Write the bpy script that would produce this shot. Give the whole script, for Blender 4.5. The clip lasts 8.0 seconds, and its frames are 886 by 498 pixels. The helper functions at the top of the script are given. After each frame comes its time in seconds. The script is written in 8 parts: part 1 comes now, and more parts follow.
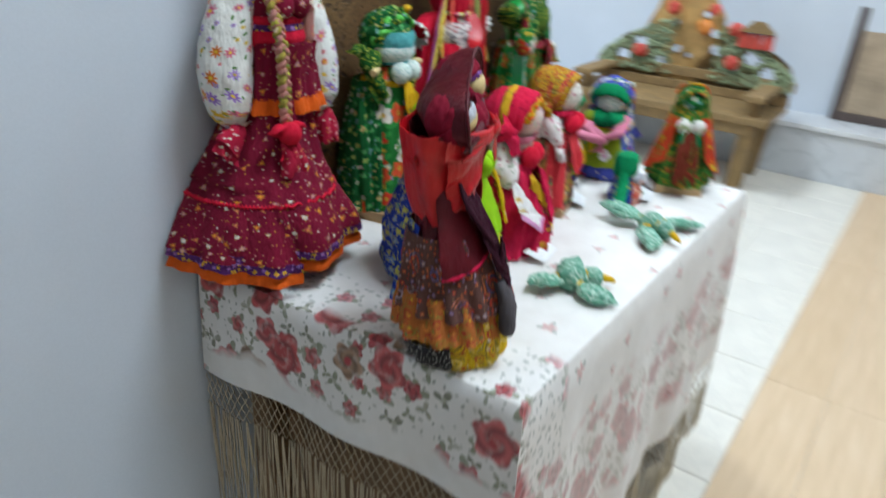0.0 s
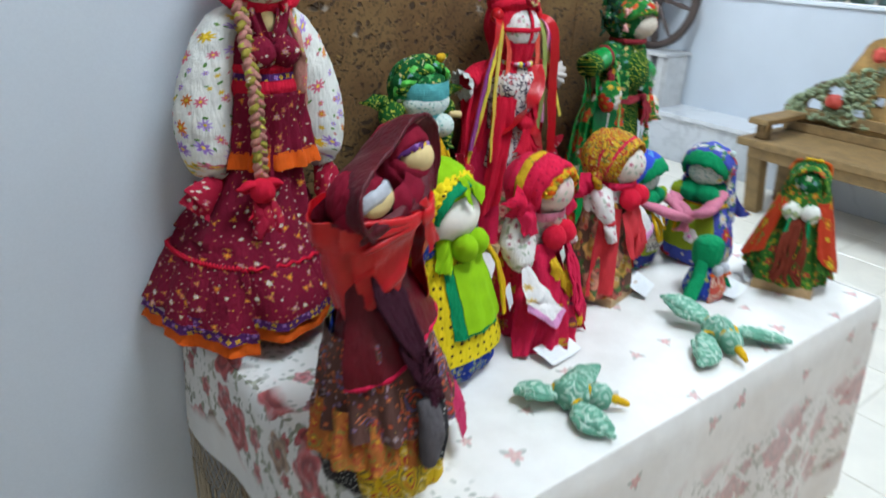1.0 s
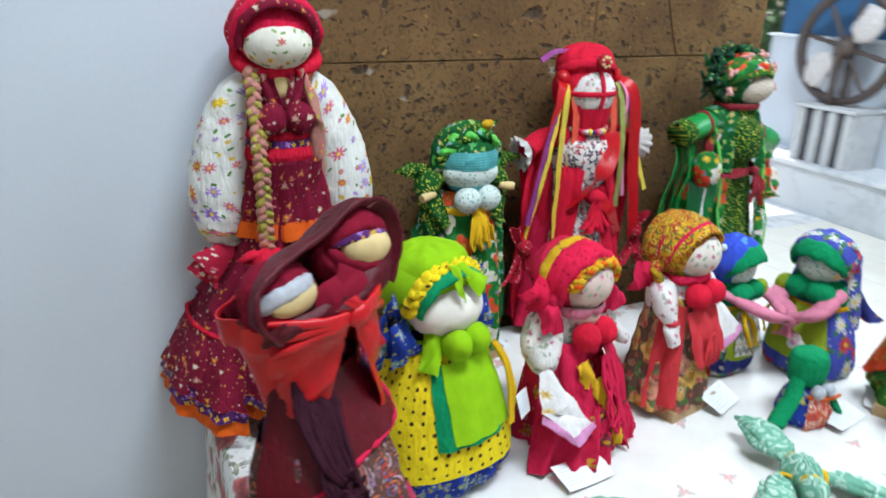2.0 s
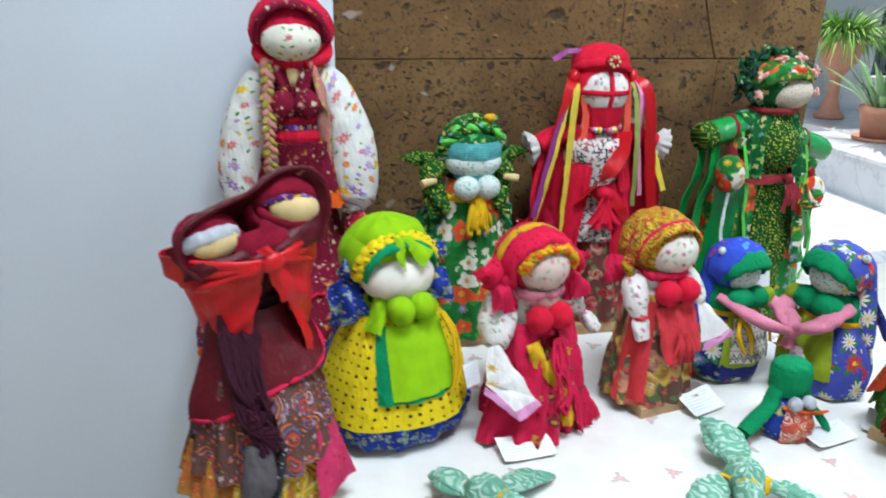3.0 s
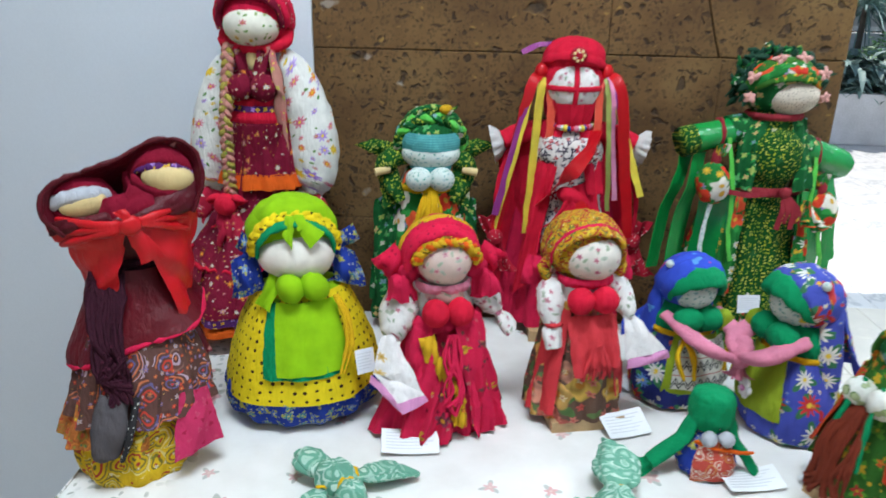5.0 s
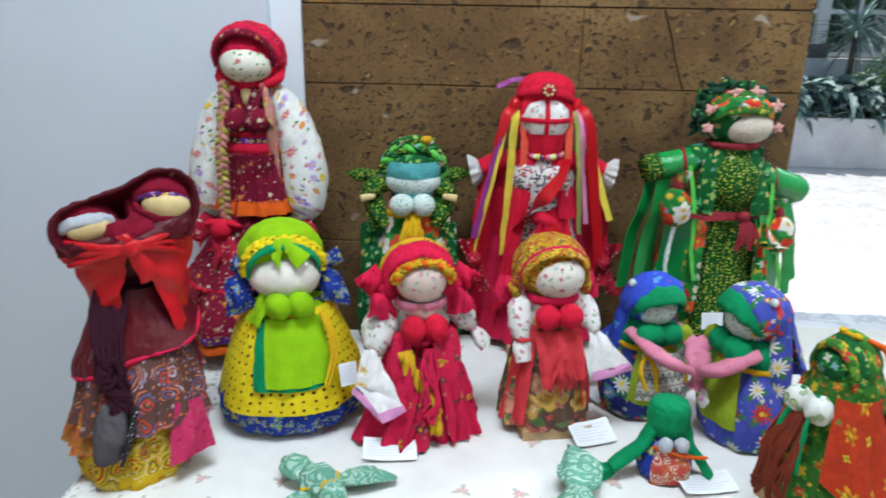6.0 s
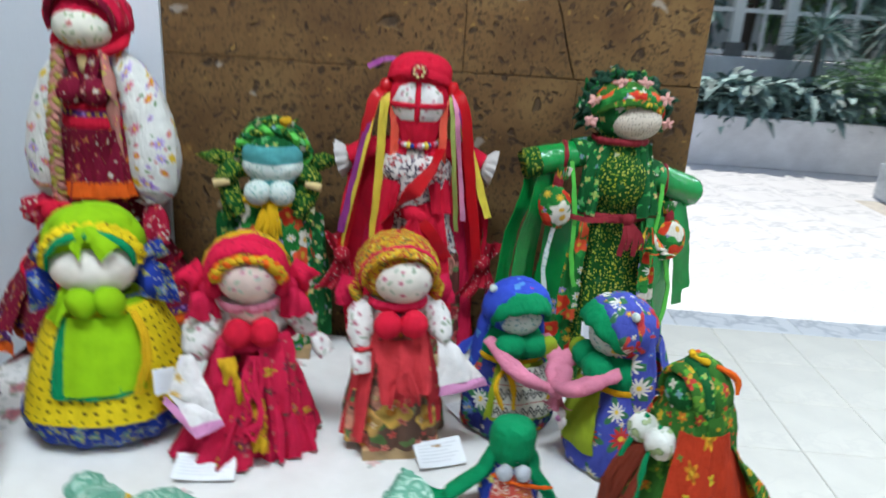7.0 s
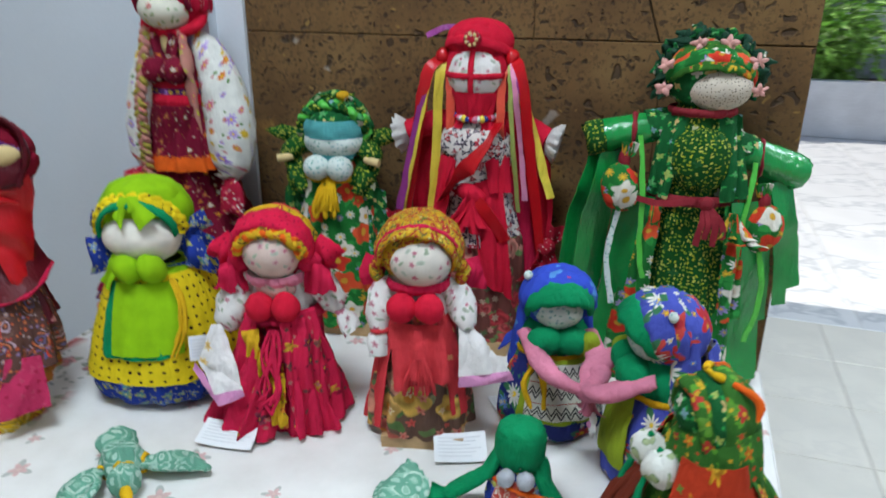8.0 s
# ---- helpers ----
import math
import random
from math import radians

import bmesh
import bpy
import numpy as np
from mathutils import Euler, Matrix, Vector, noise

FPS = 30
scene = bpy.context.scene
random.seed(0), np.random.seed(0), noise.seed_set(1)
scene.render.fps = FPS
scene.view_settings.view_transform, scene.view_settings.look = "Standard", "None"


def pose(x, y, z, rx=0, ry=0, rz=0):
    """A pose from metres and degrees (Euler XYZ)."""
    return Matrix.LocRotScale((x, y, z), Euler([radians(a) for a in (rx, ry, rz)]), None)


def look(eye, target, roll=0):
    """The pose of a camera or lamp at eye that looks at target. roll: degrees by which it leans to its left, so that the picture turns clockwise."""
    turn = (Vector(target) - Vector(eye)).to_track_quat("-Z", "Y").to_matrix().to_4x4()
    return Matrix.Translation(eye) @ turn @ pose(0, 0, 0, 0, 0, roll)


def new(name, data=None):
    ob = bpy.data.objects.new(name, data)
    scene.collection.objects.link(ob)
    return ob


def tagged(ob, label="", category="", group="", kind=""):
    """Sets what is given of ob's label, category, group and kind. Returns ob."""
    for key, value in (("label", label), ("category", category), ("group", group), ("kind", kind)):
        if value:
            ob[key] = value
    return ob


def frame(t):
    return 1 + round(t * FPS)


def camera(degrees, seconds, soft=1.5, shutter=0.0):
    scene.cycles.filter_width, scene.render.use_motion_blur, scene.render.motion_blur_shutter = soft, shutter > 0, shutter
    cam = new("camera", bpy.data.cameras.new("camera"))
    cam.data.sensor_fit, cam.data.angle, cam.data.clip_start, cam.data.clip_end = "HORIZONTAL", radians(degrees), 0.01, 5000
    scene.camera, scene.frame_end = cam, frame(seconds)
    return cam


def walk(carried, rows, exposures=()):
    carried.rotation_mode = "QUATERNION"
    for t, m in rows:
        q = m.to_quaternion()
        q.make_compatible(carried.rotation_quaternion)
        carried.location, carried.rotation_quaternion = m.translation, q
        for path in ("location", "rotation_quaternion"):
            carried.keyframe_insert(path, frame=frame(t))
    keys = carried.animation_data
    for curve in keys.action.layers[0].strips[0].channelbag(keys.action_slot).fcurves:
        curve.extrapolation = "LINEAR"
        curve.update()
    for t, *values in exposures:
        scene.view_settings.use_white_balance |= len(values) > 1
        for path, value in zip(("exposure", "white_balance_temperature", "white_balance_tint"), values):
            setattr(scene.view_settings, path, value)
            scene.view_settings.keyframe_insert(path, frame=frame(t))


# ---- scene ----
cam = camera(64.7, 8.0, 1.7, 0.8)
EXPOSURES = [(0.0, -0.18), (1.0, -0.18), (1.5, 0.04), (3.0, 0.02), (4.5, -0.12), (6.0, -0.12), (7.0, -0.22), (8.0, -0.46)]
PATH = [
    (0, (-0.042, 0.038, 1.321), (1.448, 1.064, 0.467), 3.2),
    (0.5, (0.16, -0.043, 1.334), (1.419, 1.271, 0.504), 4.1),
    (1, (0.309, -0.06, 1.342), (1.453, 1.372, 0.54), 2.7),
    (1.5, (0.442, -0.043, 1.346), (1.39, 1.543, 0.582), 3.5),
    (1.7, (0.491, -0.043, 1.356), (1.372, 1.598, 0.627), 2.3),
    (2.8, (0.766, -0.211, 1.354), (1.104, 1.644, 0.688), 0.8),
    (3, (0.796, -0.228, 1.347), (1.104, 1.629, 0.674), 0.7),
    (3.5, (0.883, -0.226, 1.33), (1.152, 1.63, 0.637), 0.9),
    (4, (0.981, -0.179, 1.325), (1.126, 1.687, 0.62), 2.0),
    (4.5, (1.064, -0.177, 1.327), (1.045, 1.688, 0.604), 1.3),
    (4.7, (1.1, -0.202, 1.314), (1.008, 1.678, 0.638), 1.8),
    (5.8, (1.183, -0.298, 1.378), (1.024, 1.587, 0.73), 0.8),
    (6, (1.184, -0.313, 1.347), (1.044, 1.59, 0.749), 1.0),
    (6.5, (1.223, -0.291, 1.345), (1.212, 1.621, 0.759), 0.4),
    (7, (1.362, -0.19, 1.334), (1.296, 1.708, 0.705), 3.7),
    (7.5, (1.441, -0.126, 1.312), (1.133, 1.71, 0.58), 4.9),
    (8, (1.563, -0.089, 1.32), (0.969, 1.689, 0.621), 0.4),
]
walk(cam, [(t, look(eye, target, roll)) for t, eye, target, roll in PATH], EXPOSURES)

# ---------------------------------------------------------------- light
scene.view_settings.exposure = 0.0
world = bpy.data.worlds.new("sky")
scene.world = world
world.use_nodes = True
sky = world.node_tree.nodes.new("ShaderNodeTexSky")
sky.sky_type, sky.sun_disc = "NISHITA", False
SUN_UP, SUN_ROUND = radians(70), radians(20)
sky.sun_elevation, sky.sun_rotation = SUN_UP, SUN_ROUND
back = world.node_tree.nodes["Background"]
back.inputs["Strength"].default_value = 0.15
world.node_tree.links.new(sky.outputs[0], back.inputs["Color"])
sun = new("sun", bpy.data.lights.new("sun", "SUN"))
sun.data.energy, sun.data.angle, sun.data.color = 5.0, radians(0.5), (1.0, 0.96, 0.9)
to_sun = Vector((math.sin(SUN_ROUND) * math.cos(SUN_UP), math.cos(SUN_ROUND) * math.cos(SUN_UP), math.sin(SUN_UP)))
sun.matrix_world = look(to_sun * 20, (0, 0, 0))


def panel_lamp(name, x, y, z, sx, sy, watts, colour):
    lamp = new(name, bpy.data.lights.new(name, "AREA"))
    lamp.data.shape, lamp.data.size, lamp.data.size_y = "RECTANGLE", sx, sy
    lamp.data.energy, lamp.data.color = watts, colour
    lamp.matrix_world = pose(x, y, z)


CEILING = 3.0
# the last panel is added to brighten the skylit tiles beside the court
LAMPS = [(1.2, -0.05, 58), (3.6, -0.3, 29), (-0.6, -1.2, 4), (3.1, 2.1, 82)]
for lx, ly, watts in LAMPS:
    panel_lamp("ceiling_lamp", lx, ly, CEILING - 0.05, 0.9, 0.4, watts, (0.71, 0.86, 1.0))


# ---------------------------------------------------------------- node helpers
class Nodes:
    """A short way to write a node material."""

    def __init__(self, name, rough=0.8, metal=0.0, sheen=0.0):
        self.mat = bpy.data.materials.new(name)
        self.mat.use_nodes = True
        self.nt = self.mat.node_tree
        self.bsdf = self.nt.nodes["Principled BSDF"]
        self.bsdf.inputs["Roughness"].default_value = rough
        self.bsdf.inputs["Metallic"].default_value = metal
        if sheen:
            self.bsdf.inputs["Sheen Weight"].default_value = sheen
            self.bsdf.inputs["Sheen Roughness"].default_value = 0.5
        self.coords = self.nt.nodes.new("ShaderNodeTexCoord")

    def put(self, value, socket):
        if isinstance(value, bpy.types.NodeSocket):
            self.nt.links.new(value, socket)
        elif value is not None:
            if socket.type == "RGBA" and len(value) == 3:
                value = (*value, 1)
            socket.default_value = value

    def add(self, kind, ins=(), out=0, operation="", use_clamp=False):
        n = self.nt.nodes.new("ShaderNode" + kind)
        if operation:
            n.operation = operation
        if use_clamp:
            n.use_clamp = True
        for key, v in dict(ins).items():
            self.put(v, n.inputs[key])
        return n.outputs[out]

    def math(self, op, a, b=0.0, clamp=False):
        return self.add("Math", {0: a, 1: b}, operation=op, use_clamp=clamp)

    def mix(self, fac, a, b):
        n = self.nt.nodes.new("ShaderNodeMix")
        n.data_type = "RGBA"
        self.put(fac, n.inputs[0])
        self.put(a, n.inputs[6])
        self.put(b, n.inputs[7])
        return n.outputs[2]

    def ramp(self, fac, stops, constant=False):
        n = self.nt.nodes.new("ShaderNodeValToRGB")
        r = n.color_ramp
        r.interpolation = "CONSTANT" if constant else "LINEAR"
        while len(r.elements) < len(stops):
            r.elements.new(0.5)
        for e, (p, c) in zip(r.elements, stops):
            e.position, e.color = p, (*c, 1)
        self.put(fac, n.inputs[0])
        return n.outputs[0]

    def below(self, value, edge, soft):
        """1 where value is under edge, with a soft border."""
        return self.math("MULTIPLY", self.math("SUBTRACT", edge, value), 1.0 / soft, clamp=True)

    def noise(self, scale, detail=3.0, vector=None, out=0, rough=0.55):
        return self.add("TexNoise", {"Vector": vector or self.coords.outputs["Object"], "Scale": scale, "Detail": detail, "Roughness": rough}, out)

    def bump(self, height, strength, distance):
        self.put(self.add("Bump", {"Height": height, "Strength": strength, "Distance": distance}), self.bsdf.inputs["Normal"])

    def colour(self, c):
        self.put(c, self.bsdf.inputs["Base Color"])
        return self.mat


def grained(name, base, rough=0.6, amount=0.25, scale=12.0, fine=150.0, bump=0.15, depth=0.002, metal=0.0):
    """A plain surface with stains, grain and fine relief."""
    n = Nodes(name, rough, metal)
    a = n.noise(scale)
    b = n.noise(fine, 4)
    f = n.math("ADD", n.math("MULTIPLY", a, 0.6), n.math("MULTIPLY", b, 0.4))
    lo, hi = [tuple(min(1, v * k) for v in base) for k in (1 - amount, 1 + amount)]
    n.put(n.math("ADD", n.math("MULTIPLY", a, 0.3), rough - 0.15), n.bsdf.inputs["Roughness"])
    n.bump(b, bump, depth)
    return n.colour(n.ramp(f, [(0.3, lo), (0.7, hi)]))


# ---------------------------------------------------------------- printed cloth
def flowers(n, col, uv, spacing, size, petals, tints, middle, leaf=None, keep=1.0, shift=0.0, ink=None, lobe=0.24, bend=0.28, jitter=0.75, rings=0.0):
    """Lay a scattered flower print over the colour col."""
    here = n.add("VectorMath", {0: uv, 1: (shift, shift * 0.7, 0)}, operation="ADD")
    warp = n.add("VectorMath", {0: n.add("TexNoise", {"Vector": here, "Scale": 0.9 / size, "Detail": 1.0}, 1), 1: (0.5, 0.5, 0.5)}, operation="SUBTRACT")
    here = n.add("VectorMath", {0: here, 1: n.add("VectorMath", {0: warp, "Scale": size * bend}, operation="SCALE")}, operation="ADD")
    vor = n.nt.nodes.new("ShaderNodeTexVoronoi")
    vor.voronoi_dimensions = "2D"
    n.put(here, vor.inputs["Vector"])
    vor.inputs["Scale"].default_value, vor.inputs["Randomness"].default_value = 1.0 / spacing, jitter
    d = n.add("VectorMath", {0: here, 1: vor.outputs["Position"]}, operation="SUBTRACT")
    sep = n.nt.nodes.new("ShaderNodeSeparateXYZ")
    n.put(d, sep.inputs[0])
    rnd = n.nt.nodes.new("ShaderNodeSeparateColor")
    n.put(vor.outputs["Color"], rnd.inputs[0])
    r = n.math("POWER", n.math("ADD", n.math("POWER", sep.outputs[0], 2.0), n.math("POWER", sep.outputs[1], 2.0)), 0.5)
    a = n.math("ADD", n.math("ARCTAN2", sep.outputs[1], sep.outputs[0]), n.math("MULTIPLY", rnd.outputs[0], 6.28))
    big = n.math("MULTIPLY", n.math("ADD", n.math("MULTIPLY", rnd.outputs[1], 0.5), 0.65), size)
    kept = n.math("LESS_THAN", rnd.outputs[2], keep)
    if leaf:
        w = n.math("POWER", n.math("ABSOLUTE", n.math("COSINE", n.math("MULTIPLY", a, 1.5))), 3.0)
        m = n.below(r, n.math("MULTIPLY", n.math("MULTIPLY", w, 1.5), big), size * 0.12)
        col = n.mix(n.math("MULTIPLY", m, kept), col, leaf)
    edge = n.math("MULTIPLY", n.math("ADD", n.math("MULTIPLY", n.math("COSINE", n.math("MULTIPLY", a, float(petals))), lobe), 1.0 - lobe), big)
    m = n.math("MULTIPLY", n.below(r, edge, size * 0.1), kept)
    if ink:
        col = n.mix(n.math("MULTIPLY", n.below(r, n.math("MULTIPLY", edge, 1.15), size * 0.1), kept), col, ink)
    tint = n.ramp(rnd.outputs[0], [(i / len(tints), t) for i, t in enumerate(tints)], True)
    shade = n.math("ADD", n.math("MULTIPLY", n.math("DIVIDE", r, big), 0.5), 0.55)
    if rings:
        curl = n.math("SINE", n.math("ADD", n.math("MULTIPLY", n.math("DIVIDE", r, big), rings), n.math("MULTIPLY", a, 2.0)))
        shade = n.math("MULTIPLY", shade, n.math("ADD", n.math("MULTIPLY", curl, 0.3), 0.85))
    dark = n.add("VectorMath", {0: tint, "Scale": shade}, operation="SCALE")
    col = n.mix(m, col, n.mix(0.95 if rings else 0.5, tint, dark))
    if middle:
        col = n.mix(n.math("MULTIPLY", n.below(r, n.math("MULTIPLY", big, 0.27), size * 0.08), kept), col, middle)
    return col


def swirls(n, col, uv, spacing, tints, lines=3.0, keep=0.75):
    """Paisley-like curls: rings bent by noise, in drops."""
    warp = n.add("VectorMath", {0: n.add("TexNoise", {"Vector": uv, "Scale": 0.8 / spacing, "Detail": 2.0}, 1), "Scale": spacing * 0.9}, operation="SCALE")
    here = n.add("VectorMath", {0: uv, 1: warp}, operation="ADD")
    vor = n.nt.nodes.new("ShaderNodeTexVoronoi")
    vor.voronoi_dimensions = "2D"
    n.put(here, vor.inputs["Vector"])
    vor.inputs["Scale"].default_value = 1.0 / spacing
    rnd = n.nt.nodes.new("ShaderNodeSeparateColor")
    n.put(vor.outputs["Color"], rnd.inputs[0])
    ring = n.math("SINE", n.math("MULTIPLY", vor.outputs["Distance"], lines * 6.28))
    tint = n.ramp(n.math("FRACT", n.math("ADD", rnd.outputs[0], n.math("MULTIPLY", vor.outputs["Distance"], 0.9))), [(i / len(tints), t) for i, t in enumerate(tints)], True)
    m = n.math("MULTIPLY", n.math("MULTIPLY", ring, 3.0, clamp=True), n.math("LESS_THAN", rnd.outputs[1], keep))
    return n.mix(m, col, tint)


def cloth(name, base, layers=(), rough=0.85, sheen=0.04, stripe=None, weave=1.0, crease=0.7, gloss=0.45):
    """Cloth with a weave, creases and a print. Sizes in metres on the cloth."""
    n = Nodes(name, rough, 0.0, sheen if rough < 0.5 else 0.0)
    n.bsdf.inputs["Specular IOR Level"].default_value = gloss if rough < 0.5 else 0.16
    uv = n.coords.outputs["UV"]
    col = n.ramp(n.noise(35.0, 3), [(0.3, tuple(v * 0.86 for v in base)), (0.7, tuple(min(1, v * 1.1) for v in base))])
    for kind, args in layers:
        if kind == "flowers":
            col = flowers(n, col, uv, **args)
        elif kind == "swirls":
            col = swirls(n, col, uv, **args)
        elif kind == "zigzag":
            sep = n.nt.nodes.new("ShaderNodeSeparateXYZ")
            n.put(uv, sep.inputs[0])
            row = n.math("FRACT", n.math("DIVIDE", sep.outputs[1], args["row"]))
            zig = n.math("MULTIPLY", n.math("ABSOLUTE", n.math("SUBTRACT", n.math("FRACT", n.math("DIVIDE", sep.outputs[0], args["pitch"])), 0.5)), 0.7)
            for lift in (0.12, 0.34):
                d = n.math("ABSOLUTE", n.math("SUBTRACT", row, n.math("ADD", zig, lift)))
                col = n.mix(n.below(d, 0.07, 0.02), col, args["tint"])
            col = n.mix(n.below(n.math("ABSOLUTE", n.math("SUBTRACT", row, 0.93)), 0.03, 0.02), col, (0.45, 0.05, 0.04))
    if stripe:
        pitch, tint, share = stripe
        sep = n.nt.nodes.new("ShaderNodeSeparateXYZ")
        n.put(uv, sep.inputs[0])
        f = n.math("FRACT", n.math("DIVIDE", sep.outputs[1], pitch))
        col = n.mix(n.math("LESS_THAN", f, share), col, tint)
    fine = n.add("TexNoise", {"Vector": n.add("VectorMath", {0: uv, 1: (1, 1, 1)}, operation="MULTIPLY"), "Scale": 1400.0, "Detail": 2.0})
    tall = n.add("VectorMath", {0: n.coords.outputs["Object"], 1: (1, 1, 0.28)}, operation="MULTIPLY")
    fold = n.math("ABSOLUTE", n.math("SUBTRACT", n.add("TexNoise", {"Vector": tall, "Scale": 75.0, "Detail": 4.0}), 0.5))
    fold = n.math("ADD", n.math("MULTIPLY", fold, 2.0), n.math("MULTIPLY", n.noise(110.0, 2), 0.4))
    n.bump(n.math("ADD", n.math("MULTIPLY", fine, 0.14 * weave), n.math("MULTIPLY", fold, crease * 1.6)), 0.8, 0.004)
    return n.colour(col)


RED, YEL, WHI, ORA = (0.62, 0.03, 0.03), (0.75, 0.5, 0.03), (0.75, 0.72, 0.66), (0.75, 0.2, 0.03)
PIN, PUR, BLU, GRE = (0.7, 0.16, 0.25), (0.35, 0.2, 0.6), (0.1, 0.2, 0.6), (0.05, 0.22, 0.05)


def F(spacing, size, petals, tints, middle=None, **more):
    return ("flowers", dict(spacing=spacing, size=size, petals=petals, tints=tints, middle=middle, **more))


C = {}
C["maroon_floral"] = cloth("maroon_floral_cotton", (0.18, 0.006, 0.026), [F(0.011, 0.0021, 5, [(0.6, 0.5, 0.48), (0.5, 0.16, 0.04), (0.5, 0.16, 0.2), (0.4, 0.1, 0.1)], YEL, keep=0.6), F(0.022, 0.0048, 6, [(0.6, 0.14, 0.08), WHI, (0.6, 0.3, 0.35), ORA], YEL, leaf=(0.34, 0.16, 0.04), keep=0.6, shift=0.3)])
C["white_floral"] = cloth("white_floral_cotton", (0.72, 0.71, 0.66), [F(0.018, 0.0036, 2, [(0.1, 0.24, 0.05), (0.16, 0.3, 0.08)], None, keep=0.4, shift=0.4, bend=0.6), F(0.021, 0.0048, 6, [PIN, (0.55, 0.12, 0.2), YEL, PUR], (0.7, 0.5, 0.1), keep=0.4, shift=0.9), F(0.03, 0.0112, 8, [PUR, PIN, YEL, ORA, (0.45, 0.3, 0.68)], (0.8, 0.55, 0.05), keep=0.8, bend=0.15)])
C["orange"] = cloth("orange_cotton", (0.72, 0.11, 0.01))
C["trim"] = cloth("woven_trim", (0.09, 0.02, 0.12), [F(0.011, 0.0045, 4, [(0.75, 0.45, 0.03), (0.35, 0.2, 0.55)], (0.5, 0.05, 0.03), keep=1.0)])
C["red"] = cloth("red_cotton", (0.6, 0.01, 0.036))
C["crimson"] = cloth("crimson_cotton", (0.57, 0.013, 0.06), crease=0.8)
C["red_roll"] = cloth("red_rolled_cotton", (0.6, 0.01, 0.05), [F(0.009, 0.0018, 1, [(0.34, 0.004, 0.03)], None, keep=0.8)], crease=0.6)
C["pink_print"] = cloth("pink_print_cotton", (0.5, 0.03, 0.1), [F(0.012, 0.004, 3, [(0.38, 0.015, 0.06), (0.55, 0.06, 0.13)], None, keep=0.8, bend=0.7)])
C["red_satin"] = cloth("red_satin", (0.52, 0.006, 0.012), rough=0.3, sheen=0.0, weave=0.3, crease=0.24, gloss=0.38)
C["maroon"] = cloth("maroon_silk_scarf", (0.08, 0.003, 0.009), [F(0.06, 0.008, 3, [(0.42, 0.16, 0.16)], None, keep=0.2)], rough=0.4, sheen=0.0, weave=0.4, crease=0.45, gloss=0.24)
C["plum"] = cloth("plum_yarn", (0.024, 0.005, 0.011), stripe=(0.0016, (0.055, 0.008, 0.02), 0.4))
C["wine"] = cloth("wine_cotton", (0.2, 0.004, 0.02), crease=0.35)
C["wine_satin"] = cloth("wine_satin", (0.1, 0.003, 0.008), [F(0.05, 0.007, 3, [(0.4, 0.16, 0.15)], None, keep=0.25)], rough=0.36, sheen=0.0, weave=0.3, crease=0.4, gloss=0.26)
C["paisley_red"] = cloth("paisley_red_cotton", (0.11, 0.05, 0.04), [("swirls", dict(spacing=0.026, tints=[(0.5, 0.05, 0.03), (0.12, 0.1, 0.22), (0.55, 0.16, 0.07), (0.42, 0.3, 0.36), (0.2, 0.1, 0.08)], lines=5.0, keep=0.4)), F(0.0085, 0.003, 5, [(0.6, 0.05, 0.03), (0.6, 0.08, 0.03), (0.22, 0.16, 0.35), (0.62, 0.14, 0.05), (0.4, 0.32, 0.36), (0.08, 0.05, 0.04)], (0.6, 0.3, 0.1), keep=0.7, shift=0.2)])
C["coral_paisley"] = cloth("coral_paisley_cotton", (0.5, 0.07, 0.05), [("swirls", dict(spacing=0.013, tints=[(0.7, 0.5, 0.4), (0.55, 0.2, 0.05), (0.65, 0.6, 0.5)], lines=3.0, keep=0.7))])
C["paisley_yellow"] = cloth("paisley_yellow_cotton", (0.66, 0.42, 0.015), [("swirls", dict(spacing=0.024, tints=[(0.4, 0.05, 0.03), (0.22, 0.17, 0.03), (0.7, 0.55, 0.2), (0.16, 0.12, 0.03)], lines=4.6, keep=0.8)), F(0.012, 0.0026, 5, [(0.7, 0.6, 0.4), (0.5, 0.05, 0.04), (0.3, 0.28, 0.05)], None, keep=0.6)])
C["paisley_orange"] = cloth("paisley_orange_cotton", (0.42, 0.13, 0.03), [("swirls", dict(spacing=0.013, tints=[(0.25, 0.2, 0.04), (0.6, 0.2, 0.04), (0.4, 0.04, 0.03)])), F(0.01, 0.0022, 5, [YEL, (0.1, 0.2, 0.08)], None, keep=0.5)])
C["grey"] = cloth("grey_felt", (0.085, 0.075, 0.08), [F(0.03, 0.006, 3, [(0.17, 0.15, 0.16)], None, keep=0.6)])
C["dots_dark"] = cloth("dark_dotted_cotton", (0.03, 0.028, 0.03), [F(0.007, 0.0016, 1, [(0.6, 0.6, 0.55)], None)])
C["cream"] = cloth("cream_linen", (0.66, 0.5, 0.24), crease=0.15)
C["white"] = cloth("white_cotton", (0.76, 0.71, 0.62), crease=0.12)
C["lime"] = cloth("lime_cotton", (0.26, 0.5, 0.006), crease=0.2)
C["emerald"] = cloth("emerald_cotton", (0.002, 0.23, 0.085))
C["dots_yellow"] = cloth("yellow_dotted_cotton", (0.76, 0.57, 0.012), [F(0.013, 0.0031, 1, [(0.06, 0.03, 0.01)], None, jitter=0.15, bend=0.05)])
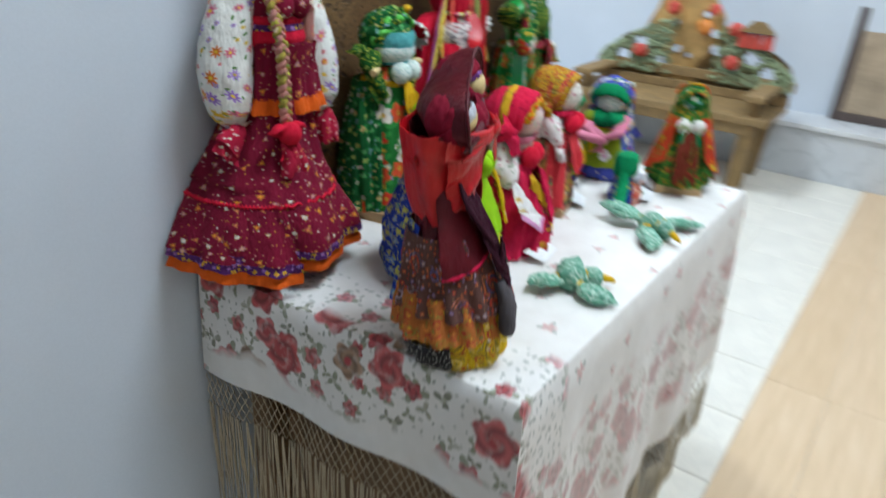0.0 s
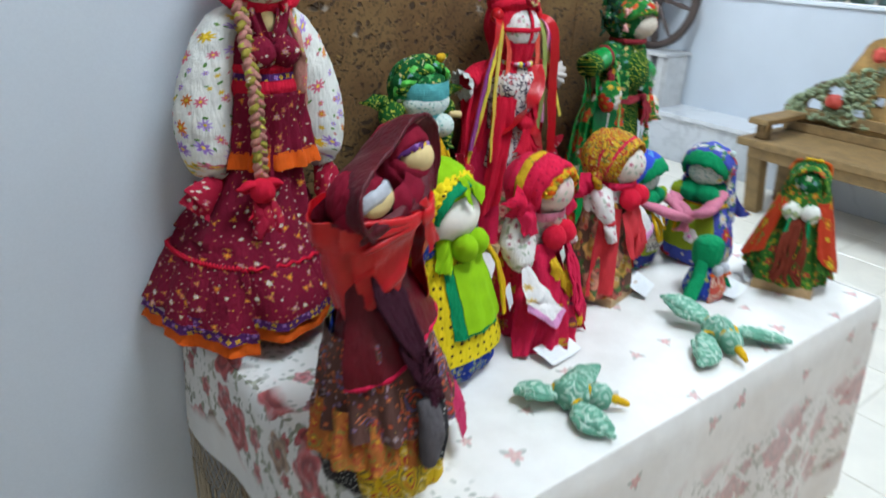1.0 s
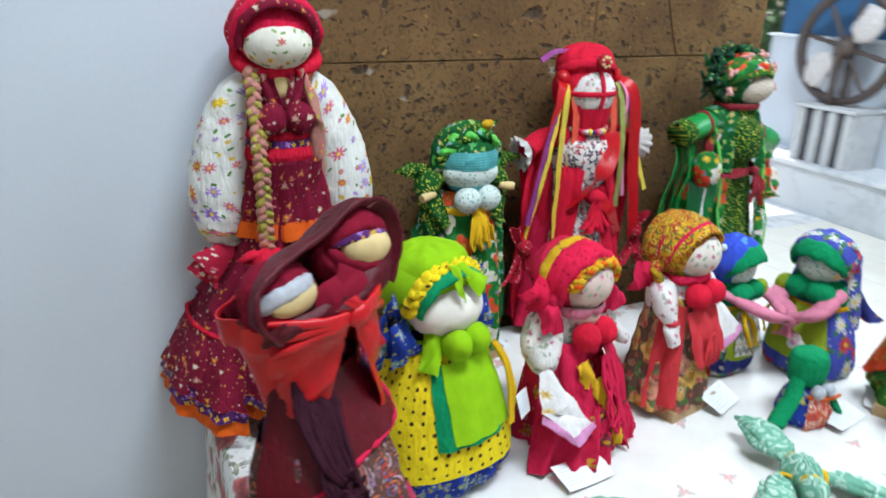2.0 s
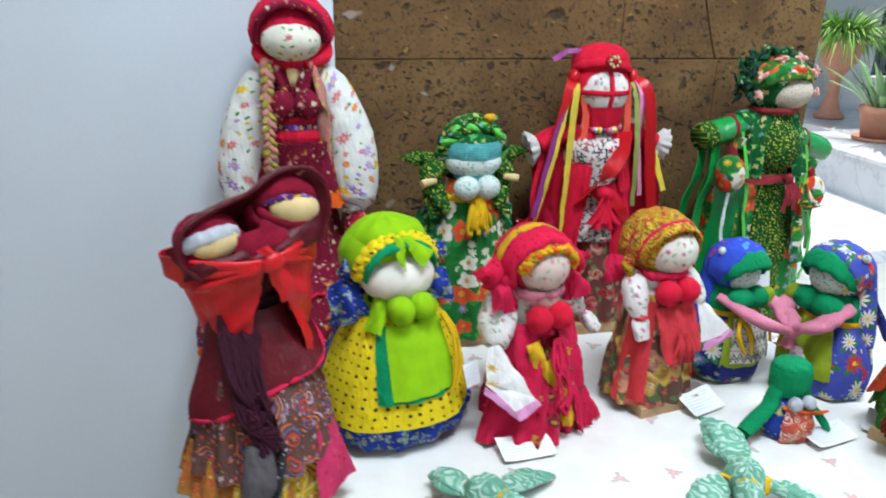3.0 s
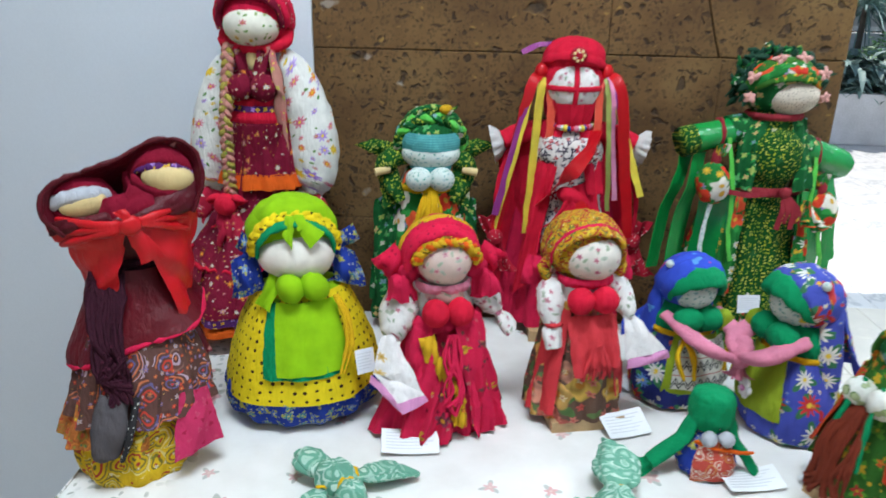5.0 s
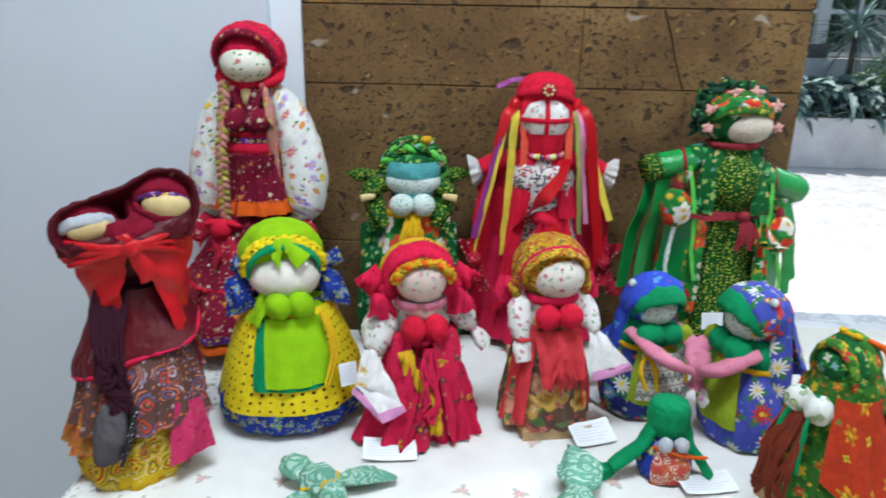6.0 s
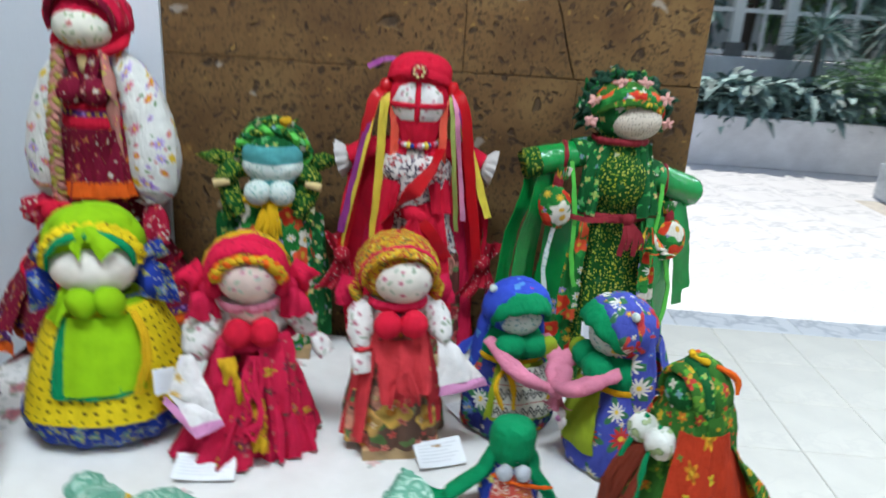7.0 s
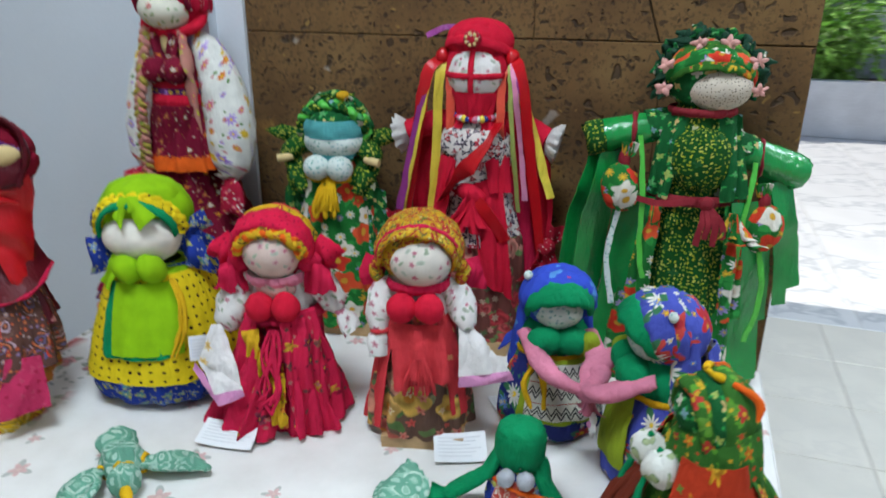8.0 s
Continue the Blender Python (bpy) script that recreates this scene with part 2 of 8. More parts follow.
C["blue_floral"] = cloth("blue_floral_cotton", (0.018, 0.045, 0.3), [F(0.017, 0.0062, 5, [(0.16, 0.3, 0.62), (0.5, 0.46, 0.08), (0.03, 0.12, 0.5), (0.06, 0.25, 0.3)], (0.6, 0.55, 0.2), leaf=(0.4, 0.4, 0.08), ink=(0.42, 0.42, 0.12), keep=0.85), F(0.009, 0.0018, 3, [(0.5, 0.46, 0.1), (0.55, 0.55, 0.5)], None, keep=0.6, shift=0.4)])
C["yellow_yarn"] = cloth("yellow_yarn", (0.74, 0.45, 0.01), stripe=(0.0015, (0.55, 0.3, 0.01), 0.4))
C["poppy"] = cloth("poppy_cotton", (0.014, 0.16, 0.028), [F(0.021, 0.0082, 8, [(0.72, 0.7, 0.62), (0.3, 0.25, 0.5), (0.7, 0.4, 0.04)], YEL, keep=0.6, shift=0.6), F(0.04, 0.021, 5, [(0.66, 0.04, 0.02), (0.72, 0.09, 0.03), (0.75, 0.7, 0.6), (0.68, 0.05, 0.02)], (0.55, 0.3, 0.03), leaf=(0.03, 0.26, 0.05), keep=0.95, lobe=0.14, bend=0.4)])
C["green_bloom"] = cloth("green_blossom_cotton", (0.008, 0.1, 0.025), [F(0.017, 0.006, 4, [(0.4, 0.5, 0.12), (0.12, 0.4, 0.14), (0.2, 0.35, 0.4), (0.7, 0.5, 0.2), (0.7, 0.66, 0.55)], None, leaf=(0.03, 0.32, 0.07), keep=0.9)])
C["teal_knit"] = cloth("teal_crochet", (0.12, 0.45, 0.45), stripe=(0.004, (0.05, 0.3, 0.32), 0.25), weave=3.0)
C["face_green"] = cloth("white_sprig_cotton", (0.62, 0.69, 0.64), [F(0.0072, 0.0025, 2, [(0.18, 0.42, 0.34), (0.3, 0.5, 0.5)], None, keep=0.85, bend=0.6)], crease=0.25)
C["face_leaf"] = cloth("white_leaf_sprig_cotton", (0.72, 0.69, 0.58), [F(0.0125, 0.004, 2, [(0.2, 0.34, 0.1), (0.3, 0.4, 0.16)], None, keep=0.7, bend=0.8), F(0.026, 0.0066, 6, [(0.74, 0.5, 0.06), (0.6, 0.14, 0.16), (0.72, 0.46, 0.05)], (0.5, 0.2, 0.03), keep=0.7, shift=0.3, bend=0.4)], crease=0.2)
C["face_rose"] = cloth("rose_sprig_cotton", (0.64, 0.48, 0.42), [F(0.014, 0.0046, 2, [(0.38, 0.44, 0.32), (0.46, 0.5, 0.4)], None, keep=0.7, bend=1.0), F(0.017, 0.0044, 5, [(0.58, 0.2, 0.26), (0.6, 0.3, 0.34)], (0.42, 0.1, 0.16), keep=0.85, shift=0.353, bend=0.7)], crease=0.3)
C["face_pale"] = cloth("pale_sprig_cotton", (0.66, 0.6, 0.53), [F(0.014, 0.0046, 2, [(0.36, 0.42, 0.3), (0.46, 0.5, 0.4)], None, keep=0.7, bend=1.0), F(0.019, 0.005, 5, [(0.55, 0.18, 0.24), (0.58, 0.28, 0.32)], (0.4, 0.1, 0.16), keep=0.8, shift=0.353, bend=0.7)], crease=0.3)
C["rose_white"] = cloth("white_rosebud_cotton", (0.74, 0.7, 0.67), [F(0.014, 0.0046, 2, [(0.38, 0.44, 0.32), (0.46, 0.5, 0.4)], None, keep=0.7, bend=1.0), F(0.017, 0.0044, 5, [(0.58, 0.2, 0.26), (0.6, 0.3, 0.34)], (0.42, 0.1, 0.16), keep=0.85, shift=0.353, bend=0.7)], crease=0.6)
C["face_seed"] = cloth("seeded_linen", (0.64, 0.56, 0.46), [F(0.0042, 0.0012, 2, [(0.16, 0.12, 0.09), (0.24, 0.18, 0.12)], None, keep=0.75)], crease=0.15)
C["ink_white"] = cloth("white_black_print", (0.68, 0.62, 0.58), [F(0.011, 0.0046, 5, [(0.03, 0.03, 0.05), (0.5, 0.03, 0.04), (0.08, 0.05, 0.1)], (0.6, 0.5, 0.5), leaf=(0.06, 0.05, 0.07), keep=0.9, bend=0.6), F(0.03, 0.009, 6, [(0.48, 0.02, 0.04), (0.04, 0.03, 0.05)], (0.6, 0.5, 0.5), keep=0.6, shift=0.3, bend=0.5)])
C["red_floral"] = cloth("red_flowered_cotton", (0.4, 0.012, 0.04), [F(0.011, 0.0036, 5, [WHI, PIN, (0.6, 0.1, 0.1), WHI], YEL, keep=0.7)])
C["red_dots"] = cloth("red_dotted_cotton", (0.4, 0.012, 0.03), [F(0.008, 0.0013, 1, [(0.65, 0.6, 0.55)], None, keep=0.8)])
C["roses"] = cloth("rose_garden_cotton", (0.16, 0.05, 0.04), [F(0.038, 0.019, 5, [(0.6, 0.1, 0.1), (0.66, 0.26, 0.2), (0.5, 0.05, 0.06)], (0.3, 0.02, 0.03), leaf=(0.14, 0.22, 0.08), keep=1.0, lobe=0.12, rings=11.0), F(0.02, 0.0065, 6, [(0.6, 0.25, 0.2), (0.5, 0.35, 0.25), (0.1, 0.15, 0.07)], None, keep=0.55, shift=0.5)])
C["roses_gold"] = cloth("yellow_rose_cotton", (0.13, 0.07, 0.05), [F(0.026, 0.011, 2, [(0.09, 0.16, 0.05), (0.13, 0.2, 0.07), (0.26, 0.26, 0.13)], None, keep=0.9, shift=0.5, bend=0.6), F(0.047, 0.024, 5, [(0.76, 0.46, 0.1), (0.66, 0.16, 0.12), (0.74, 0.42, 0.12), (0.7, 0.3, 0.2)], (0.5, 0.2, 0.03), keep=0.95, lobe=0.1, bend=0.25, rings=6.5), F(0.02, 0.0062, 5, [(0.62, 0.2, 0.15), (0.66, 0.5, 0.3), (0.62, 0.1, 0.08)], (0.4, 0.05, 0.04), keep=0.8, shift=0.21, bend=0.5)])
C["yel_ribbon"] = cloth("yellow_satin_ribbon", (0.72, 0.55, 0.05), rough=0.4, sheen=0.1, weave=0.2)
C["coral_ribbon"] = cloth("coral_satin_ribbon", (0.75, 0.08, 0.04), rough=0.4, sheen=0.1, weave=0.2)
C["purple_ribbon"] = cloth("purple_satin_ribbon", (0.28, 0.03, 0.22), rough=0.4, sheen=0.1, weave=0.2)
C["pink_ribbon"] = cloth("pink_satin_ribbon", (0.72, 0.25, 0.4), rough=0.4, sheen=0.1, weave=0.2)
C["olive_ribbon"] = cloth("olive_satin_ribbon", (0.35, 0.42, 0.1), rough=0.4, sheen=0.1, weave=0.2)
C["lace"] = cloth("white_lace", (0.7, 0.66, 0.63), weave=5.0)
C["green_satin"] = cloth("green_satin", (0.005, 0.27, 0.05), rough=0.2, sheen=0.0, weave=0.2, crease=0.35, gloss=0.8)
C["lime_ribbon"] = cloth("lime_satin_ribbon", (0.08, 0.5, 0.05), rough=0.4, sheen=0.1, weave=0.2)
C["green_gold"] = cloth("green_gold_cotton", (0.008, 0.07, 0.01), [F(0.0062, 0.0024, 2, [(0.42, 0.45, 0.03), (0.24, 0.34, 0.03), (0.5, 0.5, 0.08)], None, keep=0.9, bend=0.8), F(0.034, 0.008, 4, [(0.55, 0.55, 0.35), (0.02, 0.12, 0.03)], None, keep=0.3, shift=0.4)])
C["garnet"] = cloth("garnet_ribbon", (0.26, 0.02, 0.03), rough=0.6)
C["leaves"] = cloth("dark_leaf_cloth", (0.012, 0.055, 0.03), rough=0.55)
C["blossom"] = cloth("pink_blossom_cloth", (0.7, 0.36, 0.32))
C["crimson_print"] = cloth("crimson_print_cotton", (0.54, 0.013, 0.056), [F(0.036, 0.011, 5, [(0.5, 0.16, 0.1), (0.62, 0.2, 0.03), (0.26, 0.04, 0.07), (0.6, 0.34, 0.03)], (0.6, 0.3, 0.03), keep=0.7, bend=0.6, rings=7.0), F(0.014, 0.004, 5, [(0.26, 0.006, 0.03), (0.5, 0.16, 0.14), (0.16, 0.06, 0.05)], None, keep=0.6, shift=0.4, bend=0.5)])
C["gold_print"] = cloth("gold_print_cotton", (0.6, 0.34, 0.015), [F(0.017, 0.0052, 5, [(0.5, 0.03, 0.04), (0.1, 0.09, 0.02), (0.62, 0.12, 0.03)], YEL, leaf=(0.2, 0.18, 0.02), keep=0.75)])
C["gold_red"] = cloth("gold_red_cotton", (0.5, 0.27, 0.012), [("swirls", dict(spacing=0.015, tints=[(0.36, 0.02, 0.02), (0.12, 0.12, 0.03), (0.62, 0.4, 0.03), (0.3, 0.03, 0.02)], lines=3.0, keep=0.75)), F(0.0125, 0.0048, 4, [(0.42, 0.02, 0.03), (0.14, 0.15, 0.03), (0.62, 0.46, 0.04), (0.5, 0.1, 0.03)], (0.6, 0.42, 0.05), leaf=(0.35, 0.06, 0.02), keep=0.8, bend=0.6), F(0.007, 0.0017, 5, [(0.45, 0.03, 0.03), (0.2, 0.22, 0.06), (0.66, 0.55, 0.2)], None, keep=0.6, shift=0.5)])
C["plait_print"] = cloth("pale_pink_print_cotton", (0.46, 0.2, 0.16), [F(0.016, 0.006, 5, [(0.5, 0.5, 0.05), (0.62, 0.16, 0.16), (0.3, 0.36, 0.06)], (0.65, 0.5, 0.1), keep=0.85)])
C["olive_print"] = cloth("yellow_green_print_cotton", (0.34, 0.27, 0.05), [F(0.014, 0.005, 5, [(0.66, 0.5, 0.36), (0.5, 0.2, 0.12), (0.2, 0.26, 0.05)], None, keep=0.8)])
C["orange_shawl"] = cloth("orange_shawl_cotton", (0.44, 0.038, 0.012), [F(0.045, 0.012, 6, [(0.7, 0.26, 0.02), (0.7, 0.33, 0.02)], (0.66, 0.4, 0.03), keep=0.75, rings=8.0), F(0.03, 0.006, 4, [(0.62, 0.5, 0.03), (0.12, 0.2, 0.03)], (0.1, 0.16, 0.03), keep=0.35, shift=0.4)])
C["leaf_outline"] = cloth("white_leaf_outline_cotton", (0.7, 0.7, 0.64), [F(0.026, 0.011, 2, [(0.4, 0.5, 0.25), (0.46, 0.54, 0.3)], None, ink=(0.1, 0.2, 0.04), keep=0.85, bend=0.5, lobe=0.4)])
C["hanky"] = cloth("white_daisy_cotton", (0.74, 0.7, 0.68), [F(0.034, 0.0075, 6, [(0.68, 0.42, 0.08), (0.72, 0.5, 0.2)], (0.55, 0.3, 0.05), leaf=(0.68, 0.64, 0.58), keep=0.6)])
C["pink"] = cloth("pink_cotton", (0.62, 0.2, 0.29))
C["pale_pink"] = cloth("pale_pink_hem", (0.68, 0.28, 0.5))
C["coral"] = cloth("coral_print_cotton", (0.58, 0.04, 0.05), [F(0.04, 0.005, 6, [(0.66, 0.28, 0.12)], None, keep=0.4)])
C["daisy_blue"] = cloth("blue_daisy_cotton", (0.06, 0.08, 0.38), [F(0.06, 0.018, 5, [(0.5, 0.03, 0.04), (0.55, 0.06, 0.05)], (0.35, 0.02, 0.03), keep=0.6, shift=0.8, bend=0.5), F(0.042, 0.0165, 11, [(0.72, 0.7, 0.62), (0.6, 0.04, 0.04), (0.72, 0.7, 0.62)], (0.7, 0.5, 0.05), leaf=(0.04, 0.16, 0.07), keep=0.85), F(0.015, 0.0038, 6, [(0.7, 0.68, 0.62), (0.1, 0.2, 0.55), (0.6, 0.3, 0.04)], YEL, keep=0.5, shift=0.5)])
C["sky_blue"] = cloth("blue_print_cotton", (0.035, 0.075, 0.5), [F(0.03, 0.009, 3, [(0.08, 0.25, 0.7), (0.6, 0.05, 0.12), (0.1, 0.3, 0.65)], None, keep=0.6)])
C["olive"] = cloth("olive_felt", (0.26, 0.34, 0.02))
C["stitch"] = cloth("cross_stitch_linen", (0.7, 0.68, 0.6), [("zigzag", dict(row=0.026, pitch=0.009, tint=(0.03, 0.03, 0.035)))], weave=4.0)
C["navy_floral"] = cloth("navy_daisy_cotton", (0.022, 0.03, 0.16), [F(0.042, 0.0165, 11, [(0.72, 0.7, 0.64), (0.55, 0.05, 0.05), (0.15, 0.3, 0.7)], YEL, leaf=(0.05, 0.2, 0.08), keep=0.85), F(0.017, 0.0045, 6, [(0.65, 0.6, 0.5), (0.6, 0.1, 0.05), (0.06, 0.25, 0.1)], None, keep=0.5, shift=0.4)])
C["rust"] = cloth("rust_yarn", (0.16, 0.026, 0.012))
C["orange_print"] = cloth("orange_print_cotton", (0.52, 0.05, 0.012), [F(0.022, 0.0075, 5, [(0.7, 0.4, 0.02), (0.55, 0.04, 0.03), (0.08, 0.2, 0.03)], (0.1, 0.2, 0.04), leaf=(0.12, 0.25, 0.02), keep=0.7)])
C["orange_green"] = cloth("green_orange_cotton", (0.035, 0.14, 0.02), [F(0.024, 0.0085, 5, [(0.68, 0.18, 0.02), (0.66, 0.42, 0.03), (0.55, 0.05, 0.04), (0.12, 0.3, 0.04)], (0.6, 0.4, 0.03), leaf=(0.1, 0.3, 0.03), keep=0.85), F(0.013, 0.003, 5, [(0.65, 0.4, 0.03), (0.6, 0.1, 0.03)], None, keep=0.5, shift=0.5)])
C["leafy_white"] = cloth("white_leaf_cotton", (0.7, 0.7, 0.62), [F(0.02, 0.007, 2, [(0.2, 0.35, 0.1), (0.1, 0.25, 0.1)], None, keep=0.7)])
C["jade_swirl"] = cloth("jade_scroll_cotton", (0.13, 0.33, 0.23), [("swirls", dict(spacing=0.017, tints=[(0.34, 0.52, 0.42), (0.24, 0.44, 0.33), (0.45, 0.6, 0.5)], lines=2.2, keep=0.85))], rough=0.7)
C["silver"] = cloth("silver_grey_satin", (0.45, 0.46, 0.5), rough=0.45)
C["blue_white"] = cloth("blue_white_print", (0.06, 0.12, 0.45), [F(0.014, 0.005, 4, [(0.6, 0.6, 0.6), (0.02, 0.02, 0.05)], None)])
C["bead"] = grained("painted_bead", (0.5, 0.3, 0.1), 0.35)
C["wood"] = grained("pale_pine", (0.42, 0.27, 0.13), 0.65, 0.3, 30)


# ---------------------------------------------------------------- sewing tools
def spline(points, steps):
    """Points on a smooth curve through the given ones (tuples of any length)."""
    p = [np.array(q, float) for q in points]
    p = [2 * p[0] - p[1], *p, 2 * p[-1] - p[-2]]
    out = []
    for i in range(1, len(p) - 2):
        for k in range(steps):
            t = k / steps
            out.append(0.5 * (2 * p[i] + (p[i + 1] - p[i - 1]) * t + (2 * p[i - 1] - 5 * p[i] + 4 * p[i + 1] - p[i + 2]) * t * t + (3 * p[i] - p[i - 1] - 3 * p[i + 1] + p[i + 2]) * t ** 3))
    out.append(p[-2])
    return out


CALM = [C[k] for k in ("white", "cream", "face_green", "face_leaf", "face_pale", "face_rose", "face_seed", "red", "bead")]


class Sewn:
    """One sewn thing: a single mesh of several cloths, with the cloth's own lengths as its print coordinates."""

    def __init__(self):
        self.bm = bmesh.new()
        self.uv = self.bm.loops.layers.uv.new("UVMap")
        self.mats = []
        self.thin = set()

    def slot(self, key):
        mat = C[key] if isinstance(key, str) else key
        if mat not in self.mats:
            self.mats.append(mat)
        return self.mats.index(mat)

    def grid(self, key, rows, uvs, loop=False):
        """Faces over rows of points; loop joins the last column to the first. uvs has one more column then."""
        s = self.slot(key)
        vs = [[self.bm.verts.new(p) for p in row] for row in rows]
        n = len(rows[0])
        for i in range(len(rows) - 1):
            for j in range(n if loop else n - 1):
                k = (j + 1) % n
                quad = (vs[i][j], vs[i][k], vs[i + 1][k], vs[i + 1][j])
                if len(set(quad)) < 4:
                    continue
                f = self.bm.faces.new(quad)
                f.material_index, f.smooth = s, True
                for loop_, (a, b) in zip(f.loops, ((i, j), (i, j + 1), (i + 1, j + 1), (i + 1, j))):
                    loop_[self.uv].uv = uvs[a][b]
        return vs

    def lathe(self, key, prof, at=(0, 0, 0), sx=1.0, sy=1.0, folds=0, seed=0.0, n=48, steps=3, turn=(0, 0, 0), cap=False, lean=(0, 0)):
        """Turned cloth: prof rows are (radius, height, fold depth)."""
        big = max(p[0] for p in prof)
        if big > 0.03 and steps > 2:
            n, steps = max(n, 110 if big > 0.06 else 76), steps + 3
        prof = spline([(*p, 0.0)[:3] for p in prof], steps)
        m = Matrix.Translation(at) @ Euler([radians(a) for a in turn]).to_matrix().to_4x4()
        rows, uvs, v = [], [], 0.0
        mean = sum(p[0] for p in prof) / len(prof)
        z0 = prof[0][1]
        for i, (r, z, a) in enumerate(prof):
            if i:
                v += math.hypot(r - prof[i - 1][0], z - prof[i - 1][1])
            row, uvr = [], []
            for j in range(n + 1):
                t = 2 * math.pi * j / n
                w = 1 + a * (0.65 * math.cos(folds * t + seed + 1.3 * math.sin(t + seed)) + 0.35 * math.cos((folds * 2 + 1) * t + seed * 3))
                row.append(m @ Vector((math.cos(t) * r * w * sx + lean[0] * (z - z0), math.sin(t) * r * w * sy + lean[1] * (z - z0), z)))
                uvr.append((t * max(mean, 0.5 * r) + seed, v + seed))
            rows.append(row[:-1])
            uvs.append(uvr)
        vs = self.grid(key, rows, uvs, True)
        if cap:
            for ring in (vs[0], vs[-1]):
                f = self.bm.faces.new(ring)
                f.material_index = self.slot(key)

    def ball(self, key, at, r, turn=(0, 0, 0), n=22, seed=0.0, gather=0.0):
        """A stuffed ball; gather draws pleats towards its poles."""
        r = (r, r, r) if isinstance(r, (int, float)) else r
        if max(r) > 0.025:
            n = max(n, 48)
        m = Matrix.Translation(at) @ Euler([radians(a) for a in turn]).to_matrix().to_4x4()
        rows, uvs = [], []
        for i in range(n // 2 + 1):
            p = -math.pi / 2 + math.pi * (0.02 + 0.96 * i / (n // 2))
            row, uvr = [], []
            for j in range(n + 1):
                t = 2 * math.pi * j / n
                w = 1 + gather * math.cos(9 * t + seed) * abs(math.sin(p)) ** 2
                row.append(m @ Vector((r[0] * w * math.cos(p) * math.cos(t), r[1] * w * math.cos(p) * math.sin(t), r[2] * math.sin(p))))
                uvr.append((t * r[0] * 0.8 + seed, p * r[2] + seed))
            rows.append(row[:-1])
            uvs.append(uvr)
        vs = self.grid(key, rows, uvs, True)
        for ring in (vs[0], vs[-1]):
            f = self.bm.faces.new(ring)
            f.material_index, f.smooth = self.slot(key), True

    def tube(self, key, pts, radii, flat=1.0, n=12, steps=5, seed=0.0, up=(0, 0, 1)):
        """A stuffed tube along a smooth line; flat thins it along up."""
        line = spline([(*p, r) for p, r in zip(pts, radii)], steps)
        rows, uvs, v = [], [], 0.0
        for i, q in enumerate(line):
            a, b = line[max(0, i - 1)], line[min(len(line) - 1, i + 1)]
            d = Vector(b[:3] - a[:3]).normalized()
            side = d.cross(Vector(up))
            side = side.normalized() if side.length > 1e-4 else d.orthogonal().normalized()
            top = side.cross(d)
            if i:
                v += float(np.linalg.norm(q[:3] - line[i - 1][:3]))
            c, r = Vector(q[:3]), max(q[3], 0.0004)
            rows.append([c + side * (r * math.cos(2 * math.pi * j / n)) + top * (r * flat * math.sin(2 * math.pi * j / n)) for j in range(n)])
            uvs.append([(2 * math.pi * j / n * r * (1 + flat) / 2 + seed, v + seed) for j in range(n + 1)])
        vs = self.grid(key, rows, uvs, True)
        for ring in (vs[0], vs[-1]):
            f = self.bm.faces.new(ring)
            f.material_index = self.slot(key)

    def ribbon(self, key, pts, width, side=(1, 0, 0), thick=0.0008, steps=6, taper=1.0):
        """A flat band along a smooth line."""
        line = spline(pts, steps)
        side = Vector(side).normalized()
        rows, uvs, v = [], [], 0.0
        for i, q in enumerate(line):
            a, b = line[max(0, i - 1)], line[min(len(line) - 1, i + 1)]
            d = Vector(b - a).normalized()
            s = (side - d * side.dot(d)).normalized()
            up = s.cross(d)
            if i:
                v += float(np.linalg.norm(q - line[i - 1]))
            w = width / 2 * (1 + (taper - 1) * i / (len(line) - 1))
            c = Vector(q)
            rows.append([c - s * w - up * thick, c + s * w - up * thick, c + s * w + up * thick, c - s * w + up * thick])
            uvs.append([(0, v), (width, v), (width, v), (0, v), (0, v)])
        vs = self.grid(key, rows, uvs, True)
        self.thin.update(p for ring in vs for p in ring)
        for ring, after in zip(vs, vs[1:]):
            for p, q in zip(ring, after):
                self.bm.edges.get((p, q)).smooth = False
        for ring in (vs[0], vs[-1]):
            f = self.bm.faces.new(ring)
            f.material_index = self.slot(key)

    def sheet(self, key, f, nu, nv, wide, tall, thick=0.0012, seed=0.0):
        """A piece of cloth with thickness, from f(u, v) with u and v in 0..1."""
        pts = [[Vector(f(j / nu, i / nv)) for j in range(nu + 1)] for i in range(nv + 1)]
        uvs = [[(wide * j / nu + seed, tall * i / nv + seed) for j in range(nu + 1)] for i in range(nv + 1)]

        def normal(i, j):
            a = pts[min(i + 1, nv)][j] - pts[max(i - 1, 0)][j]
            b = pts[i][min(j + 1, nu)] - pts[i][max(j - 1, 0)]
            c = b.cross(a)
            return c.normalized() if c.length > 1e-9 else Vector((0, -1, 0))
        back = [[pts[i][j] - normal(i, j) * thick for j in range(nu + 1)] for i in range(nv + 1)]
        a = self.grid(key, pts, uvs)
        b = self.grid(key, back, uvs)
        s = self.slot(key)
        rim = [(0, j) for j in range(nu + 1)] + [(i, nu) for i in range(1, nv + 1)] + [(nv, j) for j in range(nu - 1, -1, -1)] + [(i, 0) for i in range(nv - 1, 0, -1)]
        self.thin.update(p for side in (a, b) for row in side for p in row)
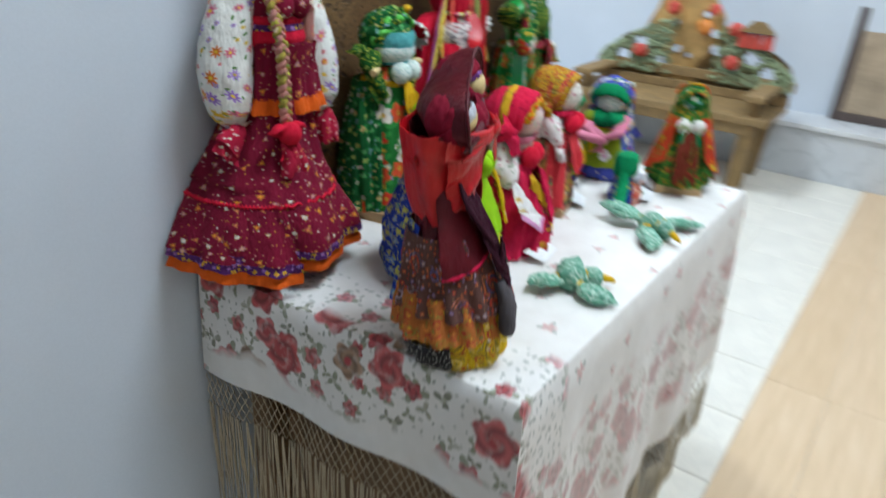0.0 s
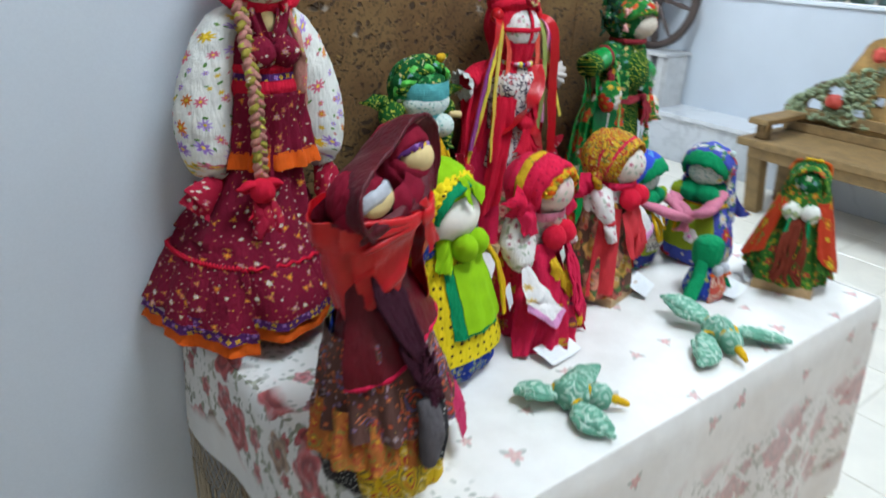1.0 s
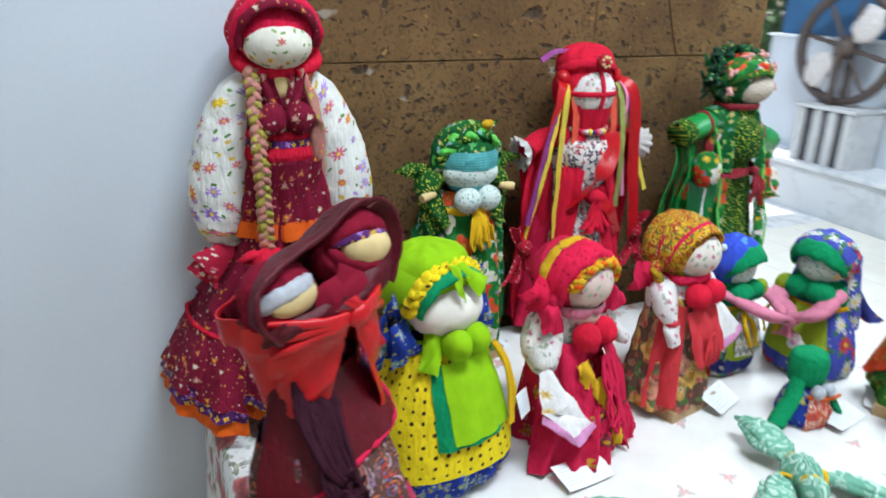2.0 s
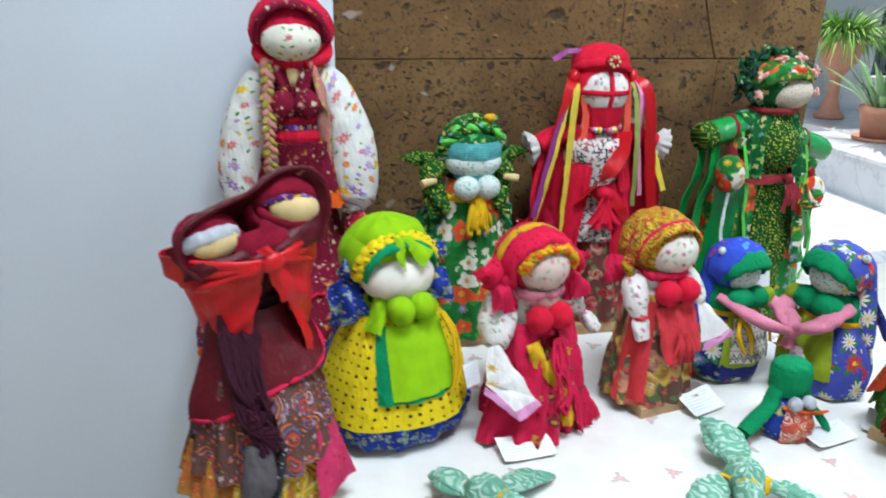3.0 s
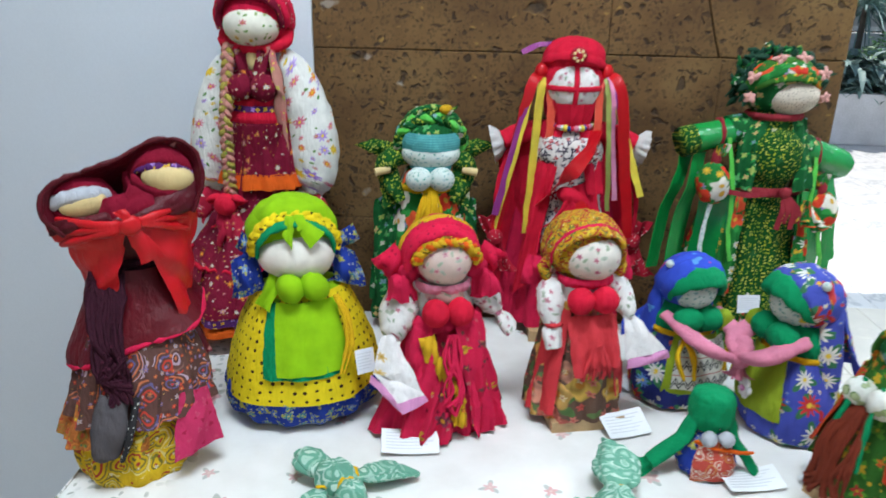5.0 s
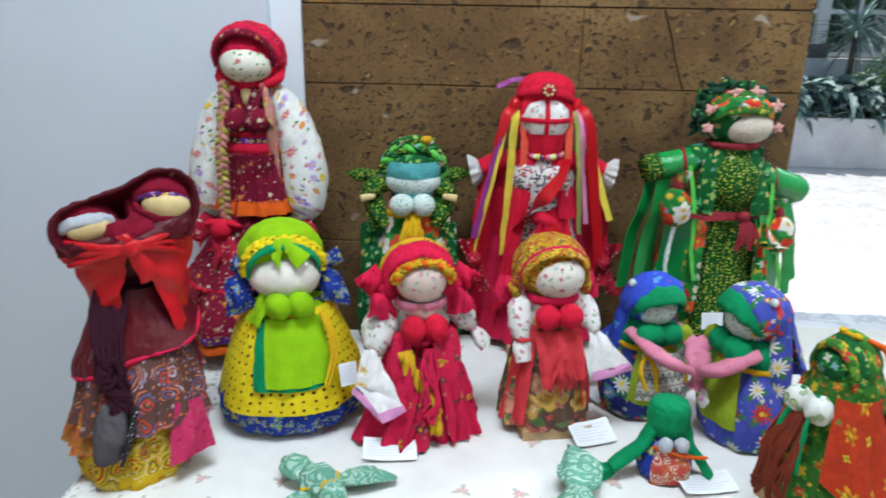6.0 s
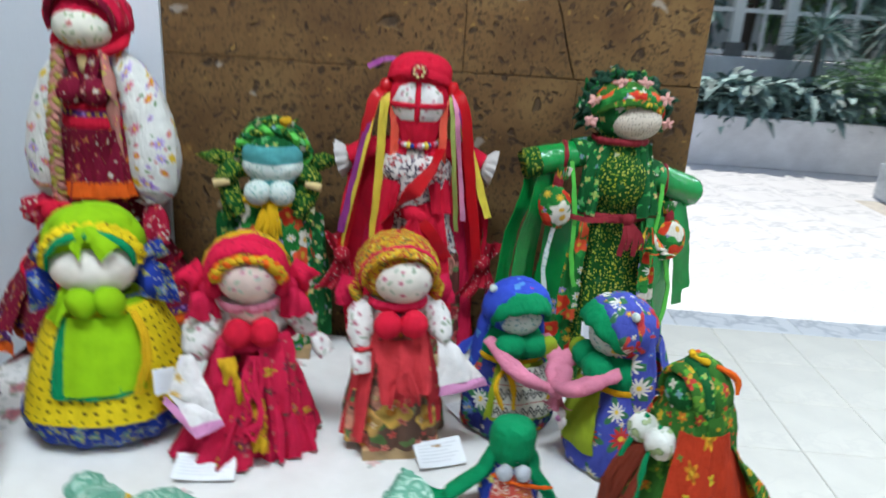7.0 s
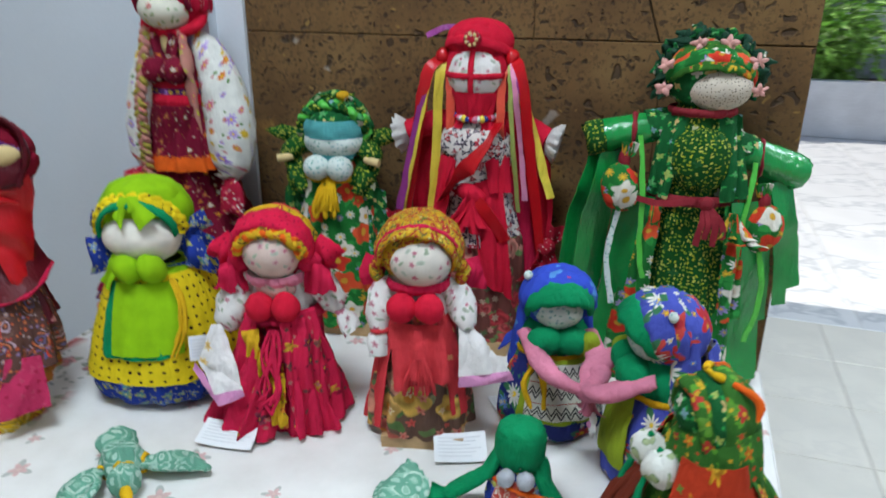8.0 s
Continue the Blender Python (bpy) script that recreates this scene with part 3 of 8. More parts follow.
        for (i, j), (k, l) in zip(rim, rim[1:] + rim[:1]):
            q = self.bm.faces.new((a[i][j], a[k][l], b[k][l], b[i][j]))
            for side in (a, b):
                self.bm.edges.get((side[i][j], side[k][l])).smooth = False
            q.material_index = s
            for lp, (x, y) in zip(q.loops, ((i, j), (k, l), (k, l), (i, j))):
                lp[self.uv].uv = uvs[x][y]

    def hang(self, key, a0, a1, z0, z1, r0, r1, at=(0, 0), sx=1.0, sy=1.0, waves=0.0, seed=0.0, n=24, point=0.0):
        """Cloth hung round a cone from angle a0 to a1 (0 is +x): radius r0 at height z0, r1 at z1; point lowers the middle of its hem."""
        def f(u, v):
            t = radians(a0 + (a1 - a0) * u)
            q = r0 + (r1 - r0) * v + waves * v * (math.sin(u * 17 + seed) + 0.5 * math.sin(u * 39 + seed * 2))
            return (at[0] + math.cos(t) * q * sx, at[1] + math.sin(t) * q * sy, z0 + (z1 - z0) * v - point * v * math.sin(math.pi * u))
        self.sheet(key, f, n, 12, radians(abs(a1 - a0)) * (r0 + r1) / 2, math.hypot(z1 - z0, r1 - r0), 0.0012, abs(seed))

    def apron(self, key, r, z_top, z_bot, half, bow=0.0, seed=0.0, out=0.004, flare=0.0, sy=1.0, waves=0.0, turn=0.0):
        """A flat cloth hung on a round front: r(z) is the body's radius; half its width in radians."""
        tall = z_top - z_bot

        def f(u, v):
            z = z_top - tall * v - bow * (2 * u - 1) ** 2 * v
            t = -math.pi / 2 + turn + (2 * u - 1) * half * (1 + flare * v)
            q = r(z) + out + 0.004 * waves * v * math.cos(u * 19 + seed * 7)
            return (math.cos(t) * q, math.sin(t) * q * sy, z)
        self.sheet(key, f, 16, 16, 2 * half * r((z_top + z_bot) / 2), tall, seed=seed)

    def panel(self, key, tl, tr, br, bl, bulge=0.0, wave=0.0, freq=9.0, skew=0.0, seed=0.0, n=12):
        """A cloth piece between four corners, swelling in the middle, with folds that run across it."""
        tl, tr, br, bl = Vector(tl), Vector(tr), Vector(br), Vector(bl)
        out = (tr - tl).cross(bl - tl) + (tr - br).cross(br - bl)
        out = -out.normalized()
        if out.y > 0.2:
            out = -out

        def f(u, v):
            p = tl.lerp(tr, u).lerp(bl.lerp(br, u), v)
            x = freq * (u * math.cos(skew) + v * math.sin(skew)) + seed * 2.3
            fold = math.sin(x + 0.8 * math.sin(2.1 * v + seed)) + 0.4 * math.sin(2.3 * x + 3 * v)
            return p + out * (bulge * math.sin(math.pi * u) * math.sin(math.pi * v) + wave * fold * (0.3 + 0.7 * v))
        self.sheet(key, f, n, n, ((tr - tl).length + (br - bl).length) / 2, ((bl - tl).length + (br - tr).length) / 2, 0.001, abs(seed))

    def scarf_end(self, key, a, b, w0, w1, seed=0.0, side=(1, 0, 0), drop=0.01):
        """A loose corner of cloth from a to b, widening from w0 to w1, with waves."""
        a, b, s = Vector(a), Vector(b), Vector(side).normalized()
        n = (b - a).normalized().cross(s)

        def f(u, v):
            w = w0 + (w1 - w0) * v
            return a.lerp(b, v) + s * (u - 0.5) * w + n * (0.22 * w * math.sin(u * 7 + seed + 2 * v)) + Vector((0, 0, -drop * math.sin(v * 3.14)))
        self.sheet(key, f, 10, 10, (w0 + w1) / 2, (b - a).length, seed=seed)

    def arc(self, key, at, r, width, a0, a1, turn=(0, 0, 0), thick=0.4, n=8, seed=0.0, bumps=0.0):
        """A padded band on an arc round at (angles in degrees in the turned plane)."""
        m = Matrix.Translation(at) @ Euler([radians(a) for a in turn]).to_matrix().to_4x4()
        k = 14
        pts = [m @ Vector((r[0] * math.cos(radians(a0 + (a1 - a0) * i / k)), r[1] * math.sin(radians(a0 + (a1 - a0) * i / k)), 0)) for i in range(k + 1)]
        rad = [width * thick * 0.5 * (1 + bumps * math.cos(i * 2.4 + seed)) for i in range(k + 1)]
        axis = m.to_3x3() @ Vector((0, 0, 1))
        self.tube(key, [tuple(p) for p in pts], rad, 1.0 / thick, n, 2, seed, up=tuple(axis))

    def done(self, name, at, turn=0.0, rough=0.0012, seed=0.0, scale=1.0, shape=None):
        bmesh.ops.recalc_face_normals(self.bm, faces=self.bm.faces)
        self.bm.normal_update()
        calm = {i for i, mat in enumerate(self.mats) if mat in CALM}
        for v in self.bm.verts:
            q = v.co * 42 + Vector((seed * 3.1, seed, 0))
            q2 = Vector((v.co.x * 120, v.co.y * 120, v.co.z * 60)) + Vector((seed, 0, seed * 2.7))
            ridge = 1 - 2 * abs(noise.noise(q))
            if v in self.thin:
                v.co += noise.noise_vector(q) * (rough * 1.8) + noise.noise_vector(q * 2.6) * (rough * 0.8)
            else:
                still = v.link_faces and v.link_faces[0].material_index in calm
                fold = 1 - 2.4 * abs(noise.noise(Vector((v.co.x * 85 + seed, v.co.y * 85, v.co.z * 24))))
                wrinkle = rough * (ridge * 0.9 + 0.7 * noise.noise(q2) + 1.5 * fold)
                v.co += v.normal * (wrinkle * 0.3 if still else wrinkle)
        for v in self.bm.verts:
            if shape:
                v.co = shape(v.co)
            v.co.z = max(v.co.z, 0.0)
        me = bpy.data.meshes.new(name)
        self.bm.to_mesh(me)
        self.bm.free()
        for mat in self.mats:
            me.materials.append(mat)
        ob = new(name, me)
        ob.matrix_world = Matrix.Translation(at) @ pose(0, 0, 0, 0, 0, turn) @ Matrix.Scale(scale, 4)
        return ob


# ---------------------------------------------------------------- solid tools
def box_bm(bm, x0, x1, y0, y1, z0, z1, bevel=0.0, m=None):
    out = bmesh.ops.create_cube(bm, size=1.0)["verts"]
    for v in out:
        v.co = Vector((x0 + (v.co.x + 0.5) * (x1 - x0), y0 + (v.co.y + 0.5) * (y1 - y0), z0 + (v.co.z + 0.5) * (z1 - z0)))
    if bevel:
        edges = list({e for v in out for e in v.link_edges})
        made = bmesh.ops.bevel(bm, geom=edges, offset=bevel, segments=2, affect="EDGES", profile=0.6)
        out = list({v for f in made["faces"] for v in f.verts} | {v for v in out if v.is_valid})
    if m is not None:
        bmesh.ops.transform(bm, matrix=m, verts=out)
    return out


def finish(name, bm, material, parent=None, label="", smooth=False):
    me = bpy.data.meshes.new(name)
    bmesh.ops.recalc_face_normals(bm, faces=bm.faces)
    bm.to_mesh(me)
    bm.free()
    for mat in material if isinstance(material, list) else [material]:
        me.materials.append(mat)
    if smooth:
        for p in me.polygons:
            p.use_smooth = True
    ob = new(name, me)
    if parent is not None:
        ob.parent = parent
    if label:
        ob["label"] = label
    return ob


part = finish


def box(name, x0, x1, y0, y1, z0, z1, material, parent=None, bevel=0.0, label=""):
    bm = bmesh.new()
    box_bm(bm, x0, x1, y0, y1, z0, z1, bevel)
    return finish(name, bm, material, parent, label)


def empty(name, at=(0, 0, 0)):
    ob = new(name)
    ob.location = at
    return ob


def turned(name, prof, material, parent=None, at=(0, 0, 0), n=32, label="", m=None):
    """A turned solid: prof rows are (radius, height)."""
    bm = bmesh.new()
    rings = [[bm.verts.new((r * math.cos(2 * math.pi * j / n) + at[0], r * math.sin(2 * math.pi * j / n) + at[1], z + at[2])) for j in range(n)] for r, z in prof]
    for a, b in zip(rings, rings[1:]):
        for j in range(n):
            bm.faces.new((a[j], a[(j + 1) % n], b[(j + 1) % n], b[j]))
    bm.faces.new(rings[0]), bm.faces.new(rings[-1])
    if m is not None:
        bmesh.ops.transform(bm, matrix=m, verts=bm.verts)
    return finish(name, bm, material, parent, label, True)


# ---------------------------------------------------------------- the hall
def tuff():
    """Brown volcanic tuff with pits, dark and ochre lumps and a few white chips."""
    n = Nodes("brown_tuff_stone", 0.88)
    co = n.coords.outputs["Object"]
    col = n.ramp(n.noise(9.0, 5), [(0.3, (0.105, 0.05, 0.014)), (0.52, (0.172, 0.091, 0.028)), (0.75, (0.225, 0.132, 0.046))])
    grit = n.noise(160.0, 4)
    col = n.mix(n.math("MULTIPLY", n.below(grit, 0.48, 0.1), 0.65), col, (0.07, 0.036, 0.012))
    bend = n.add("VectorMath", {0: n.add("TexNoise", {"Vector": co, "Scale": 28.0, "Detail": 2.0}, 1), "Scale": 0.05}, operation="SCALE")
    bent = n.add("VectorMath", {0: n.add("VectorMath", {0: co, 1: bend}, operation="ADD"), 1: (0.72, 1.0, 1.15)}, operation="MULTIPLY")
    deep = None
    for scale, size, keep, tint, soft, pit in ((17.0, 0.3, 0.15, (0.03, 0.02, 0.012), 0.1, 1), (42.0, 0.28, 0.26, (0.04, 0.022, 0.012), 0.12, 1), (13.0, 0.26, 0.17, (0.42, 0.2, 0.035), 0.3, 0), (24.0, 0.22, 0.1, (0.42, 0.38, 0.33), 0.12, 0), (60.0, 0.3, 0.34, (0.03, 0.016, 0.008), 0.1, 1), (70.0, 0.24, 0.16, (0.42, 0.25, 0.06), 0.2, 0), (110.0, 0.36, 0.34, (0.05, 0.025, 0.01), 0.1, 1)):
        vor = n.nt.nodes.new("ShaderNodeTexVoronoi")
        n.put(n.add("VectorMath", {0: bent, 1: (scale, 0.3, 0.7)}, operation="ADD"), vor.inputs["Vector"])
        vor.inputs["Scale"].default_value = scale
        rnd = n.nt.nodes.new("ShaderNodeSeparateColor")
        n.put(vor.outputs["Color"], rnd.inputs[0])
        big = n.math("MULTIPLY", n.math("ADD", rnd.outputs[1], 0.45), size)
        m = n.math("MULTIPLY", n.below(vor.outputs["Distance"], big, soft), n.math("LESS_THAN", rnd.outputs[0], keep))
        col = n.mix(n.math("MULTIPLY", m, 0.78 if pit else 0.6), col, tint)
        if pit:
            deep = m if deep is None else n.math("MAXIMUM", deep, m)
    hue = n.add("ObjectInfo", {}, 5)
    col = n.mix(n.math("MULTIPLY", hue, 0.35), col, n.add("VectorMath", {0: col, 1: (0.78, 0.74, 0.7)}, operation="MULTIPLY"))
    n.bump(n.math("SUBTRACT", n.math("MULTIPLY", grit, 0.3), deep), 0.9, 0.004)
    return n.colour(col)


def marble(name, base, vein, scale, rough=0.25):
    n = Nodes(name, rough)
    a = n.noise(scale, 6)
    warp = n.add("VectorMath", {0: n.noise(scale * 0.7, 3, out=1), "Scale": 0.9 / scale}, operation="SCALE")
    here = n.add("VectorMath", {0: n.coords.outputs["Object"], 1: warp}, operation="ADD")
    v = n.math("ABSOLUTE", n.math("SUBTRACT", n.add("TexNoise", {"Vector": here, "Scale": scale * 1.3, "Detail": 4.0}), 0.5))
    col = n.ramp(a, [(0.3, tuple(c * 0.86 for c in base)), (0.7, base)])
    col = n.mix(n.math("MULTIPLY", n.below(v, 0.03, 0.03), 0.7), col, vein)
    col = n.mix(n.math("MULTIPLY", n.add("ObjectInfo", {}, 5), 0.12), col, vein)
    return n.colour(col)


def planks():
    n = Nodes("honey_laminate", 0.42)
    co = n.coords.outputs["Object"]
    wide = n.add("VectorMath", {0: co, 1: (1.2, 14.0, 3.0)}, operation="MULTIPLY")
    g = n.add("TexNoise", {"Vector": wide, "Scale": 3.0, "Detail": 5.0})
    col = n.ramp(g, [(0.3, (0.6, 0.43, 0.26)), (0.55, (0.68, 0.5, 0.32)), (0.75, (0.73, 0.56, 0.38))])
    col = n.mix(n.math("MULTIPLY", n.add("ObjectInfo", {}, 5), 0.25), col, (0.54, 0.36, 0.19))
    n.bump(g, 0.12, 0.001)
    return n.colour(col)


TUFF = tuff()
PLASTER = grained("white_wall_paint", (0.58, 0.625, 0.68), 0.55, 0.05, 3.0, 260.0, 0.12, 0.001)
TRIM_WHITE = grained("white_corner_trim", (0.72, 0.76, 0.8), 0.45, 0.04, 5.0, 200.0, 0.08, 0.001)
CEIL = grained("ceiling_paint", (0.78, 0.78, 0.76), 0.8, 0.04)
MARBLE_GREY = marble("grey_marble", (0.63, 0.65, 0.67), (0.44, 0.46, 0.48), 3.0)
MARBLE_FLOOR = marble("pale_marble_paving", (0.72, 0.72, 0.72), (0.36, 0.38, 0.4), 2.4, 0.4)
MARBLE_TOP = marble("white_marble_slab", (0.7, 0.71, 0.72), (0.45, 0.47, 0.5), 2.0, 0.3)
TILE = marble("beige_floor_tile", (0.8, 0.755, 0.66), (0.7, 0.66, 0.58), 4.0, 0.3)
GROUT = grained("tile_grout", (0.45, 0.42, 0.37), 0.9)
LAMINATE = planks()
CONCRETE = grained("grey_planter_render", (0.7, 0.71, 0.74), 0.85, 0.2, 4.0, 60.0, 0.4, 0.004)
DARK_GRANITE = grained("dark_granite", (0.13, 0.135, 0.14), 0.4, 0.25, 14.0)
SOIL = grained("dark_soil", (0.05, 0.035, 0.022), 0.95, 0.4, 20.0)
OLD_WOOD = grained("old_brown_wood", (0.24, 0.15, 0.06), 0.7, 0.35, 18.0, 120.0, 0.5, 0.003)
DARK_WOOD = grained("dark_turned_wood", (0.08, 0.056, 0.048), 0.55, 0.3, 25.0)
TABLE_WOOD = grained("brown_table_wood", (0.21, 0.12, 0.055), 0.55, 0.3, 20.0)

TABLE_Z, WALL_Y = 0.752, 1.04

# floors: one sub-floor, with the tiles, planks and slabs laid on it at the end of the file
floor = tagged(box("floor", -2.6, 4.6, -2.6, 2.95, -0.12, -0.004, GROUT), "pale grout bed under the beige tiles of the hall", "floor", kind="structure")
court = tagged(box("ground", -40, 60, 2.95, 80, -0.12, -0.004, GROUT), "pale paved courtyard ground outside the open hall", "ground", kind="structure")

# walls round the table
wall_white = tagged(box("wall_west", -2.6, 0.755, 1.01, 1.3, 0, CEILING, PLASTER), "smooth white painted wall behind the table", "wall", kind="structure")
strip = tagged(box("trim", 0.755, 0.812, 1.034, 1.3, 0, CEILING, TRIM_WHITE), "narrow white painted strip between plaster and stone", "trim", kind="structure")
pier = tagged(box("wall_stone", 0.812, 1.736, 1.056, 1.62, 0, CEILING, SOIL), "pier of brown tuff blocks with narrow joints", "wall", kind="structure")
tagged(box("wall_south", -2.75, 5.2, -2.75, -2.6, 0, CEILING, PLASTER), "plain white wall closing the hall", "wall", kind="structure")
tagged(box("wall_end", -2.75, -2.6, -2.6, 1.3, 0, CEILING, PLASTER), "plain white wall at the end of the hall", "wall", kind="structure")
tagged(box("ceiling", -2.75, 5.2, -2.75, 2.95, CEILING, CEILING + 0.2, CEIL), "flat white painted ceiling of the hall", "ceiling", kind="structure")
# eave added out of view; its depth sets where sunlight starts on the paving
tagged(box("eave", -2.75, 5.2, 2.95, 4.05, 2.65, 2.8, CEIL), "added unseen white eave that shades the hall's open side", "eave", kind="structure")
# beam added out of view to hold back sun under the ceiling
tagged(box("beam", -2.75, 5.2, 2.7, 2.95, CEILING - 0.35, CEILING, CEIL), "added unseen white beam limiting sun into the hall", "beam", kind="structure")

GLOW = Nodes("lit_diffuser", 0.5)
GLOW.bsdf.inputs["Emission Color"].default_value = (1.0, 0.98, 0.94, 1)
GLOW.bsdf.inputs["Emission Strength"].default_value = 4.0
GLOW = GLOW.colour((0.8, 0.8, 0.8))
# fixtures out of view, one per lamp, the added one by the court included
for lx, ly, watts in LAMPS:
    e = tagged(empty("ceiling_light", (lx, ly, CEILING)), "unseen white flat ceiling light panel, lit", "ceiling light", "ceiling lights")
    box("frame", -0.6, 0.6, -0.3, 0.3, -0.03, 0.0, CEIL, e, 0.004)
    box("diffuser", -0.56, 0.56, -0.26, 0.26, -0.036, -0.031, GLOW, e)

# low wall with its marble plinth along the east side
LEDGE_X, LEDGE_Z = 4.56, 0.325
plinth = tagged(box("plinth", LEDGE_X, 5.05, -2.6, 5.12, 0, LEDGE_Z - 0.03, MARBLE_GREY), "low plinth faced with grey marble along the wall", "plinth", kind="structure")
for i in range(8):
    y = -2.6 + i * 0.965
    box("slab", LEDGE_X - 0.02, 5.06, y + 0.002, y + 0.963, LEDGE_Z - 0.03, LEDGE_Z, MARBLE_TOP, plinth, 0.004)
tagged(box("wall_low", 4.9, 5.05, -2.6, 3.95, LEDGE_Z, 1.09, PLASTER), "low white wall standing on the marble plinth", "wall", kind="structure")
tagged(box("wall_cap", 4.88, 5.07, -2.6, 3.97, 1.09, 1.11, TRIM_WHITE, bevel=0.004), "white capping of the low wall", "trim", kind="structure")
tagged(box("wall_pier", 5.5, 6.3, 6.32, 6.6, 0, 2.4, MARBLE_TOP, bevel=0.01), "grey marble pier behind the potted plants", "wall", kind="structure")


# ---------------------------------------------------------------- the table and its cloth
TX0, TX1, TY0, TY1 = 0.632, 1.735, 0.362, 1.0


def table():
    t = tagged(empty("table", (1.18, 0.69, 0)), "brown wooden table under a flowered cloth", "table")
    x0, x1, y0, y1 = TX0 + 0.012 - 1.18, TX1 - 0.012 - 1.18, TY0 + 0.012 - 0.69, TY1 - 0.02 - 0.69
    box("tabletop", x0, x1, y0, y1, 0.72, TABLE_Z - 0.006, TABLE_WOOD, t, 0.004)
    for a, b in ((x0, x0 + 0.02), (x1 - 0.02, x1)):
        box("apron", a + 0.02 * (a == x0), b - 0.02 * (a != x0), y0 + 0.06, y1 - 0.06, 0.6, 0.72, TABLE_WOOD, t)
    for a, b in ((y0, y0 + 0.02), (y1 - 0.02, y1)):
        box("apron", x0 + 0.06, x1 - 0.06, a + 0.02 * (a == y0), b - 0.02 * (a != y0), 0.6, 0.72, TABLE_WOOD, t)
    for x in (x0 + 0.02, x1 - 0.07):
        for y in (y0 + 0.02, y1 - 0.07):
            box("leg", x, x + 0.05, y, y + 0.05, 0, 0.72, TABLE_WOOD, t, 0.005)
    box("shelf_board", x0 + 0.06, x0 + 0.08, y0 + 0.08, y1 - 0.08, 0.05, 0.58, TABLE_WOOD, t, 0.003)


def rose_cloth():
    """White cotton with big roses along its border and small sprigs inside."""
    n = Nodes("white_rose_tablecloth", 0.8, 0.0, 0.15)
    uv = n.coords.outputs["UV"]
    sep = n.nt.nodes.new("ShaderNodeSeparateXYZ")
    n.put(uv, sep.inputs[0])
    base = n.ramp(n.noise(20.0, 3), [(0.3, (0.68, 0.655, 0.62)), (0.7, (0.75, 0.73, 0.7))])
    sprig = flowers(n, base, uv, 0.115, 0.0135, 5, [(0.62, 0.22, 0.22), (0.6, 0.3, 0.28)], (0.6, 0.35, 0.3), leaf=(0.32, 0.34, 0.3), keep=0.95)
    sprig = n.mix(0.25, sprig, base)
    rich = flowers(n, base, uv, 0.017, 0.0042, 2, [(0.46, 0.46, 0.4), (0.38, 0.39, 0.34), (0.52, 0.51, 0.46)], None, keep=0.75, shift=0.5, bend=0.4)
    rich = flowers(n, rich, uv, 0.04, 0.019, 3, [(0.28, 0.29, 0.2), (0.23, 0.23, 0.17), (0.36, 0.35, 0.26)], (0.4, 0.39, 0.31), keep=0.8, shift=0.21, bend=0.4, lobe=0.45)
    rich = flowers(n, rich, uv, 0.062, 0.02, 5, [(0.5, 0.09, 0.09), (0.54, 0.16, 0.15), (0.46, 0.07, 0.08)], (0.4, 0.06, 0.06), leaf=(0.27, 0.28, 0.2), keep=0.6, shift=0.77, lobe=0.14, bend=0.15, rings=9.0)
    rich = flowers(n, rich, uv, 0.092, 0.044, 5, [(0.5, 0.08, 0.08), (0.55, 0.13, 0.13), (0.36, 0.22, 0.14), (0.54, 0.11, 0.11)], (0.38, 0.05, 0.05), keep=0.75, lobe=0.12, bend=0.12, rings=12.0)
    petal = n.add("TexNoise", {"Vector": uv, "Scale": 60.0, "Detail": 2.0})
    rich = n.mix(n.math("MULTIPLY", n.below(petal, 0.5, 0.2), 0.3), rich, base)
    # the print coordinates start at the cloth's near left corner of the table top; the border band lies round the table's edge
    wob = n.math("MULTIPLY", n.math("SUBTRACT", n.add("TexNoise", {"Vector": uv, "Scale": 9.0, "Detail": 2.0}), 0.5), 0.09)
    u = n.math("ADD", sep.outputs[0], wob)
    v = n.math("ADD", sep.outputs[1], wob)
    left = n.math("MULTIPLY", n.below(u, 0.035, 0.02), n.math("SUBTRACT", 1.0, n.below(u, -0.12, 0.02)))
    inner = n.math("MULTIPLY", n.below(u, 0.14, 0.03), n.math("SUBTRACT", 1.0, n.below(u, 0.0, 0.03)))
    fern = flowers(n, base, uv, 0.016, 0.0062, 2, [(0.46, 0.47, 0.43), (0.4, 0.41, 0.37), (0.54, 0.54, 0.5)], None, keep=0.7, shift=0.31, bend=0.5)
    fern = flowers(n, fern, uv, 0.075, 0.024, 5, [(0.58, 0.2, 0.22), (0.62, 0.28, 0.29)], (0.5, 0.12, 0.13), leaf=(0.3, 0.32, 0.25), keep=0.7, shift=0.13, lobe=0.14, bend=0.2, rings=9.0)
    sprig = n.mix(inner, sprig, fern)
    front = n.math("MULTIPLY", n.below(v, -0.13, 0.05), n.math("SUBTRACT", 1.0, n.below(v, -0.4, 0.03)))
    band = n.math("MAXIMUM", left, n.math("MULTIPLY", front, 0.55))
    n.bump(n.math("ADD", n.noise(25.0, 3), n.math("MULTIPLY", n.add("TexNoise", {"Vector": uv, "Scale": 1500.0}), 0.08)), 0.3, 0.004)
    return n.colour(n.mix(band, sprig, rich))


CLOTH = rose_cloth()
DROP_L, DROP_F = 0.185, 0.53


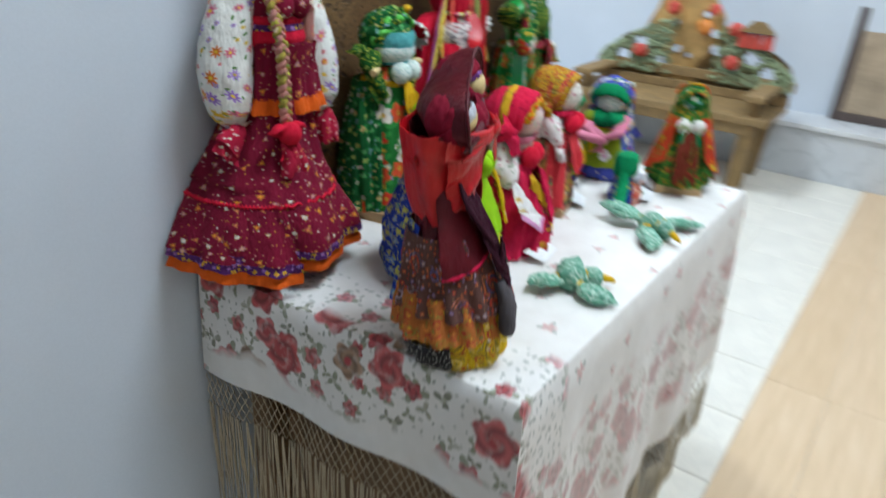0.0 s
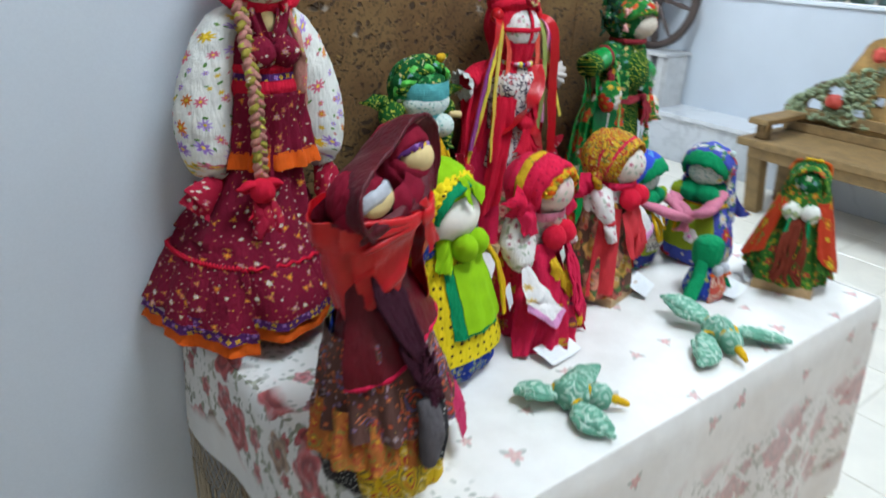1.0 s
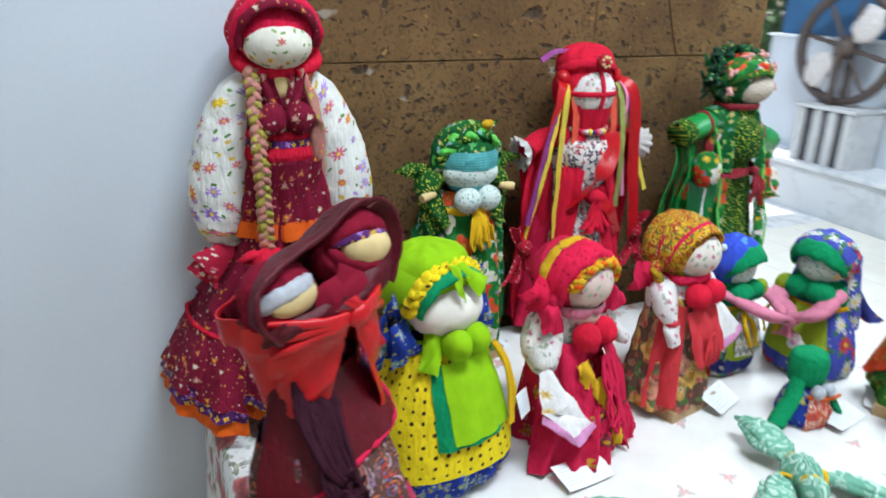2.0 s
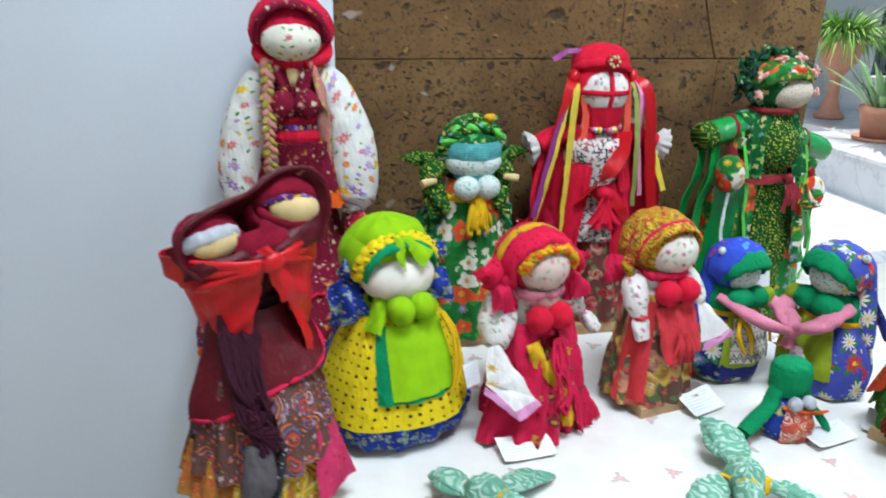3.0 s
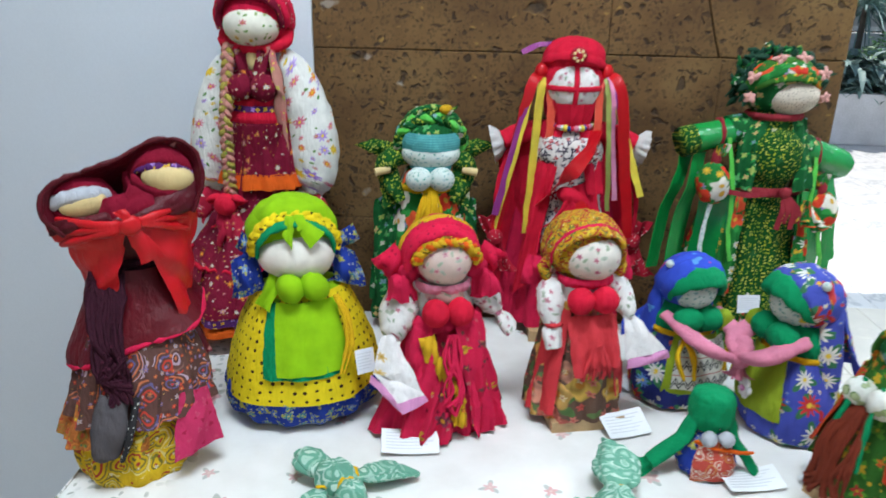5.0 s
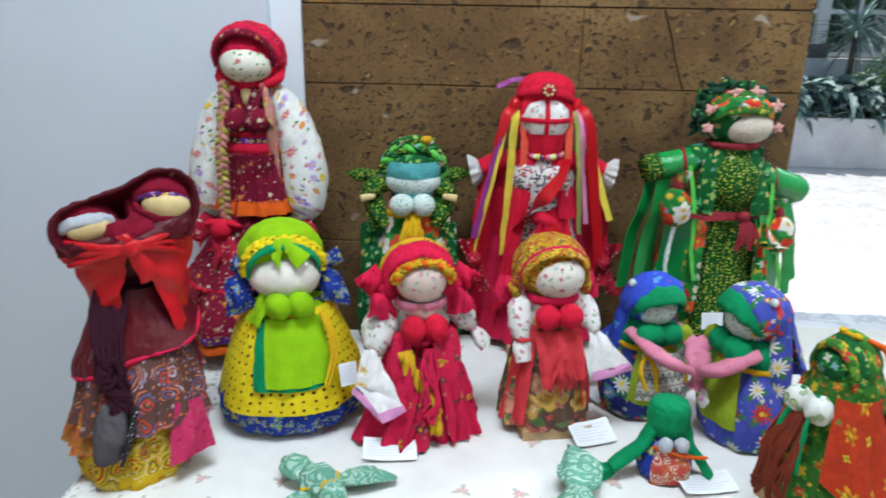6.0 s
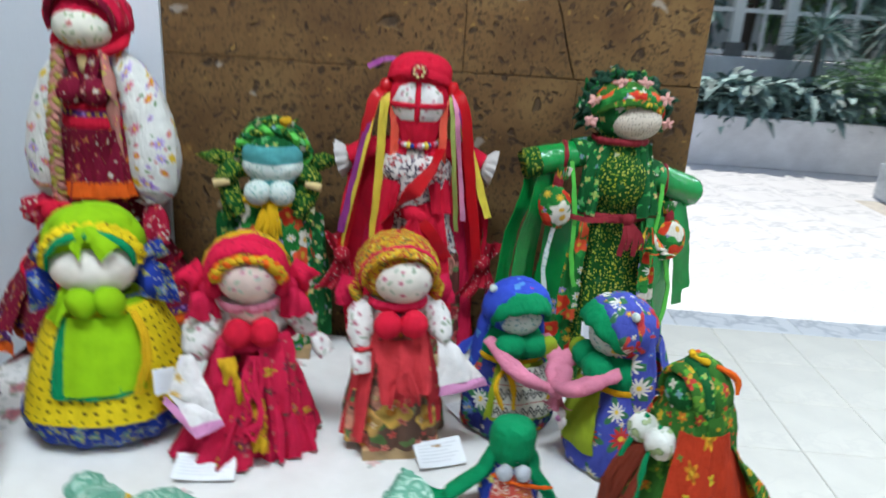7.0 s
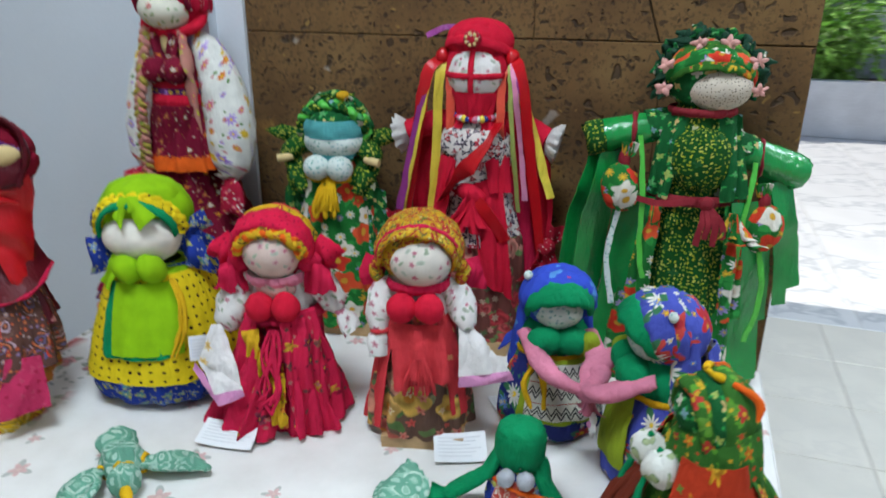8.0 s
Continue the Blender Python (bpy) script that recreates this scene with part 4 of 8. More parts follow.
def tablecloth():
    """The cloth lies on the top and hangs down on the short side, the long front and the far end."""
    t = tagged(empty("tablecloth", (TX0, TY0, TABLE_Z)), "white cotton tablecloth with red roses and knotted fringe", "tablecloth")
    w, d = TX1 - TX0, TY1 - TY0
    s = Sewn()
    nx, ny = 60, 40

    def top(u, v):
        x, y = u * w, v * d
        e = min(x, w - x, y)
        sag = -0.004 * max(0, 1 - e / 0.012) ** 2
        return (x + (-0.02 * v * (1 - u)), y, sag + 0.0016 * noise.noise((x * 7, y * 7, 0.3)))
    s.sheet(CLOTH, top, nx, ny, w, d, 0.002)

    def left(u, v):
        z = -0.0022 - v * DROP_L
        y = d * (1 - u) - (0.005 * min(1, 14 * v) + 0.006 * v) * u ** 10
        out = -0.003 + 0.008 * min(1, v * 14) + 0.012 * v + 0.006 * v * math.sin(y * 23 + 1)
        return (-out - 0.02 * (1 - u), y - 0.004 * v, z - 0.018 * v * (1 - u) ** 2)
    sh = Sewn()
    sh.sheet(CLOTH, left, 40, 16, -d, -DROP_L, 0.002)
    for f in sh.bm.faces:
        for lp in f.loops:
            a = lp[sh.uv].uv.copy()
            lp[sh.uv].uv = (a.y, d + a.x)

    def front(u, v):
        z = -0.0022 - v * (DROP_F - 0.03 * max(0, u - 0.8) / 0.2)
        x = w * u
        out = -0.003 + 0.008 * min(1, v * 20) + 0.01 * v + 0.011 * v * math.sin(x * 17) + 0.005 * v * math.sin(x * 41 + 2)
        return (x + 0.075 * v * max(0, (u - 0.82) / 0.18) ** 2 - (0.0055 * min(1, 20 * v) + 0.018 * min(1, 2.9 * v)) * (1 - u) ** 40, -out, z)
    sf = Sewn()
    sf.sheet(CLOTH, front, 70, 24, w, DROP_F, 0.002)
    for f in sf.bm.faces:
        for lp in f.loops:
            a = lp[sf.uv].uv.copy()
            lp[sf.uv].uv = (a.x, -a.y)

    def right(u, v):
        return (w - 0.003 + 0.008 * min(1, v * 16) + (0.014 + 0.05 * (1 - u) ** 2) * v + 0.01 * v * math.sin(u * 16), d * u - 0.01 * v, -0.0022 - v * (DROP_F - 0.03 * max(0, 0.2 - u) / 0.2))
    sr = Sewn()
    sr.sheet(CLOTH, right, 30, 16, d, DROP_F, 0.002)
    for f in sr.bm.faces:
        for lp in f.loops:
            a = lp[sr.uv].uv.copy()
            lp[sr.uv].uv = (w - a.y * 0.5, -a.y)
    for name, q in (("cloth_top", s), ("side_drop", sh), ("front_drop", sf), ("end_drop", sr)):
        bmesh.ops.recalc_face_normals(q.bm, faces=q.bm.faces)
        me = bpy.data.meshes.new(name)
        q.bm.to_mesh(me)
        q.bm.free()
        me.materials.append(CLOTH)
        ob = new(name, me)
        ob.parent = t
    # knotted net and long strands under both hanging edges
    yarn = cloth("cream_fringe_yarn", (0.55, 0.47, 0.34), stripe=(0.002, (0.45, 0.36, 0.24), 0.4))
    for side, length, depth in (("side", d, 0.075), ("front", w, 0.075)):
        f = Sewn()
        cell = 0.0165
        cols, rowsn = int(length / cell), 5

        def at(a, v):
            if side == "side":
                y = min(max(a, 0), d)
                p = left(1 - y / d, 1.0)
                return (p[0] - 0.002 * math.sin(a * 60), p[1], p[2] - v)
            u = min(max(a / w, 0), 1)
            p = front(u, 1.0)
            return (p[0], p[1] - 0.002, p[2] - v)
        step = depth / rowsn
        for i in range(cols + 1):
            for sgn in (-1, 1):
                pts = []
                for k in range(rowsn + 1):
                    off = (cell / 2) * (k % 2) * sgn
                    pts.append(at(i * cell + off, k * step))
                f.tube(yarn, pts, [0.0009] * len(pts), 1.0, 5, 1)
            tail = 0.24 + 0.05 * math.sin(i * 1.7)
            for sgn in (-1, 0, 1):
                p = [at(i * cell + sgn * 0.004 * (1 + q * 0.5) + 0.004 * math.sin(i * 5 + q + sgn), depth + tail * q / 3) for q in range(4)]
                f.tube(yarn, p, [0.0014, 0.0016, 0.0015, 0.0008], 1.0, 5, 2, i * 0.01)
        bmesh.ops.recalc_face_normals(f.bm, faces=f.bm.faces)
        me = bpy.data.meshes.new("fringe")
        f.bm.to_mesh(me)
        me.materials.append(yarn)
        ob = new("fringe", me)
        ob.parent = t
        ob["label"] = "cream knotted net with long loose strands"


table()
tablecloth()


# ---------------------------------------------------------------- cloth dolls (each one single mesh)
def between(rows):
    """A radius by height from rows of (height, radius)."""
    zs, rs = [r[0] for r in rows], [r[1] for r in rows]
    return lambda z: float(np.interp(z, zs, rs))


def bow(s, key, c, size, seed=0.0, tails=0.03):
    """A tied bow: two loops, a knot and two ends."""
    x, y, z = c
    for k in (-1, 1):
        s.tube(key, [(x, y, z), (x + k * size * 0.6, y - 0.004, z + size * 0.35), (x + k * size * 1.1, y, z + size * 0.05), (x + k * size * 0.5, y + 0.002, z - size * 0.2)], [size * 0.2, size * 0.42, size * 0.38, size * 0.15], 0.5, 10, 4, seed)
        s.scarf_end(key, (x, y - 0.002, z), (x + k * size * 0.7, y - 0.006, z - tails), size * 0.3, size * 0.8, seed + k)
    s.ball(key, (x, y - 0.004, z), (size * 0.3, size * 0.28, size * 0.3), n=12)


def tassel(s, key, c, length, spread, strands=9, r=0.0013, seed=0.0):
    x, y, z = c
    for i in range(strands):
        a = (i / (strands - 1) - 0.5) * 2
        w = 0.4 * math.sin(i * 4.1 + seed)
        s.tube(key, [(x + a * spread * 0.25, y, z), (x + a * spread * 0.8, y - 0.004 - 0.002 * w, z - length * 0.5), (x + a * spread + w * 0.004, y - 0.002, z - length * (0.85 + 0.15 * w))], [r, r, r * 0.7], 1.0, 5, 4, seed)


def braid(s, keys, path, centre, w, r, turns):
    """Three plaited strands along a path; centre is the middle of what they lie on."""
    n = len(path) - 1
    for k in range(3):
        pts = []
        for i, c in enumerate(path):
            d = (path[min(n, i + 1)] - path[max(0, i - 1)]).normalized()
            out = (c - centre)
            out = (out - d * out.dot(d)).normalized()
            side = d.cross(out)
            f = 2 * math.pi * (turns * i / n + k / 3)
            pts.append(c + side * (w * math.sin(f)) + out * (0.45 * w * math.sin(2 * f)))
        s.tube(keys[k % len(keys)], pts, [r] * len(pts), 0.8, 8, 2, k * 0.3)


def head(s, c, r, face, scarf, bands, drop=-0.14, size=(0.82, 0.72, 0.7), seed=0.0, thick=0.26, side=0.0):
    """A stuffed head: scarf, face, and bands that arch from ear to ear; bands are (cloth, tilt, width)."""
    x, y, z = c
    r = (r, r, r) if isinstance(r, (int, float)) else r
    s.ball(scarf, (x, y + 0.1 * r[1], z), (r[0], r[1] * 0.95, r[2]), n=28, seed=seed, gather=0.04)
    s.ball(face, (x + side * r[0], y - 0.3 * r[1], z + drop * r[2]), (r[0] * size[0], r[1] * size[1], r[2] * size[2]), n=26, seed=seed)
    for i, (key, tilt, width, ahead, k) in enumerate(bands):
        s.arc(key, (x, y + (0.02 - ahead) * r[1], z - 0.05 * r[2]), (r[0] * k, r[1] * k), width, 168, 372, (-tilt, 2 * math.sin(i * 4 + seed), 0), thick, 10, seed + i, 0.12)


def tall_doll():
    s = Sewn()
    s.lathe("maroon_floral", [(0.08, 0.0), (0.08, 0.08)], (-0.02, 0.03, 0), 1.0, 0.5, 5, 0.4, 40)
    # skirts: a wide hem whose front edges lap over one another, leaning back up to the waist
    at = (-0.03, 0.038, 0)
    s.lathe("orange", [(0.162, 0.018, 0.085), (0.16, 0.032, 0.085), (0.15, 0.05, 0.03)], at, 0.99, 1.16, 7, 0.4, 84)
    s.lathe("trim", [(0.164, 0.042, 0.085), (0.161, 0.058, 0.085)], at, 0.99, 1.16, 7, 0.4, 84, 1)
    s.lathe("maroon_floral", [(0.162, 0.057, 0.085), (0.154, 0.085, 0.085), (0.134, 0.13, 0.04), (0.128, 0.139, 0.02)], at, 0.99, 1.16, 7, 0.4, 84)
    s.lathe("maroon_floral", [(0.131, 0.135, 0.035), (0.108, 0.17, 0.07), (0.077, 0.23, 0.1), (0.056, 0.3, 0.1), (0.048, 0.39, 0.03)], at, 0.99, 1.16, 7, 0.4, 84, lean=(0.15, -0.2))
    s.hang("maroon_floral", 170, 246, 0.141, 0.042, 0.133, 0.18, at[:2], 0.99, 1.16, 0.006, 0.4)
    s.hang("trim", 170, 246, 0.044, 0.026, 0.18, 0.183, at[:2], 0.99, 1.16, 0.006, 0.4)
    s.hang("orange", 170, 246, 0.028, 0.004, 0.178, 0.184, at[:2], 0.99, 1.16, 0.006, 0.4)
    for a, b, q in ((170, 246, 0.136), (246, 530, 0.133)):
        pts = []
        for i in range(61):
            t = radians(a + (b - a) * i / 60)
            pts.append((at[0] + q * 0.99 * math.cos(t), at[1] + q * 1.16 * math.sin(t), 0.137 + 0.003 * (-1) ** i))
        s.tube("red", pts, [0.003] * 61, 1.0, 5, 1)
    # body, bust, belt
    s.lathe("maroon_floral", [(0.045, 0.37), (0.047, 0.42), (0.043, 0.46), (0.022, 0.5), (0.02, 0.515)], (0, 0, 0), 1.05, 0.8, 0, 2.0)
    for k in (-1, 1):
        s.ball("maroon_floral", (0.02 * k, -0.04, 0.448), 0.021, seed=k * 0.3)
        s.scarf_end("maroon_floral", (0.022 * k, -0.03, 0.508), (0.006 * k, -0.04, 0.462), 0.022, 0.018, k)
    s.ball("cream", (0, -0.022, 0.492), (0.014, 0.012, 0.022))
    s.lathe("red", [(0.05, 0.382), (0.054, 0.395), (0.051, 0.408)], (0, 0, 0), 1.05, 0.88)
    s.lathe("trim", [(0.0505, 0.408), (0.0495, 0.418)], (0, 0, 0), 1.05, 0.88, steps=1)
    s.lathe("red", [(0.049, 0.418), (0.051, 0.425), (0.048, 0.43)], (0, 0, 0), 1.05, 0.88)
    # short apron with an orange hem
    s.lathe("maroon_floral", [(0.048, 0.39, 0.03), (0.055, 0.36, 0.07), (0.063, 0.31, 0.08), (0.065, 0.302, 0.08)], (0.002, -0.01, 0), 1.06, 0.86, 11, 1.0, 96)
    s.lathe("orange", [(0.064, 0.305, 0.08), (0.069, 0.288, 0.1), (0.071, 0.279, 0.11)], (0.002, -0.01, 0), 1.06, 0.86, 11, 1.0, 96, 2)
    # puffed sleeves and flared cuffs
    for k in (-1, 1):
        dy = 0.012 if k < 0 else 0.0
        s.tube("white_floral", [(0.03 * k, 0.006, 0.503), (0.058 * k, 0.008 + 0.3 * dy, 0.47), (0.079 * k, 0.006 + 0.7 * dy, 0.41), (0.09 * k, 0.002 + dy, 0.345), (0.092 * k, -0.006 + dy, 0.29), (0.086 * k, -0.012 + dy, 0.258)], [0.014, 0.028, 0.038, 0.043, 0.035, 0.011], 0.92, 40, 9, k * 0.7, up=(0, 1, 0.2))
        s.lathe("white_floral", [(0.006, -0.006), (0.013, 0.0, 0.2), (0.02, 0.006, 0.25)], (0.084 * k, -0.016 + dy, 0.262), folds=9, seed=k, n=40, steps=2)
        if k < 0:
            s.tube("red_floral", [(-0.084, -0.016 + dy, 0.266), (-0.1, -0.026 + dy, 0.25), (-0.124, -0.03 + dy, 0.232)], [0.01, 0.018, 0.026], 0.45, 18, 5, k * 0.5, up=(0, 1, 0))
            s.panel("red_floral", (-0.09, -0.022 + dy, 0.25), (-0.12, -0.018 + dy, 0.262), (-0.15, -0.03 + dy, 0.236), (-0.112, -0.036 + dy, 0.2), 0.006, 0.005, 10, 0.4, k)
        else:
            s.tube("red_floral", [(0.084, -0.016, 0.268), (0.092, -0.018, 0.25), (0.098, -0.02, 0.222), (0.1, -0.022, 0.204)], [0.009, 0.017, 0.023, 0.02], 0.5, 20, 5, 0.5, up=(0.2, 1, 0))
            s.panel("red_floral", (0.08, -0.03, 0.246), (0.104, -0.028, 0.246), (0.122, -0.03, 0.196), (0.076, -0.032, 0.2), 0.006, 0.004, 10, 0.3, 2.0)
    # plait with its bow
    path = [Vector((-0.04, -0.026 - 0.04 * min(1, i / 24), 0.515 - i * 0.0052)) for i in range(50)]
    braid(s, ["plait_print", "olive_print", "plait_print"], path, Vector((-0.04, 0.3, 0.4)), 0.0056, 0.0052, 7)
    s.tube("plait_print", [(0.03, -0.026, 0.512), (0.044, -0.036, 0.46), (0.046, -0.034, 0.4), (0.05, -0.03, 0.34)], [0.006, 0.009, 0.009, 0.005], 0.5, 12, 5, 0.8)
    bow(s, "red", (-0.046, -0.074, 0.258), 0.026, 0.3, 0.045)
    s.ball("red", (-0.046, -0.08, 0.255), 0.019, gather=0.1)
    for k, x in ((0, -0.056), (1, -0.032), (2, -0.043)):
        s.tube("red_floral", [(x, -0.076, 0.24), (x + 0.005, -0.082, 0.212), (x - 0.004 + 0.005 * k, -0.084, 0.182)], [0.007, 0.012, 0.008], 0.6, 10, 4, k)
    # head
    s.lathe("red", [(0.03, 0.5), (0.034, 0.512), (0.028, 0.525)], (0, 0, 0), 1.0, 1.0)
    head(s, (0, -0.002, 0.559), (0.056, 0.053, 0.05), "face_leaf", "red_roll", [("maroon_floral", 64, 0.018, 0.42, 0.94), ("red_roll", 70, 0.022, 0.24, 1.04), ("red_dots", 76, 0.014, 0.08, 1.1), ("red_roll", 82, 0.024, -0.06, 1.08), ("red_floral", 89, 0.014, -0.18, 1.08), ("red_roll", 96, 0.024, -0.34, 1.0)], -0.24, (0.84, 0.78, 0.68), 0.0, 0.42)
    for a in (40, 75, 105, 140):
        q = radians(a)
        s.ball(("leafy_white", "face_green")[a % 2], (0.058 * math.cos(q), -0.018, 0.556 + 0.053 * math.sin(q)), (0.007, 0.004, 0.005), (0, 90 - a, 0), n=12)
    for k in (-1, 1):
        s.tube("red", [(0.05 * k, 0.01, 0.545), (0.05 * k, -0.01, 0.52), (0.02 * k, -0.025, 0.508)], [0.012, 0.012, 0.01], 0.8, 8)
    return tagged(s.done("doll", (0.745, 0.934, TABLE_Z), 0, 0.0014, 1.0, 0.975, lambda c: Vector((c.x * (0.94 if c.x < -0.1 and c.z < 0.16 else 1.0), min(c.y, 0.073 + 0.02 * c.x), c.z + 0.022 * max(0.0, 1 - c.z / 0.2) * (c.z > 0.001)))), "tall cloth doll, maroon flowered skirt and puffed white sleeves", "doll", "dolls on the table")


def mother_doll():
    s = Sewn()
    # stacked skirts
    s.lathe("dots_dark", [(0.05, 0.0, 0.05), (0.062, 0.012, 0.05), (0.064, 0.04, 0.05)], (-0.034, 0.016, 0), 1.0, 0.85, 7, 2.0)
    s.lathe("paisley_yellow", [(0.07, 0.0, 0.06), (0.077, 0.02, 0.08), (0.077, 0.06, 0.07), (0.07, 0.1, 0.04)], (-0.012, -0.006, 0), 1.03, 0.88, 8, 0.5, 72)
    s.lathe("paisley_orange", [(0.094, 0.05, 0.1), (0.088, 0.075, 0.09), (0.076, 0.11, 0.05)], (-0.02, 0.006, 0), 1.03, 0.84, 10, 1.5, 72)
    s.lathe("paisley_red", [(0.094, 0.082, 0.1), (0.088, 0.1, 0.09), (0.08, 0.14, 0.05), (0.066, 0.19, 0.02)], (-0.01, -0.004, 0), 1.04, 0.9, 11, 2.5, 84)
    s.lathe("maroon", [(0.083, 0.135, 0.12), (0.072, 0.17, 0.1), (0.056, 0.21, 0.07), (0.043, 0.25, 0.03), (0.054, 0.29, 0.02), (0.074, 0.335, 0.02)], (-0.006, 0.0, 0), 1.04, 0.7, 7, 1.2, 72)
    r = between([(0.1, 0.096), (0.16, 0.08), (0.22, 0.058), (0.27, 0.046)])

    def flap(u, v):
        t = radians(-176 + 180 * u)
        z = 0.262 - v * (0.12 - 0.066 * u) - 0.004 * math.sin(u * 11) * v
        q = r(z) + 0.007 + 0.026 * u * u * v + 0.003 * math.sin(u * 15 + v * 3) * v
        return (-0.006 + math.cos(t) * q * 1.05, math.sin(t) * q * 0.84, z)
    s.sheet("wine_satin", flap, 32, 14, 0.22, 0.11)
    s.tube("crimson", [flap(u / 16, 1.0) for u in range(17)], [0.0013] * 17, 1.0, 6, 2)
    # grey pouch with a dotted side, pink cloth corner
    s.tube("grey", [(-0.045, -0.08, 0.124), (-0.049, -0.086, 0.106), (-0.053, -0.087, 0.08), (-0.054, -0.084, 0.058), (-0.054, -0.082, 0.053)], [0.018, 0.022, 0.023, 0.019, 0.008], 0.5, 18, 5, 0, up=(0, 1, 0))
    s.tube("dots_dark", [(-0.02, -0.086, 0.12), (-0.024, -0.09, 0.085), (-0.032, -0.088, 0.05)], [0.005, 0.006, 0.003], 0.7, 8)
    s.panel("pink_print", (0.036, -0.072, 0.11), (0.075, -0.05, 0.105), (0.1, -0.066, 0.04), (0.036, -0.092, 0.034), 0.006, 0.003, 8, 0.4, 1.0)
    # dark yarn girdle and its tangled tassel
    for q in range(4):
        s.lathe("plum", [(0.045, 0.252 + 0.005 * q), (0.049, 0.255 + 0.005 * q), (0.045, 0.258 + 0.005 * q)], (-0.006, 0.001, 0), 1.05, 0.82, 5, q, steps=2)
    rnd = random.Random(21)
    for i in range(46):
        a = rnd.uniform(-1, 1)
        b = rnd.uniform(-1, 1)
        low = 0.105 + 0.07 * rnd.random() ** 2
        s.tube("plum", [(-0.036 + 0.022 * a, -0.042, 0.265), (-0.044 + 0.025 * b, -0.058 - 0.006 * b, 0.235), (-0.048 + 0.024 * a * b, -0.076 - 0.006 * a, 0.19), (-0.044 + 0.02 * a, -0.086 - 0.004 * b, 0.15), (-0.038 + 0.016 * b, -0.093, low + 0.015)], [0.0016, 0.0019, 0.0017, 0.0015, 0.0009], 1.0, 5, 3, i * 0.1)
    # red satin shawl round the back, with its two fronts drawn to the knot
    ends = between([(-180, 0.215), (-130, 0.21), (-92, 0.178), (-68, 0.168), (-42, 0.215), (-22, 0.3), (22, 0.318), (55, 0.19), (95, 0.2), (180, 0.215)])

    def wrap(u, v):
        a = -28 - u * 304
        b = a if a > -180 else a + 360
        z0 = ends(b)
        z = 0.335 - v * (0.335 - z0)
        q = 0.055 + 0.17 * (z - 0.2) + 0.0035 * math.sin(u * 31 + v * 2)
        t = radians(a)
        return (-0.004 + math.sin(t) * q * 1.03, 0.002 - math.cos(t) * q * 0.8, z)
    s.sheet("red_satin", wrap, 56, 12, 0.5, 0.12, 0.0016)
    s.panel("red_satin", (-0.082, -0.024, 0.332), (0.003, -0.086, 0.336), (-0.036, -0.054, 0.216), (-0.062, -0.022, 0.226), 0.008, 0.004, 13, 1.1, 0.5, 22)
    s.panel("red_satin", (0.003, -0.086, 0.336), (0.08, -0.03, 0.35), (0.07, -0.02, 0.2), (0.056, -0.052, 0.188), 0.008, 0.004, 13, -1.1, 1.5, 22)
    for k, z in ((-1, 0.334), (1, 0.34)):
        for j in range(3):
            s.tube("red_satin", [(0.004, -0.088, 0.331), (0.03 * k, -0.08, z - 0.003 - 0.006 * j), (0.066 * k, -0.048, z + 0.002 - 0.016 * j)], [0.004, 0.0035, 0.002], 0.5, 8, 5, j, up=(0, 1, 0))
    s.ball("red_satin", (0.003, -0.091, 0.33), (0.009, 0.006, 0.011), (0, 30, 0), gather=0.12)
    s.panel("red_satin", (-0.002, -0.09, 0.328), (0.01, -0.09, 0.33), (0.036, -0.088, 0.286), (0.006, -0.09, 0.282), 0.004, 0.002, 9, 0.5, 0.7)
    s.panel("red_satin", (0.0, -0.094, 0.333), (0.008, -0.094, 0.333), (0.0, -0.09, 0.352), (-0.012, -0.088, 0.348), 0.003, 0.001, 9, 0.5, 2.7)
    # hood round both heads: a rim that rises over the taller head, closed behind
    rim = spline([(-0.062, 0.318), (-0.08, 0.342), (-0.076, 0.37), (-0.046, 0.387), (-0.005, 0.4), (0.032, 0.42), (0.064, 0.421), (0.085, 0.404), (0.089, 0.37), (0.074, 0.334)], 6)
    top = len(rim) - 1

    def hood(u, v):
        x, z = rim[min(top, round(u * top))]
        k = math.cos(v * 1.5) ** 0.55
        fold = 1 + 0.035 * math.sin(u * 23) * v * (1 - v) * 4
        return (x * k * fold, -0.052 + 0.088 * v - 0.008 * math.cos(u * 6.28), 0.335 + (z - 0.335) * k * fold)
    s.sheet("maroon", hood, top, 14, 0.34, 0.14, 0.002)
    s.tube("maroon", [hood(i / 26, 0.02) for i in range(27)], [0.001] * 27, 1.0, 8, 2)

    def inner(u, v):
        p = Vector(hood(u, 0.03))
        return p.lerp(Vector((0.0, -0.02, 0.33)), v * 0.8) + Vector((0, 0.03 * math.sin(v * 2.6) + 0.004 * math.sin(u * 19) * v, 0))
    s.sheet("maroon", inner, top, 8, 0.4, 0.1, 0.002)
    s.panel("maroon", (-0.078, -0.056, 0.334), (0.0, -0.07, 0.345), (0.002, -0.084, 0.328), (-0.078, -0.05, 0.318), 0.006, 0.003, 10, 0.5, 0.3)
    s.panel("maroon", (0.0, -0.07, 0.345), (0.08, -0.055, 0.352), (0.078, -0.05, 0.334), (0.002, -0.084, 0.328), 0.006, 0.003, 10, 0.5, 1.3)
